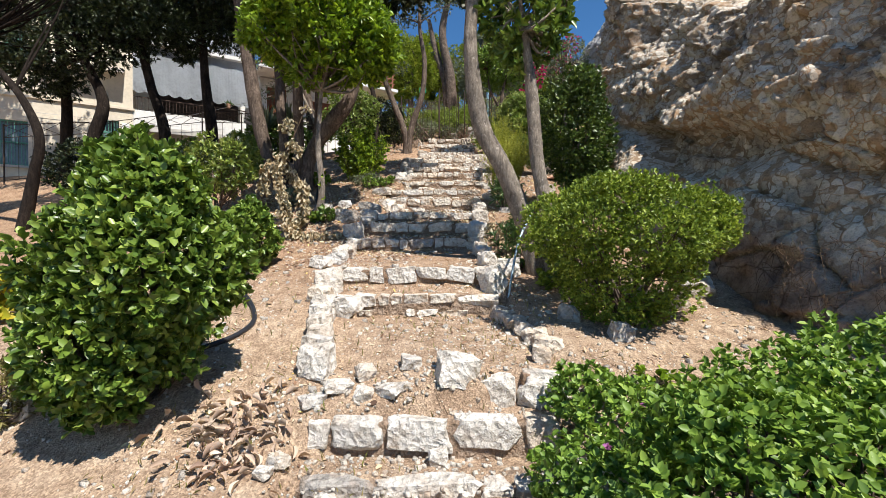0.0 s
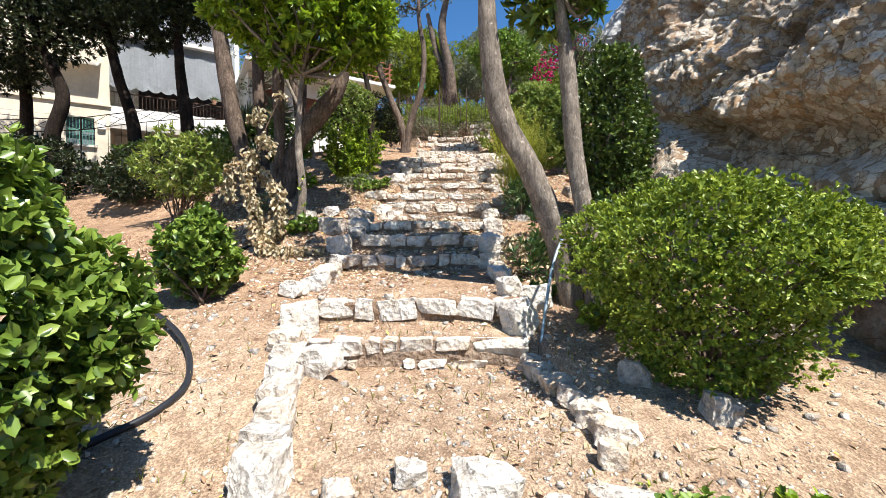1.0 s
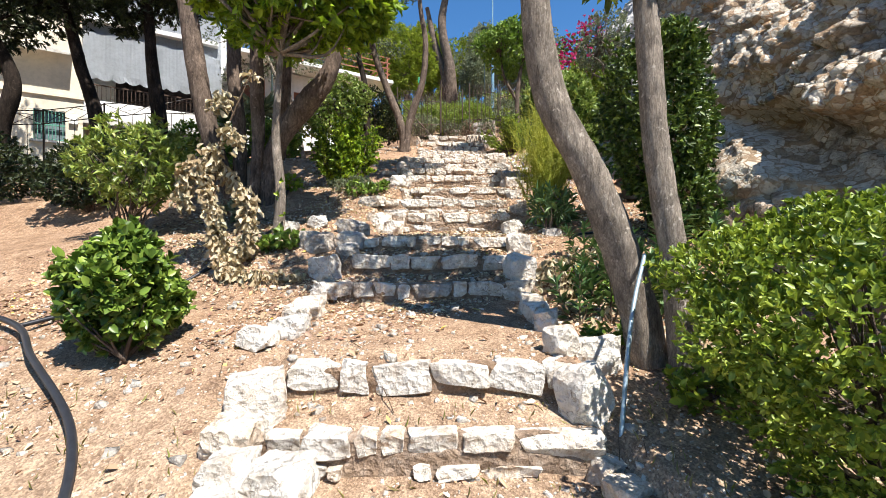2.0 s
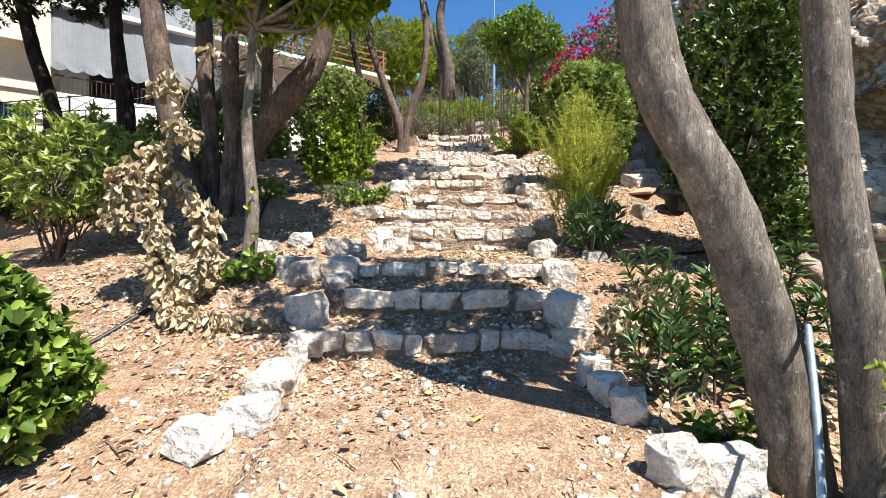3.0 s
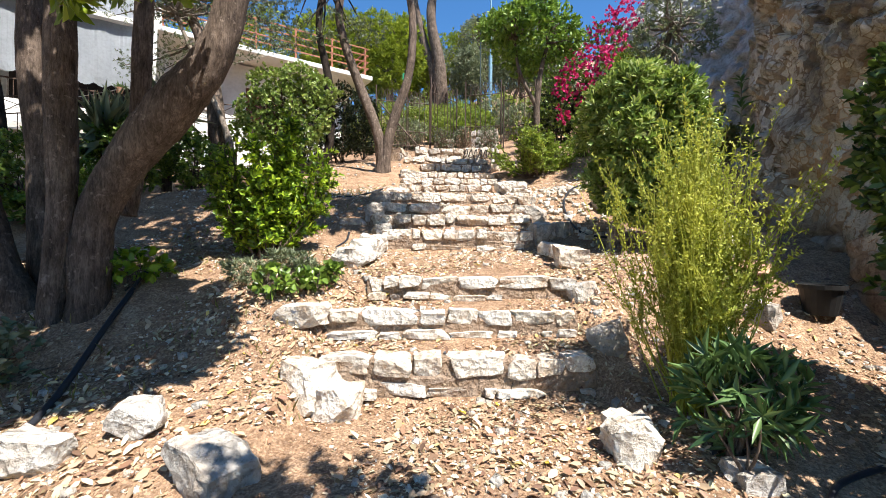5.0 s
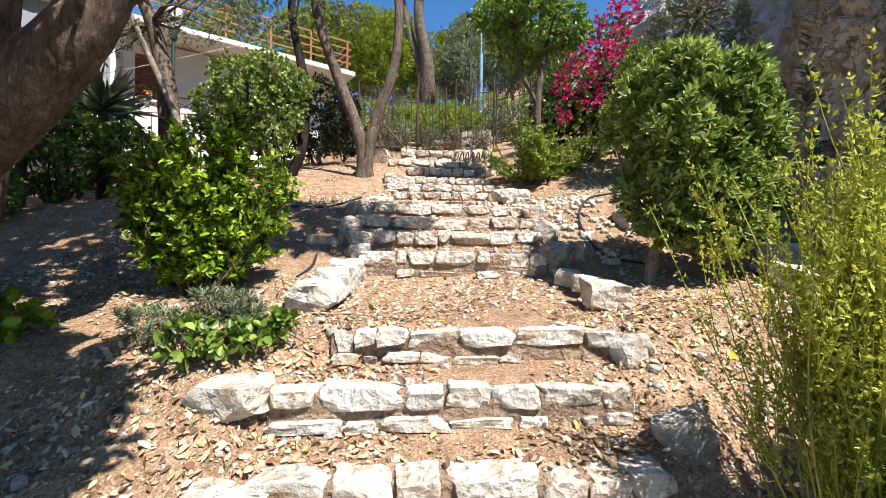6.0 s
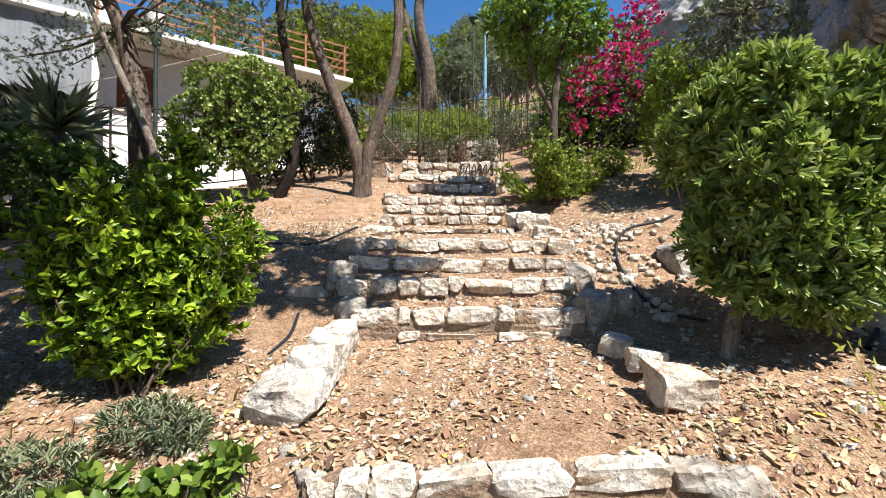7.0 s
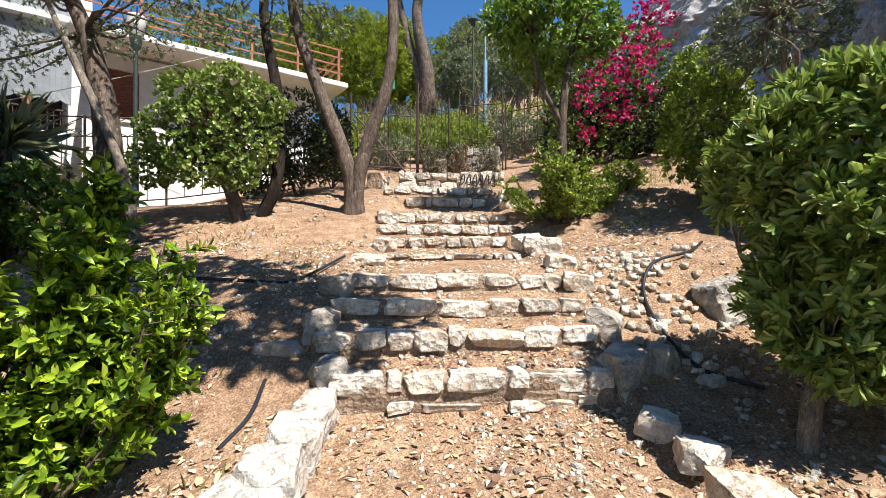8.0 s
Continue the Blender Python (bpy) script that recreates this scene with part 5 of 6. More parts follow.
EDGE_GREY = [(-1.23, 7.42, 0.34, 0.2), (-1.17, 7.05, 0.30, 0.18), (-1.17, 6.84, 0.22, 0.14), (-1.50, 6.92, 0.34, 0.24), (-0.95, 11.06, 0.24, 0.24), (-0.92, 11.55, 0.27, 0.18),
             (-0.82, 10.72, 0.24, 0.22), (1.10, 11.05, 0.25, 0.25), (1.08, 10.70, 0.31, 0.26), (1.36, 10.76, 0.2, 0.2), (0.93, 8.50, 0.25, 0.23), (0.95, 9.03, 0.27, 0.18), (2.15, 8.6, 0.22, 0.2), (1.55, 3.6, 0.2, 0.16), (1.2, 3.95, 0.18, 0.16)]
for x, y, w, h in ((-0.92, 3.14, 0.23, 0.24), (-0.96, 3.34, 0.21, 0.22), (-1.0, 3.55, 0.20, 0.21), (-1.05, 3.76, 0.21, 0.20), (-1.10, 3.97, 0.21, 0.20), (-1.15, 4.20, 0.21, 0.20)):
    boulder(x, y, w, h, "white", deep=1.25, turn=7, label="whitewashed limestone kerb block beside the steps")
for x, y, w, h in ((-0.98, 9.60, 0.36, 0.18), (-0.92, 9.84, 0.26, 0.20), (-0.88, 10.08, 0.23, 0.21), (-0.86, 10.30, 0.23, 0.20), (-0.86, 10.50, 0.23, 0.19)):
    boulder(x, y, w, h, "white", deep=1.2, turn=12, label="whitewashed limestone kerb block beside the steps")
for x, y, w, h in ((0.14, 3.02, 0.31, 0.23), (0.42, 3.02, 0.28, 0.22), (0.74, 3.0, 0.36, 0.18)):
    boulder(x, y, w, h, "white", deep=0.7, turn=14, label="large whitewashed boulder set as a step")
for x, y, w, h in ((-0.54, 3.10, 0.14, 0.10), (-0.33, 2.96, 0.24, 0.07), (-0.72, 2.98, 0.20, 0.08), (-0.52, 2.94, 0.13, 0.08), (-0.86, 2.88, 0.18, 0.07), (-0.2, 3.2, 0.16, 0.09), (-0.95, 2.5, 0.13, 0.07), (-1.0, 2.42, 0.10, 0.06), (0.0, 2.66, 0.12, 0.09)):
    boulder(x, y, w, h, "white", label="small pale broken stone on the lowest steps")
for rows, mat in ((EDGE_WHITE, "white"), (EDGE_PALE, "lime"), (EDGE_UP, "lime"), (EDGE_GREY, "grey")):
    for r in rows:
        boulder(*r, mat)
for x, y, w, h in ((2.86, 10.0, 0.34, 0.26), (2.56, 9.5, 0.38, 0.22), (2.35, 4.35, 0.34, 0.14), (2.75, 4.55, 0.36, 0.2), (2.05, 4.55, 0.24, 0.15), (2.9, 10.6, 0.5, 0.3), (3.2, 11.3, 0.55, 0.32), (-0.6, 2.2, 0.12, 0.06), (-2.75, 2.75, 0.2, 0.14), (0.98, 2.25, 0.34, 0.2)):
    boulder(x, y, w, h, "lime")
boulder(2.12, 11.0, 0.5, 0.42, "grey")
for x, y, w in ((-1.19, 10.9, 0.30), (1.1, 7.42, 0.2), (1.12, 7.36, 0.18)):
    boulder(x, y, w, 0.09, "grey", name="flat_stone", label="thin flat slab of grey stone lying on soil", deep=0.5)

# slab, pot, rod
s0, s1 = Vector((2.27, 9.0, hz(2.27, 9.0))), Vector((3.12, 9.92, hz(3.12, 9.92)))
sag = max(hz(s0.x + (s1.x - s0.x) * k + w, s0.y + (s1.y - s0.y) * k) - s0.z - (s1.z - s0.z) * k for k in (0.1, 0.3, 0.5, 0.7, 0.9) for w in (-0.1, 0.1))
sl = box_bm(Matrix.Translation((s0 + s1) / 2 + Vector((0, 0, 0.03 + max(0.0, sag) * 0.7))) @ (s1 - s0).to_track_quat("Y", "Z").to_matrix().to_4x4(), (0.28, 1.25, 0.035), 0.008)
me = bpy.data.meshes.new("terracotta_slab")
sl.to_mesh(me), sl.free()
me.materials.append(M["terracotta"])
tagged(put("terracotta_slab", me), "long flat terracotta slab lying on the slope", "slab")
pz = hz(2.57, 8.68)
pot = thing("plant_pot", (2.57, 8.68, pz), "empty black plastic plant pot on the ground", "pot")
bm = bmesh.new()
prof = [(0.0, 0.02), (0.10, 0.02), (0.135, 0.21), (0.15, 0.21), (0.15, 0.24), (0.13, 0.24), (0.095, 0.05), (0.0, 0.05)]
ring = [[bm.verts.new((2.57 + r * math.cos(a), 8.68 + r * math.sin(a), pz + h - 0.02)) for a in np.linspace(0, 2 * math.pi, 20, endpoint=False)] for r, h in prof[1:-1]]
for p0, p1 in zip(ring, ring[1:]):
    for i in range(20):
        bm.faces.new((p0[i], p0[(i + 1) % 20], p1[(i + 1) % 20], p1[i]))
bm.faces.new(ring[0][::-1]), bm.faces.new(ring[-1])
part("pot_body", bm, M["pot"], pot)
rz = hz(0.68, 4.55)
tagged(put("metal_stake", tubes("metal_stake", [([(0.68, 4.55, rz - 0.1), (0.86, 4.80, 1.48), (1.08, 5.10, 1.87)], [0.013, 0.013, 0.013])], M["steel"], 8)), "thin galvanised metal stake stuck in the soil", "stake")


def hose(pts, r, label, lift=0.0, name="irrigation_pipe"):
    p = [(x, y, hz(x, y) + r + (z if len(q) else 0) + lift) for x, y, z, *q in [(*a, 0) for a in pts]]
    tagged(put(name, tubes(name, [(p, [r] * 3)], M["hose"], 8, 10)), label, "pipe")


hose([(-1.95, 3.4, 0.0), (-1.74, 3.75, 0.0), (-1.76, 4.1, 0.0), (-2.12, 4.6, 0.04), (-2.85, 5.18, 0.07), (-3.35, 5.6, 0.06), (-4.2, 6.0, 0.03)], 0.022, "black plastic irrigation pipe that arches over the soil")
hose([(-3.35, 5.6, 0.05), (-3.0, 6.1, 0.02), (-2.74, 6.31, 0.0), (-2.48, 6.70, 0.0), (-2.2, 7.0, 0.0)], 0.018, "black plastic irrigation pipe lying on dry soil")
hose([(-2.35, 6.9, 0.0), (-2.26, 7.53, 0.0), (-2.32, 8.04, 0.0), (-2.50, 8.75, 0.02), (-2.6, 9.3, 0.02)], 0.02, "black plastic irrigation pipe lying on dry soil")
hose([(1.25, 7.2, 0.0), (1.43, 7.40, 0.0), (1.88, 7.52, 0.0), (2.5, 7.6, 0.0)], 0.014, "black plastic irrigation pipe lying on dry soil")
hose([(-1.24, 10.2, -0.01), (-1.18, 10.44, 0.0), (-1.20, 10.75, -0.01)], 0.012, "black plastic irrigation pipe lying on dry soil")
hose([(-2.4, 11.9, 0.0), (-1.68, 11.82, 0.0), (-1.30, 11.79, 0.0), (-0.98, 12.5, 0.02)], 0.014, "black plastic irrigation pipe lying on dry soil")
hose([(2.6, 12.2, 0.0), (2.19, 11.80, 0.03), (1.74, 11.62, 0.06), (1.52, 11.32, 0.02), (1.55, 10.8, 0.0), (1.8, 10.5, 0.0)], 0.013, "black plastic irrigation pipe among loose stones")
hose([(2.4, 9.9, 0.0), (2.9, 10.3, 0.0), (3.2, 11.0, 0.0)], 0.018, "black plastic irrigation pipe lying on dry soil")

# ---- the house ----
HO, HU, HN = Vector((-7.3, 17.4, 0)), Vector((0.856, 0.517, 0)), Vector((0.517, -0.856, 0))
HR = Matrix(((HU.x, -HN.x, 0, 0), (HU.y, -HN.y, 0, 0), (0, 0, 1, 0), (0, 0, 0, 1)))


def hp(u, d, z):
    return HO + HU * u + HN * d + Vector((0, 0, z))


def hbox(u0, u1, d0, d1, z0, z1, bevel=0.0):
    """A block in the house's own directions: along the front, outwards, up."""
    return box_bm(Matrix.Translation(hp((u0 + u1) / 2, (d0 + d1) / 2, (z0 + z1) / 2)) @ HR, (u1 - u0, d1 - d0, z1 - z0), bevel)


def wall_with_holes(u0, u1, d0, d1, z0, z1, holes):
    """A wall cut into blocks round its openings (u0, u1, z0, z1)."""
    us = sorted({u0, u1, *[h[0] for h in holes], *[h[1] for h in holes]})
    zs = sorted({z0, z1, *[h[2] for h in holes], *[h[3] for h in holes]})
    bm = bmesh.new()
    for a, b in zip(us, us[1:]):
        for c, d in zip(zs, zs[1:]):
            m = ((a + b) / 2, (c + d) / 2)
            if any(h[0] < m[0] < h[1] and h[2] < m[1] < h[3] for h in holes):
                continue
            bmesh.ops.create_cube(bm, size=1, matrix=Matrix.Translation(hp((a + b) / 2, (d0 + d1) / 2, (c + d) / 2)) @ HR @ Matrix.Diagonal((b - a, d1 - d0, d - c, 1)))
    bmesh.ops.remove_doubles(bm, verts=bm.verts[:], dist=0.001)
    return bm


house = thing("house", hp(0, 0, 4.0), "white plastered house with brown shutters, balcony and roof terrace", "house")
WIN = [(0.45, 1.25, 7.1, 8.25), (2.3, 3.2, 6.9, 7.95)]
part("wall", wall_with_holes(0.2, 5.4, -1.3, -1.0, 2.5, 8.6, WIN), M["plaster"], house)
part("wall", hbox(5.1, 5.4, -8, -1.3, 2.5, 8.6), M["plaster"], house)
part("wall", hbox(0.2, 0.5, -8, -1.3, 2.5, 8.6), M["plaster"], house)
part("wall", wall_with_holes(-4.4, 0.2, -4.0, -3.7, 1.5, 11.0, [(-3.4, -0.5, 6.4, 8.4)]), M["plaster"], house)
part("roof_slab", hbox(0.0, 6.1, -8, 0.0, 8.66, 8.80, 0.02), M["plaster"], house, "white projecting concrete roof slab")
part("roof_slab", hbox(-4.5, -0.05, -8, -2.3, 11.31, 11.5), M["plaster"], house)
for a, b, c, d in WIN:
    fr = part("shutter", hbox(a, b, -1.14, -1.08, c, d), M["shutter"], house, "closed brown louvred shutter")
    for i in range(int((d - c) / 0.075)):
        part("slat", hbox(a + 0.06, (a + b) / 2 - 0.03, -1.08, -1.055, c + 0.04 + i * 0.075, c + 0.085 + i * 0.075), M["shutter"], fr)
        part("slat", hbox((a + b) / 2 + 0.03, b - 0.06, -1.08, -1.055, c + 0.04 + i * 0.075, c + 0.085 + i * 0.075), M["shutter"], fr)
    part("window_sill", hbox(a - 0.08, b + 0.08, -1.1, -0.94, c - 0.07, c - 0.002), M["concrete"], house)
# balcony
part("balcony_slab", hbox(-4.3, -0.2, -3.7, -2.4, 6.1, 6.3, 0.02), M["concrete"], house)
part("balcony_parapet", hbox(-4.3, -0.2, -2.5, -2.4, 6.3, 6.92, 0.015), M["plaster"], house)
part("balcony_ceiling", hbox(-4.3, -0.2, -3.7, -2.3, 9.6, 9.75), M["plaster"], house)
# dark sheet across the opening, added to give the unlit interior
part("dark_opening", hbox(-3.5, -0.4, -3.6, -3.55, 6.3, 8.6), M["dark_in"], house, "dark panel standing for the unlit balcony interior")
rail = part("balcony_rail", hbox(-4.3, -0.2, -2.47, -2.43, 7.44, 7.48), M["iron"], house, "dark iron balcony railing")
for i in range(34):
    u = -4.28 + i * 0.12
    part("baluster", hbox(u, u + 0.014, -2.457, -2.443, 6.92, 7.44), M["iron"], rail)
# awning canvas, carried up over the upper wall to stand for its shade
bm = bmesh.new()
rows = []
for i in range(43):
    u = -4.3 + i * 0.1
    sc = 0.10 * abs(math.sin(i * math.pi / 4))
    rows.append([bm.verts.new(hp(u, -2.75, 11.3)), bm.verts.new(hp(u, -2.35 + 0.03 * math.sin(i * 0.9), 7.85)), bm.verts.new(hp(u, -2.33, 7.68 - sc))])
for a, b in zip(rows, rows[1:]):
    for k in range(2):
        bm.faces.new((a[k], b[k], b[k + 1], a[k + 1]))
bmesh.ops.solidify(bm, geom=bm.faces[:], thickness=0.012)
part("awning", bm, M["awning"], house, "canvas awning with a scalloped edge, its blue-grey including shade")
# terrace railing
for zc in (9.05, 9.27, 9.49, 9.71):
    part("terrace_rail", hbox(0.1, 6.0, -0.15, -0.11, zc, zc + 0.03), M["rail_orange"], house, "orange painted terrace rail")
    part("terrace_rail", hbox(5.96, 6.0, -7, -0.15, zc, zc + 0.03), M["rail_orange"], house, "orange painted terrace rail")
for i in range(6):
    u = 0.1 + i * 1.15
    part("terrace_post", hbox(u, u + 0.05, -0.16, -0.11, 8.82, 9.76), M["rail_orange"], house, "orange painted post")

block = thing("apartment_block", hp(-8, -2.4, 3.0), "cream plastered apartment block with barred windows", "building")
CW = [(-5.55, -4.75, 5.4, 6.4), (-8.4, -7.4, 4.4, 6.0), (-8.0, -7.4, 8.2, 9.2)]
part("wall", wall_with_holes(-18, -4.3, -2.7, -2.4, 0.0, 11.5, CW), M["cream"], block)
part("wall", hbox(-4.6, -4.3, -9, -2.7, 0.0, 11.5), M["cream"], block)
part("roof", hbox(-18, -4.2, -9, -2.3, 11.5, 11.7), M["concrete"], block)
for a, b, c, d in CW:
    wf = part("window", hbox(a, b, -2.66, -2.63, c, d), M["glass"], block, "dull window pane with green bars")
    for i in range(int((b - a) / 0.09) + 1):
        u = a + i * 0.09
        part("bar", hbox(u, u + 0.018, -2.45, -2.43, c, d), M["green_bar"], wf)
    for zc in (c, (c + d) / 2, d - 0.05):
        part("window_frame", hbox(a, b, -2.52, -2.47, zc, zc + 0.05), M["green_bar"], wf)
    part("window_sill", hbox(a - 0.08, b + 0.08, -2.5, -2.3, c - 0.08, c - 0.002), M["concrete"], block)
part("meter_box", hbox(-4.65, -4.42, -2.398, -2.28, 6.0, 6.3, 0.01), M["white_paint"], block, "white electric meter box")
aw = bmesh.new()
rr = [[aw.verts.new(hp(-7.0 + i * 0.06, -2.39, 8.42 + 0.012 * (i % 2))), aw.verts.new(hp(-7.0 + i * 0.06, -1.8, 8.1 + 0.012 * (i % 2)))] for i in range(42)]
for a, b in zip(rr, rr[1:]):
    aw.faces.new((a[0], b[0], b[1], a[1]))
bmesh.ops.solidify(aw, geom=aw.faces[:], thickness=0.01)
part("canopy", aw, M["concrete"], block, "corrugated grey sheet canopy")
part("ledge", hbox(-12, -4.25, -2.4, -2.32, 6.85, 6.93), M["cream"], block)
for i, (a, b) in enumerate((((-12, -2.3, 6.6), (-4.4, -2.3, 6.35)), ((-4.5, -2.3, 6.2), (-1.0, -2.2, 6.9)), ((-3.9, -2.2, 6.3), (3.0, 1.0, 8.5)))):
    p0, p1 = hp(*a), hp(*b)
    mid = (p0 + p1) / 2 - Vector((0, 0, 0.12))
    tagged(put("cable", tubes("cable", [([p0, mid, p1], [0.008] * 3)], M["concrete"], 5)), "thin slack cable strung along the house wall", "cable")

for u, d, z, mat, lab in ((0.75, -0.93, 7.12, "flower_orange", "terracotta pot with orange flowers on a window sill"), (-0.9, -2.3, 7.48, "oleander", "terracotta pot with spiky green plant on the balcony rail")):
    c = hp(u, d, z)
    fp = thing("flower_pot", c, lab, "flower pot")
    put("pot_body", tubes("pot_body", [([c, c + Vector((0, 0, 0.16))], [0.07, 0.1])], M["terracotta"], 12, 2), fp)
    gg = np.random.default_rng(int(u * 10) + 50)
    dd = unit(gg.normal(size=(24, 3)) + [0, 0, 0.9])
    put("foliage", leaf_mesh("foliage", np.repeat([[c.x, c.y, c.z + 0.15]], 24, 0), dd, gg.normal(size=(24, 3)), gg.uniform(0.14, 0.26, 24), 0.05, M["oleander"], SLIM), fp)
    if mat == "flower_orange":
        put("bloom", leaf_mesh("bloom", np.repeat([[c.x, c.y, c.z + 0.2]], 20, 0) + gg.normal(size=(20, 3)) * 0.1, dd[:20], gg.normal(size=(20, 3)), 0.07, 0.06, M["flower_orange"], BROAD), fp, "orange blossoms")

# ---- iron fence along the house ----
def fence(a, b, h, bay, label, group=""):
    """Posts, two top rails with crosses between them, a low rail, upright bars."""
    a, b = Vector(a), Vector(b)
    n = max(1, round((b - a).length / bay))
    zs = [hz((a + (b - a) * i / n).x, (a + (b - a) * i / n).y) for i in range(n + 1)]
    f = thing("iron_fence", (a.x, a.y, zs[0]), label, "fence", group)
    bar = lambda nm, p, q, r: put(nm, tubes(nm, [([p, q], [r, r])], M["iron"], 5, 1), f)
    for i in range(n + 1):
        p = a + (b - a) * i / n
        bar("post", Vector((p.x, p.y, zs[i] - 0.1)), Vector((p.x, p.y, zs[i] + h)), 0.022)
    for i in range(n):
        p, q = a + (b - a) * i / n, a + (b - a) * (i + 1) / n
        P = lambda s, z: Vector((p.x + (q.x - p.x) * s, p.y + (q.y - p.y) * s, zs[i] + (zs[i + 1] - zs[i]) * s + z))
        for z in (h - 0.03, h - 0.38, 0.15):
            bar("rail", P(0, z), P(1, z), 0.013)
        for s in (0.0, 0.5):
            bar("brace", P(s, h - 0.03), P(s + 0.5, h - 0.38), 0.008)
            bar("brace", P(s, h - 0.38), P(s + 0.5, h - 0.03), 0.008)
        for s in (0.25, 0.5, 0.75):
            bar("bar", P(s, 0.15), P(s, h - 0.38), 0.008)


fence((-12.5, 12.4, 0), (-1.9, 18.9, 0), 1.75, 1.25, "dark iron fence with crossed braces below its top rail")

# lamp by the house
lx, ly = -5.9, 17.35
lz = hz(lx, ly)
lamp = thing("street_lamp", (lx, ly, lz), "dark cast-iron park lamp with a milky cup-shaped head", "lamp")
put("base", tubes("pole", [([(lx, ly, lz - 0.1), (lx, ly, lz + 1.2)], [0.07, 0.06])], M["lampgrey"], 10), lamp)
put("pole", tubes("pole", [([(lx, ly, lz + 1.2), (lx, ly, 8.15)], [0.045, 0.04])], M["lampgrey"], 10), lamp)
put("collar", tubes("collar", [([(lx, ly, lz + 1.1), (lx, ly, lz + 1.22)], [0.085, 0.085])], M["lampgrey"], 12), lamp)
put("collar", tubes("collar", [([(lx, ly, 8.10), (lx, ly, 8.22)], [0.07, 0.10])], M["lampgrey"], 12), lamp)
put("collar", tubes("collar", [([(lx, ly, 8.22), (lx, ly, 8.40)], [0.10, 0.12])], M["lampgrey"], 12), lamp)
put("lamp_head", tubes("lamp_head", [([(lx, ly, 8.40), (lx, ly, 8.60), (lx, ly, 8.80), (lx, ly, 8.85)], [0.10, 0.17, 0.19, 0.02])], M["milk"], 14), lamp, "milky translucent head")
for a in range(4):
    c, s = math.cos(a * 1.571 + 0.6), math.sin(a * 1.571 + 0.6)
    put("strut", tubes("strut", [([(lx + c * 0.08, ly + s * 0.08, 8.30), (lx + c * 0.26, ly + s * 0.26, 8.90)], [0.012, 0.012])], M["lampgrey"], 5, 1), lamp)

# ---- the top of the stair ----
def rubble_wall(name, a, b, z0, z1, thick, label, mean=0.2, rows=None, mats=("lime", "lime", "grey")):
    a, b = Vector(a), Vector(b)
    w = thing(name, (a.x, a.y, z0), label, "wall")
    L = (b - a).length
    yaw = math.degrees(math.atan2(b.y - a.y, b.x - a.x))
    part("core", box_bm(pose((a.x + b.x) / 2, (a.y + b.y) / 2, (z0 + z1) / 2 - 0.15, 0, 0, yaw), (L, thick * 0.8, z1 - z0 + 0.26), 0.03), M["mortar"], w)
    n = rows or max(1, round((z1 - z0) / 0.17))
    hh = (z1 - z0) / n
    out = Vector((math.sin(radians(yaw)), -math.cos(radians(yaw)), 0))
    for r in range(n):
        x = 0.0
        while x < L - 0.04:
            ww = min(srng.choice((0.5, 0.7, 0.9, 1.2, 1.7)) * srng.uniform(0.85, 1.15) * mean, L - x)
            p = a + (b - a) * ((x + ww / 2) / L) + out * (thick * 0.32)
            stone_part(w, p.x, p.y, z0 + hh * (r + 0.5 + srng.uniform(-0.12, 0.12)), ww * 0.97, thick * 0.5, hh * srng.uniform(0.7, 1.2), srng.choice(mats), yaw, 12)
            x += ww + 0.012
    return w


gw = rubble_wall("low_stone_wall", (-0.55, 17.55, 0), (1.70, 17.35, 0), 5.15, 5.72, 0.34, "low rubble wall with black scrawled paint across the stair's head", 0.22)
for i in range(6):
    u = 0.72 + i * 0.13
    put("paint_mark", tubes("paint_mark", [([(u, 17.17, 5.40 + 0.04 * (i % 2)), (u + 0.04, 17.165, 5.56), (u + 0.09, 17.165, 5.64), (u + 0.10, 17.165, 5.50 - 0.05 * (i % 3)), (u + 0.03, 17.165, 5.42)], [0.013] * 5)], M["paint_black"], 5, 4), gw, "black spray-painted stroke")
rubble_wall("stone_pillar_wall", (0.0, 19.35, 0), (0.62, 19.35, 0), 5.8, 6.42, 0.4, "rough stone pier beside an iron gate", 0.24, 4, mats=("grey",))
rubble_wall("stone_pillar_wall", (1.15, 19.1, 0), (1.95, 18.9, 0), 5.8, 6.6, 0.4, "rough stone pier beside an iron gate", 0.24, 4, mats=("grey",))
rubble_wall("low_stone_wall", (-1.1, 17.3, 0), (-0.75, 18.9, 0), 5.15, 5.7, 0.34, "low rubble wall beside the stair's head", 0.24)
rubble_wall("low_stone_wall", (-3.4, 16.7, 0), (-1.2, 17.2, 0), 4.75, 5.2, 0.3, "low dry-stone wall under the trees", 0.24)


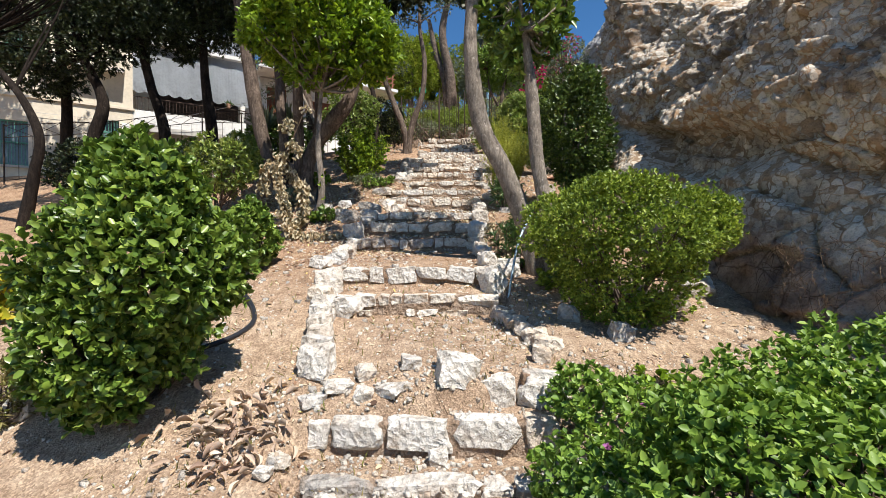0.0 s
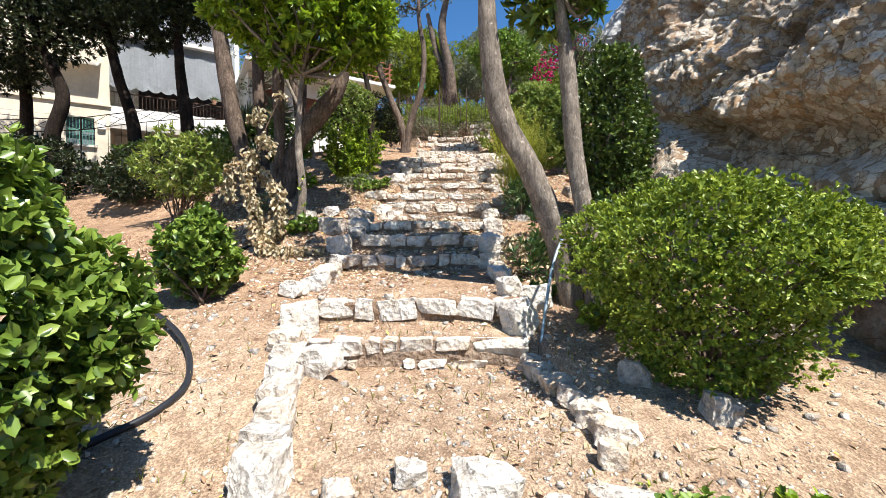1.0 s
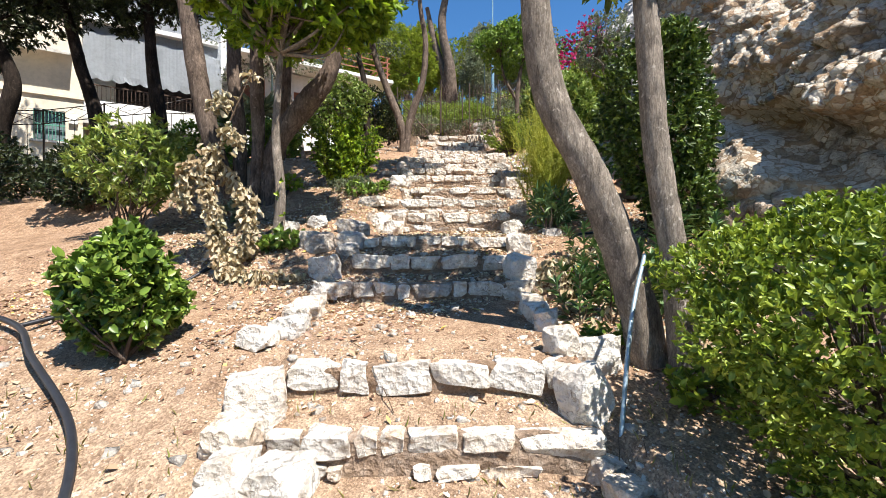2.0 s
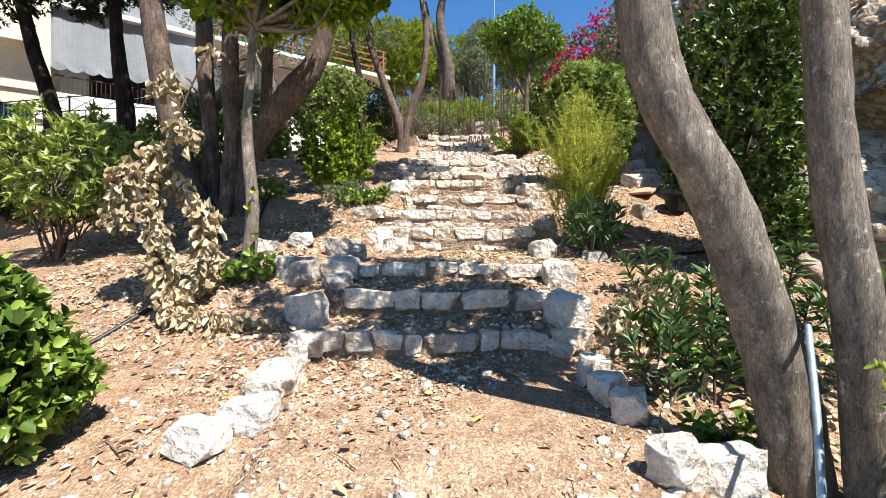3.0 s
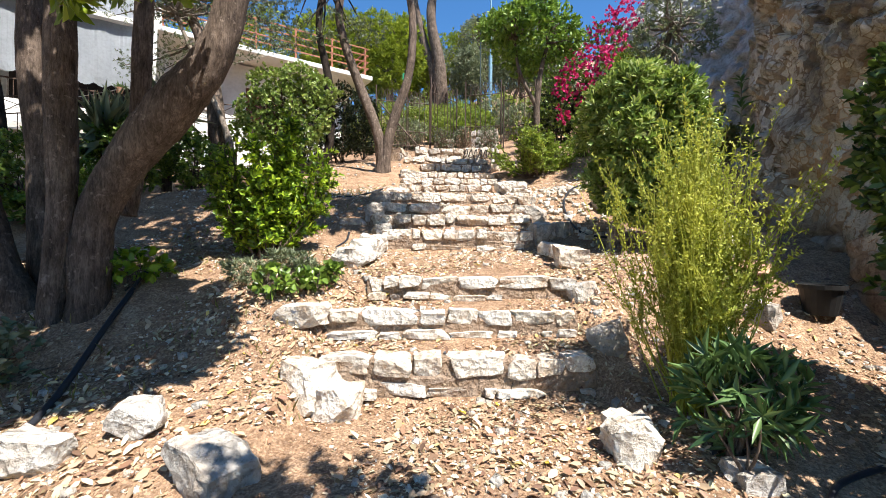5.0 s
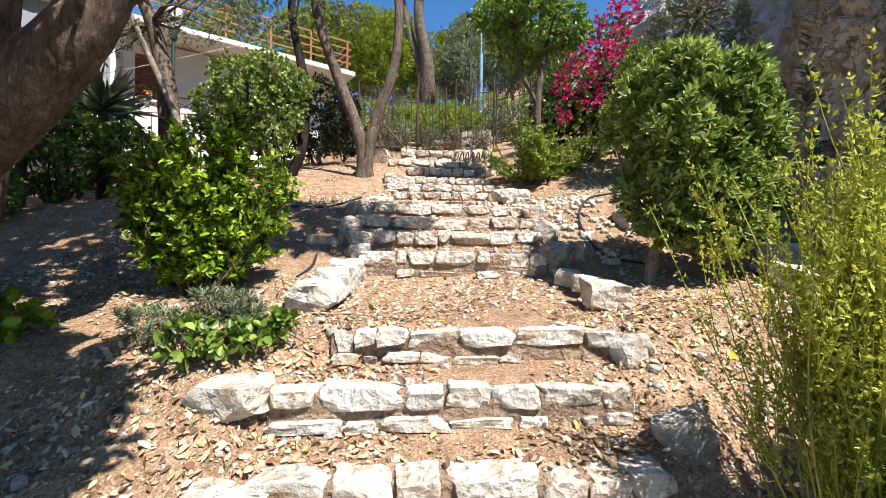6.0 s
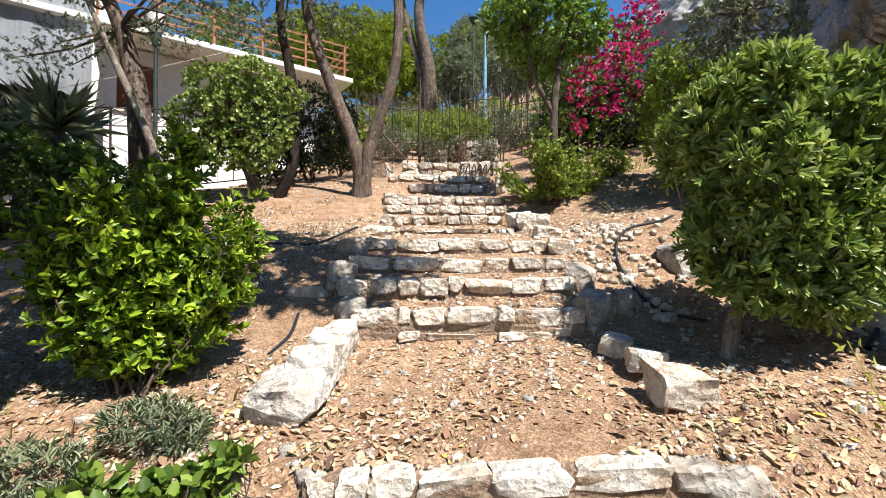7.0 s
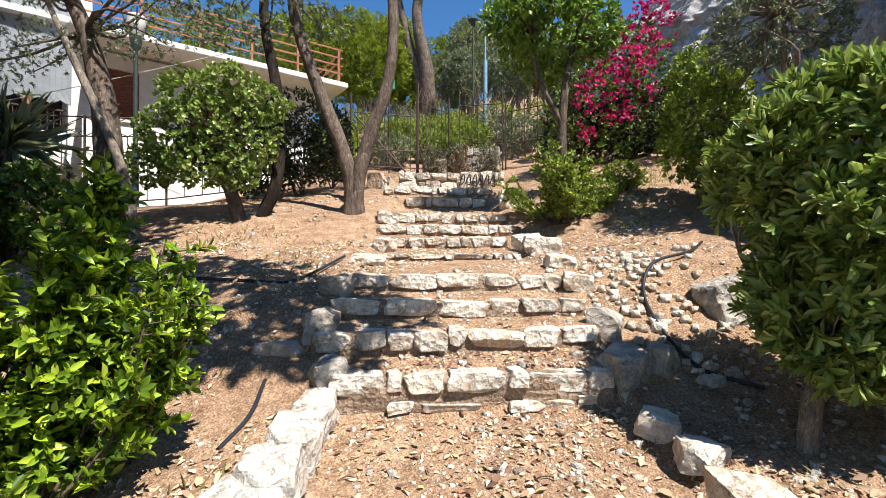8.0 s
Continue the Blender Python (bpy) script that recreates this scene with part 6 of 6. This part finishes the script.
def gate(a, b, z, h, label):
    """Upright bars under pointed arches between two rails."""
    a, b = Vector(a), Vector(b)
    L = (b - a).length
    g = thing("iron_gate", (a.x, a.y, z), label, "gate", "iron gates at the stair's head")
    P = lambda s, zz: Vector((a.x + (b.x - a.x) * s, a.y + (b.y - a.y) * s, z + zz))
    for e in (0, 1):
        put("gate_post", tubes("gate_post", [([P(e, -0.3), P(e, h + 0.1)], [0.022, 0.022])], M["iron"], 6, 1), g)
    n = max(3, round(L / 0.17))
    for i in range(1, n):
        put("bar", tubes("bar", [([P(i / n, 0.05), P(i / n, h - 0.05)], [0.009, 0.009])], M["iron"], 5, 1), g)
    for zz in (0.1, h * 0.30, h - 0.35):
        put("rail", tubes("rail", [([P(0, zz), P(1, zz)], [0.014, 0.014])], M["iron"], 5, 1), g)
    for i in range(n - 1):
        put("arch", tubes("arch", [([P(i / n, h - 0.32), P((i + 1) / n, h + 0.02), P(min(1, (i + 2) / n), h - 0.32)], [0.009] * 3)], M["iron"], 4, 3), g)
        put("brace", tubes("brace", [([P(i / n, 0.1), P((i + 1) / n, h * 0.30)], [0.008] * 2)], M["iron"], 4, 1), g)
        put("brace", tubes("brace", [([P((i + 1) / n, 0.1), P(i / n, h * 0.30)], [0.008] * 2)], M["iron"], 4, 1), g)


gate((-1.75, 18.7, 0), (-0.15, 19.0, 0), 6.0, 1.75, "rusty iron fence panel with pointed arches")
gate((-0.12, 19.0, 0), (0.75, 20.0, 0), 6.15, 2.0, "open rusty iron gate leaf with pointed arches")
gate((1.0, 19.6, 0), (2.1, 19.3, 0), 6.3, 1.95, "rusty iron gate leaf with pointed arches")
gate((2.17, 19.24, 0), (3.0, 18.6, 0), 6.3, 1.7, "rusty iron fence panel with pointed arches")
tagged(put("diagonal_bar", tubes("diagonal_bar", [([(-1.65, 18.6, 7.3), (-0.35, 18.3, 5.8)], [0.018, 0.018])], M["iron"], 6, 1)), "slanting rusty iron bar propped at the fence", "bar")
sg = thing("green_sign", (-0.85, 19.1, 7.6), "small blank-looking green park sign on a thin post", "sign")
part("panel", box_bm(pose(-0.85, 19.1, 8.25, 0, 0, 12), (0.30, 0.015, 0.22), 0.004), M["greensign"], sg)
for i in range(2):
    part("line", box_bm(pose(-0.85, 19.088, 8.29 - i * 0.08, 0, 0, 12), (0.2, 0.006, 0.02)), M["milk"], sg)
put("post", tubes("post", [([(-0.85, 19.12, 6.0), (-0.85, 19.12, 8.3)], [0.018, 0.018])], M["iron"], 6, 1), sg)

bp = thing("street_lamp", (2.5, 24.2, hz(2.5, 24.2)), "tall blue-grey painted steel lamp post", "lamp")
put("pole", tubes("pole", [([(2.5, 24.2, hz(2.5, 24.2) - 0.2), (2.5, 24.2, 11.2)], [0.085, 0.08]), ([(2.5, 24.2, 11.2), (2.5, 24.2, 14.5)], [0.035, 0.03])], M["bluepole"], 10), bp)
bq = thing("street_lamp", (2.25, 25.6, hz(2.25, 25.6)), "street lamp with a small dark bowl head", "lamp")
put("pole", tubes("pole", [([(2.25, 25.6, hz(2.25, 25.6) - 0.2), (2.25, 25.6, 13.3)], [0.035, 0.03])], M["lampgrey"], 8), bq)
put("lamp_head", tubes("lamp_head", [([(2.25, 25.6, 13.2), (2.25, 25.6, 13.45), (2.25, 25.6, 13.5)], [0.06, 0.22, 0.03])], M["lampgrey"], 12), bq)

# ---- the wooded hill beyond ----
def hill_tree(x, y, hgt, rx, rz, seed, leaf, label, bark="bark", name="pine_tree", n=900, length=0.20, width=0.016, r=0.22, k=14, lift=0.62):
    z = hz(x, y)
    g = np.random.default_rng(seed)
    pts = [(x, y, z - 0.3), (x + g.normal() * 0.15, y, z + hgt * 0.3), (x + g.normal() * 0.3, y, z + hgt * 0.6), (x + g.normal() * 0.3, y, z + hgt * 0.92)]
    lob = lumpy(g, x, y, z + hgt * lift + rz * 0.3, rx, rx * 0.9, rz, 14, 0.38)
    tree(name, (x, y, z), [(pts, [r, r * 0.8, r * 0.6, r * 0.25])], lob, label, leaf, n, k, length, width, seed, bark, SLIM, 8, 30, depth=0.7)


hill_tree(0.62, 29.0, 10.5, 1.6, 1.4, 101, "pine", "tall pine with a thick grey-brown trunk", r=0.42, n=500, lift=0.85)
tree("pine_limb_tree", (0.3, 29.3, hz(0.3, 29.3)), [([(0.35, 29.3, hz(0.3, 29.3) - 0.2), (0.2, 29.3, 12.3), (-0.4, 29.2, 14.2), (-0.9, 29.2, 16.5)], [0.3, 0.25, 0.2, 0.12])], None, "leaning pine trunk with grey bark", "pine", 1, 1, 0.1, 0.1, 102)
for i, (x, y, hgt, rx, rz) in enumerate(((-1.9, 25.5, 4.6, 1.7, 2.2), (-4.2, 28.0, 5.5, 2.0, 2.4), (-0.4, 32.0, 4.0, 1.5, 2.0), (-1.2, 33.0, 6.2, 1.7, 2.4), (-6.5, 33.0, 7.0, 2.6, 2.7), (3.4, 36.0, 6.0, 2.2, 2.4), (-11, 36, 8, 3.2, 3.2), (1.2, 40, 6, 2.6, 2.6), (6.0, 40.0, 6, 3.0, 2.6), (-16, 40, 9, 4, 4), (-4, 42, 8, 3.2, 3.2))):
    hill_tree(x, y, hgt, rx, rz, 110 + i, "pine", "bright green pine on the hillside", n=1500)
for i, (x, y, hgt, rx, rz) in enumerate(((2.0, 27.5, 3.6, 1.1, 1.6), (3.8, 25.5, 3.4, 1.4, 1.3), (3.2, 31.0, 5.0, 1.9, 2.2), (4.9, 28.0, 4.5, 1.8, 1.8), (4.4, 21.5, 3.0, 1.2, 1.2), (6.0, 31.0, 5.0, 2.5, 2.2), (2.0, 36.0, 4.5, 2.2, 2.0))):
    hill_tree(x, y, hgt, rx, rz, 130 + i, "grey_leaf", "grey-green olive tree on the slope", name="olive_tree", n=1300, length=0.13, width=0.035, r=0.12, k=9)
for i, (x, y, h, w) in enumerate(((2.9, 20.6, 0.75, 0.75), (0.75, 20.4, 0.6, 0.5), (0.2, 21.2, 0.6, 0.6), (-0.9, 20.4, 0.7, 0.7), (1.6, 21.6, 0.8, 0.7), (-2.2, 20.6, 0.7, 0.9), (3.6, 19.3, 0.9, 0.8), (-0.3, 22.5, 0.8, 0.9), (1.2, 23.5, 0.9, 0.9), (2.3, 22.3, 0.9, 0.8), (0.3, 24.5, 0.8, 1.0), (-1.5, 22.3, 0.9, 1.0), (0.95, 20.0, 0.55, 0.35), (-2.8, 22.0, 0.9, 1.2), (3.0, 24.5, 1.0, 1.2), (-0.9, 26.5, 1.0, 1.3), (1.4, 27.0, 1.0, 1.3), (5.0, 24.0, 1.1, 1.3), (-3.5, 25.0, 1.2, 1.5), (0.3, 31.0, 1.3, 1.8), (3.0, 33.0, 1.5, 2.0), (-2.5, 35.0, 1.6, 2.2), (1.0, 38.0, 1.8, 2.4))):
    q = (x, y, hz(x, y))
    bush("hillside_shrub", q, lumpy(G, x, y, q[2] + h * 0.8, w, w * 0.8, h * 0.8, 8), "scrubby yellow-green shrub on the hillside", ("grey_leaf", "privet", "privet")[i % 3], 700, 6, 0.09, 0.028, 150 + i, SLIM)
for bx, by in ((0.35, 18.9), (1.55, 18.45)):
    q = (bx, by, hz(bx, by))
    bush("bare_twig_bush", q, lumpy(G, bx, by, q[2] + 0.45, 0.4, 0.3, 0.42, 6), "dry twiggy bush with few olive leaves", "olive", 220, 5, 0.05, 0.02, int(by * 100), SLIM, stems=34, stem_r=0.010, bark="twig")
q = (0.92, 18.55, hz(0.92, 18.55))
bush("bare_twig_bush", q, lumpy(G, 0.92, 18.55, q[2] + 0.5, 0.35, 0.3, 0.45, 6), "nearly bare brown twiggy bush", "reddish", 90, 4, 0.05, 0.02, 159, SLIM, stems=40, stem_r=0.012, bark="twig")
# bougainvillea under the rock
q = (3.75, 16.9, hz(3.75, 16.9))
bo = bush("bougainvillea", q, [(3.9, 17.0, 6.9, 1.2, 0.7, 1.3), (3.2, 16.7, 7.0, 0.8, 0.5, 0.9), (4.5, 17.2, 8.2, 0.9, 0.6, 1.0), (3.3, 16.9, 6.0, 1.1, 0.6, 0.7)], "bougainvillea in full magenta bloom against the rock", "viburnum", 1500, 6, 0.08, 0.045, 160, stems=14)
g = np.random.default_rng(161)
tips, dirs = lobes_points(g, [(3.55, 16.4, 7.35, 0.55, 0.4, 0.50), (4.1, 16.5, 7.75, 0.62, 0.45, 0.46), (3.1, 16.35, 6.95, 0.38, 0.3, 0.55), (4.5, 16.8, 8.45, 0.65, 0.5, 0.60), (4.85, 16.9, 9.15, 0.55, 0.5, 0.50),
                             (3.85, 16.4, 6.8, 0.40, 0.3, 0.36), (4.5, 16.6, 7.2, 0.40, 0.3, 0.34), (3.4, 16.3, 8.0, 0.40, 0.3, 0.40), (3.1, 16.2, 6.3, 0.22, 0.2, 0.28)], 520, 0.7)
put("bloom", leaf_mesh("bloom", *rosettes(g, tips, dirs, 6, 0.07, 0.06, 1.2), M["magenta"], BROAD), bo, "magenta bracts")
# scrub on the rock's top
for i, (x, y, w, h, lf) in enumerate(((3.9, 8.0, 0.5, 0.25, "drygrass"), (3.8, 6.6, 0.45, 0.25, "drygrass"), (4.2, 9.4, 0.6, 0.4, "grey_leaf"), (5.5, 13.5, 0.9, 0.5, "privet"), (6.3, 16.5, 1.2, 0.8, "privet"), (6.8, 20.0, 1.6, 1.0, "privet"), (5.0, 11.0, 0.8, 0.4, "drygrass"), (5.6, 18.5, 0.9, 0.6, "grey_leaf"), (7.5, 24, 1.8, 1.2, "pine"), (4.6, 10.2, 0.8, 0.5, "olive"), (5.0, 12.4, 0.7, 0.4, "drygrass"), (5.9, 13.8, 0.9, 0.5, "olive"), (6.6, 15.0, 1.0, 0.6, "drygrass"))):
    q = (x, y, hz(x, y))
    bush("rock_scrub", q, lumpy(G, x, y, q[2] + h * 0.7, w, w, h, 8), "scrubby growth on top of the rock", lf, int(500 + 400 * w), 6, 0.09, 0.02, 170 + i, SLIM, lean=0.8)

g = np.random.default_rng(175)
for vy, vz, n, w in ((2.75, 1.25, 150, 0.55), (3.9, 1.25, 60, 0.25), (2.2, 1.0, 90, 0.4)):
    vx = float(np.interp(vy, CLIFF_Y, CLIFF_X)) - 0.1
    runs = []
    for _ in range(n):
        y0, z0 = vy + g.normal(0, w * 0.6), vz + g.uniform(-0.25, 0.25)
        x0 = float(np.interp(y0, CLIFF_Y, CLIFF_X)) - 0.08
        p0 = np.array([x0, y0, z0])
        p1 = p0 + [-g.uniform(0.02, 0.10), g.normal(0, 0.1), g.uniform(-0.05, 0.1)]
        p2 = p1 + [g.uniform(-0.06, 0.04), g.normal(0, 0.12), -g.uniform(0.05, 0.3)]
        runs.append(([p0, p1, p2], [0.003, 0.003, 0.0015]))
    tagged(new("dry_vine", tubes("dry_vine", runs, M["twig"], 4, 4)), "tangle of dry grey vines hanging on the rock", "vine", kind="stuff")

# ---- small growth ----
q = (-4.1, 4.2, hz(-4.1, 4.2))
bush("yellow_leaf_plant", q, lumpy(G, -4.1, 4.2, q[2] + 0.28, 0.36, 0.3, 0.24, 5), "plant with large yellowing leaves", "yellow_leaf", 60, 5, 0.14, 0.12, 180, BROAD)
q = (-2.85, 2.75, hz(-2.85, 2.75))
bush("grassy_herb", q, lumpy(G, -2.85, 2.75, q[2] + 0.2, 0.25, 0.25, 0.25, 5), "dry grey-green herb tuft", "drygrass", 260, 6, 0.06, 0.01, 181, SLIM, lean=1.0)
for hx, hy, hw, sd in ((-1.5, 9.45, 0.22, 182), (-1.75, 9.2, 0.2, 183), (-1.35, 9.4, 0.12, 184)):
    q = (hx, hy, hz(hx, hy))
    bush("grassy_herb", q, lumpy(G, hx, hy, q[2] + hw * 0.4, hw, hw, hw * 0.5, 5), "dry grey-green herb tuft", "grey_leaf", int(900 * hw), 6, 0.05, 0.008, sd, SLIM, lean=0.9, stem_r=0.003)
for i, (x, y, w, lf, L) in enumerate(((-1.85, 7.05, 0.22, "viburnum", 0.07), (-2.0, 7.0, 0.14, "viburnum", 0.07), (-1.5, 9.02, 0.2, "viburnum", 0.06), (-1.28, 9.05, 0.15, "viburnum", 0.06), (-1.05, 9.2, 0.12, "viburnum", 0.06), (-1.15, 9.12, 0.13, "viburnum", 0.06),
                                      (-2.6, 9.15, 0.28, "citrus", 0.07), (-2.9, 8.3, 0.3, "grey_leaf", 0.06), (0.93, 3.15, 0.16, "privet", 0.025), (1.5, 3.0, 0.16, "citrus", 0.05), (-3.1, 5.9, 0.2, "lantana", 0.06), (1.22, 4.82, 0.2, "privet", 0.06), (1.5, 4.95, 0.24, "privet", 0.06), (1.0, 5.45, 0.16, "viburnum", 0.06), (1.05, 6.35, 0.2, "citrus", 0.035), (1.3, 6.1, 0.18, "lantana", 0.045), (1.55, 5.95, 0.2, "oleander", 0.07))):
    q = (x, y, hz(x, y))
    bush("ground_plant", q, lumpy(G, x, y, q[2] + w * 0.5, w, w, w * 0.6, 4), "low leafy plant on dry soil", lf, int(220 * w), 5, L, L * 0.7, 190 + i, BROAD, stems=5, stem_r=0.005)
q = (-2.02, 7.24, hz(-2.02, 7.24))
g = np.random.default_rng(201)
tips = np.array([[-2.0, 7.2, q[2] + z] for z in (0.35, 0.45, 0.5, 0.62)]) + g.normal(size=(4, 3)) * 0.03
sp = thing("side_shoot", (-2.0, 7.22, q[2] + 0.3), "yellow-green side shoot on the orange tree trunk", "shoot")
put("foliage", leaf_mesh("foliage", *rosettes(g, tips, unit(g.normal(size=(4, 3)) + [0.4, -0.8, 0.3]), 5, 0.055, 0.030, 1.0), M["bright"], BROAD), sp)
g = np.random.default_rng(202)
tips, dirs = lobes_points(g, [(1.75, 1.75, 0.45, 1.2, 0.82, 0.55)], 26, 0.02)
fl = [i for i in range(26) if dirs[i][2] > 0.2]
for i in fl[:9]:
    ft = thing("lantana_flower", tips[i], "small lilac lantana flower head", "flower", "lantana flowers")
    put("petals", leaf_mesh("petals", *rosettes(g, tips[i:i + 1] + [[0, 0, 0.03]], dirs[i:i + 1], 14, 0.02, 0.016, 1.1), M["lilac"], BROAD), ft)

# grass tufts, fallen leaves, pebbles, twigs
def scatter(g, n, y0, y1, x0, x1, dense=None):
    out = []
    while len(out) < n:
        x, y = g.uniform(x0, x1, 4 * n), g.uniform(y0, y1, 4 * n)
        cl = np.sin(x * 2.3 + 1) * np.sin(y * 1.9) + np.sin(x * 5.1 - y * 3.7) * 0.6
        keep = g.uniform(-1.3, 1.3, 4 * n) < cl
        ok = keep & (x < np.interp(y, CLIFF_Y, CLIFF_X) - 0.1)
        out += list(zip(x[ok], y[ok]))
    p = np.array(out[:n])
    return np.column_stack([p, height(p[:, 0], p[:, 1])])


def slope_normal(p):
    e = 0.04
    dx = (height(p[:, 0] + e, p[:, 1]) - height(p[:, 0] - e, p[:, 1])) / (2 * e)
    dy = (height(p[:, 0], p[:, 1] + e) - height(p[:, 0], p[:, 1] - e)) / (2 * e)
    return unit(np.column_stack([-dx.clip(-1, 1), -dy.clip(-1, 1), np.ones(len(p))]))


g = np.random.default_rng(210)
for mat, n, box, L in (("litter", 1200, (4.8, 6.0, -4.2, 2.6), 0.038), ("litter", 15000, (5.8, 9.7, -4.2, 2.6), 0.038), ("litter", 4500, (9.5, 13.5, -4.2, 2.6), 0.034), ("litter", 1500, (2.2, 5.0, -3.5, 3.2), 0.036), ("reddish", 6500, (5.2, 11.0, -4.5, 3.0), 0.036), ("dead", 6500, (6.0, 10.5, -3.5, 1.6), 0.037), ("litter", 2000, (12, 17, -4, 4), 0.045), ("dead", 900, (5.3, 6.6, 0.6, 2.0), 0.06)):
    P = scatter(g, n, *box)
    N = unit(slope_normal(P) + g.normal(size=P.shape) * 0.26)
    A = unit(np.cross(N, g.normal(size=P.shape)))
    Ls = np.clip(g.lognormal(-0.15, 0.45, n), 0.35, 1.9) * L * 0.92
    tagged(new("leaf_litter", leaf_mesh("leaf_litter", P + N * 0.006, A, N, Ls, Ls * g.uniform(0.32, 0.68, n), M[mat], CRUMB)), "dry brown and yellow fallen leaves on the soil", "fallen leaves", kind="stuff")
P = np.column_stack([g.normal(-1.32, 0.2, 170), g.normal(2.68, 0.16, 170), np.zeros(170)])
P[:, 2] = height(P[:, 0], P[:, 1]) + g.uniform(0, 0.08, 170) * np.exp(-((P[:, 0] + 1.32) ** 2 + (P[:, 1] - 2.68) ** 2) / 0.05)
A = unit(g.normal(size=P.shape) + [0.4, -0.5, -0.5])
lt = tagged(new("dry_branch", leaf_mesh("dry_branch", P + [0, 0, 0.03], A, g.normal(size=P.shape) + [0, 0, 1.2], g.uniform(0.06, 0.11, 170), 0.045, M["pinkish"], CURL)), "heap of dried pinkish-tan leaves on cut twigs", "dry leaves", kind="stuff")


def pebbles(name, P, size, mat, label):
    """Small broken stones, each a block with its corners knocked about."""
    n = len(P)
    t = np.array([[-0.7, -0.7, -0.5], [0.7, -0.7, -0.5], [0.7, 0.7, -0.5], [-0.7, 0.7, -0.5], [-0.6, -0.6, 0.5], [0.6, -0.6, 0.5], [0.6, 0.6, 0.5], [-0.6, 0.6, 0.5]])
    f = np.array([[3, 2, 1, 0], [4, 5, 6, 7], [0, 1, 5, 4], [1, 2, 6, 5], [2, 3, 7, 6], [3, 0, 4, 7]])
    s = size[:, None, None] * g.uniform(0.55, 1.2, (n, 8, 1))
    a = g.uniform(0, 6.28, n)
    c, d = np.cos(a), np.sin(a)
    tx = t[None, :, 0] * c[:, None] - t[None, :, 1] * d[:, None] * 0.7
    ty = t[None, :, 0] * d[:, None] + t[None, :, 1] * c[:, None] * 0.7
    v = P[:, None, :] + np.stack([tx, ty, np.broadcast_to(t[None, :, 2], tx.shape)], -1) * s
    tagged(new(name, fast_mesh(name, v.reshape(-1, 3), (f[None] + np.arange(n)[:, None, None] * 8).reshape(-1, 4), mat)), label, "pebbles", kind="stuff")


P = scatter(g, 21000, 1.4, 13.5, -3.6, 2.8)
pebbles("gravel", P, np.clip(g.lognormal(-4.7, 0.6, 21000), 0.003, 0.045), M["lime"], "small pale stones scattered on the soil")
P = scatter(g, 700, 2.2, 16, -3.5, 3.2)
pebbles("gravel", P, g.uniform(0.02, 0.055, 700), M["grey"], "fist-sized grey stones scattered on the soil")
P = np.column_stack([g.normal(1.6, 0.28, 190), g.uniform(10.6, 12.2, 190), np.zeros(190)])
P[:, 2] = height(P[:, 0], P[:, 1]) + 0.015
pebbles("gravel", P, g.uniform(0.02, 0.065, 190), M["lime"], "heap of loose grey stones beside the steps")
P = np.column_stack([g.normal(0.0, 0.6, 500), g.uniform(2.3, 3.3, 500), np.zeros(500)])
P[:, 2] = height(P[:, 0], P[:, 1]) + 0.005
pebbles("gravel", P, g.uniform(0.008, 0.032, 500), M["lime"], "pale stone chips on the lowest steps")
P = scatter(g, 900, 2.5, 14, -4, 3)
runs = []
for p in P[:170]:
    d = unit(g.normal(size=3) * [1, 1, 0])
    L = g.uniform(0.06, 0.3)
    e = p + d * L
    e[2] = hz(e[0], e[1])
    runs.append(([p + [0, 0, 0.01], (p + e) / 2 + [0, 0, 0.02], e + [0, 0, 0.01]], [0.003, 0.003, 0.0015]))
tagged(new("fallen_twigs", tubes("fallen_twigs", runs, M["twig"], 4, 2)), "thin dry twigs lying on the soil", "twigs", kind="stuff")
for (n, box, mat, h) in ((700, (8.0, 14, -3.2, -1.0), "drygrass", 0.07), (900, (2.0, 5.0, -3.5, 1.5), "drygrass", 0.06), (1000, (13.2, 15.5, 2.2, 4.5), "privet", 0.07)):
    P = scatter(g, n, *box)
    A = unit(g.normal(size=P.shape) * 0.5 + [0, 0, 1])
    tagged(new("dry_grass", leaf_mesh("dry_grass", P, A, g.normal(size=P.shape), g.uniform(0.5, 1.4, n) * h, 0.006, M[mat], SLIM)), "sparse dry grass blades", "grass", kind="stuff")
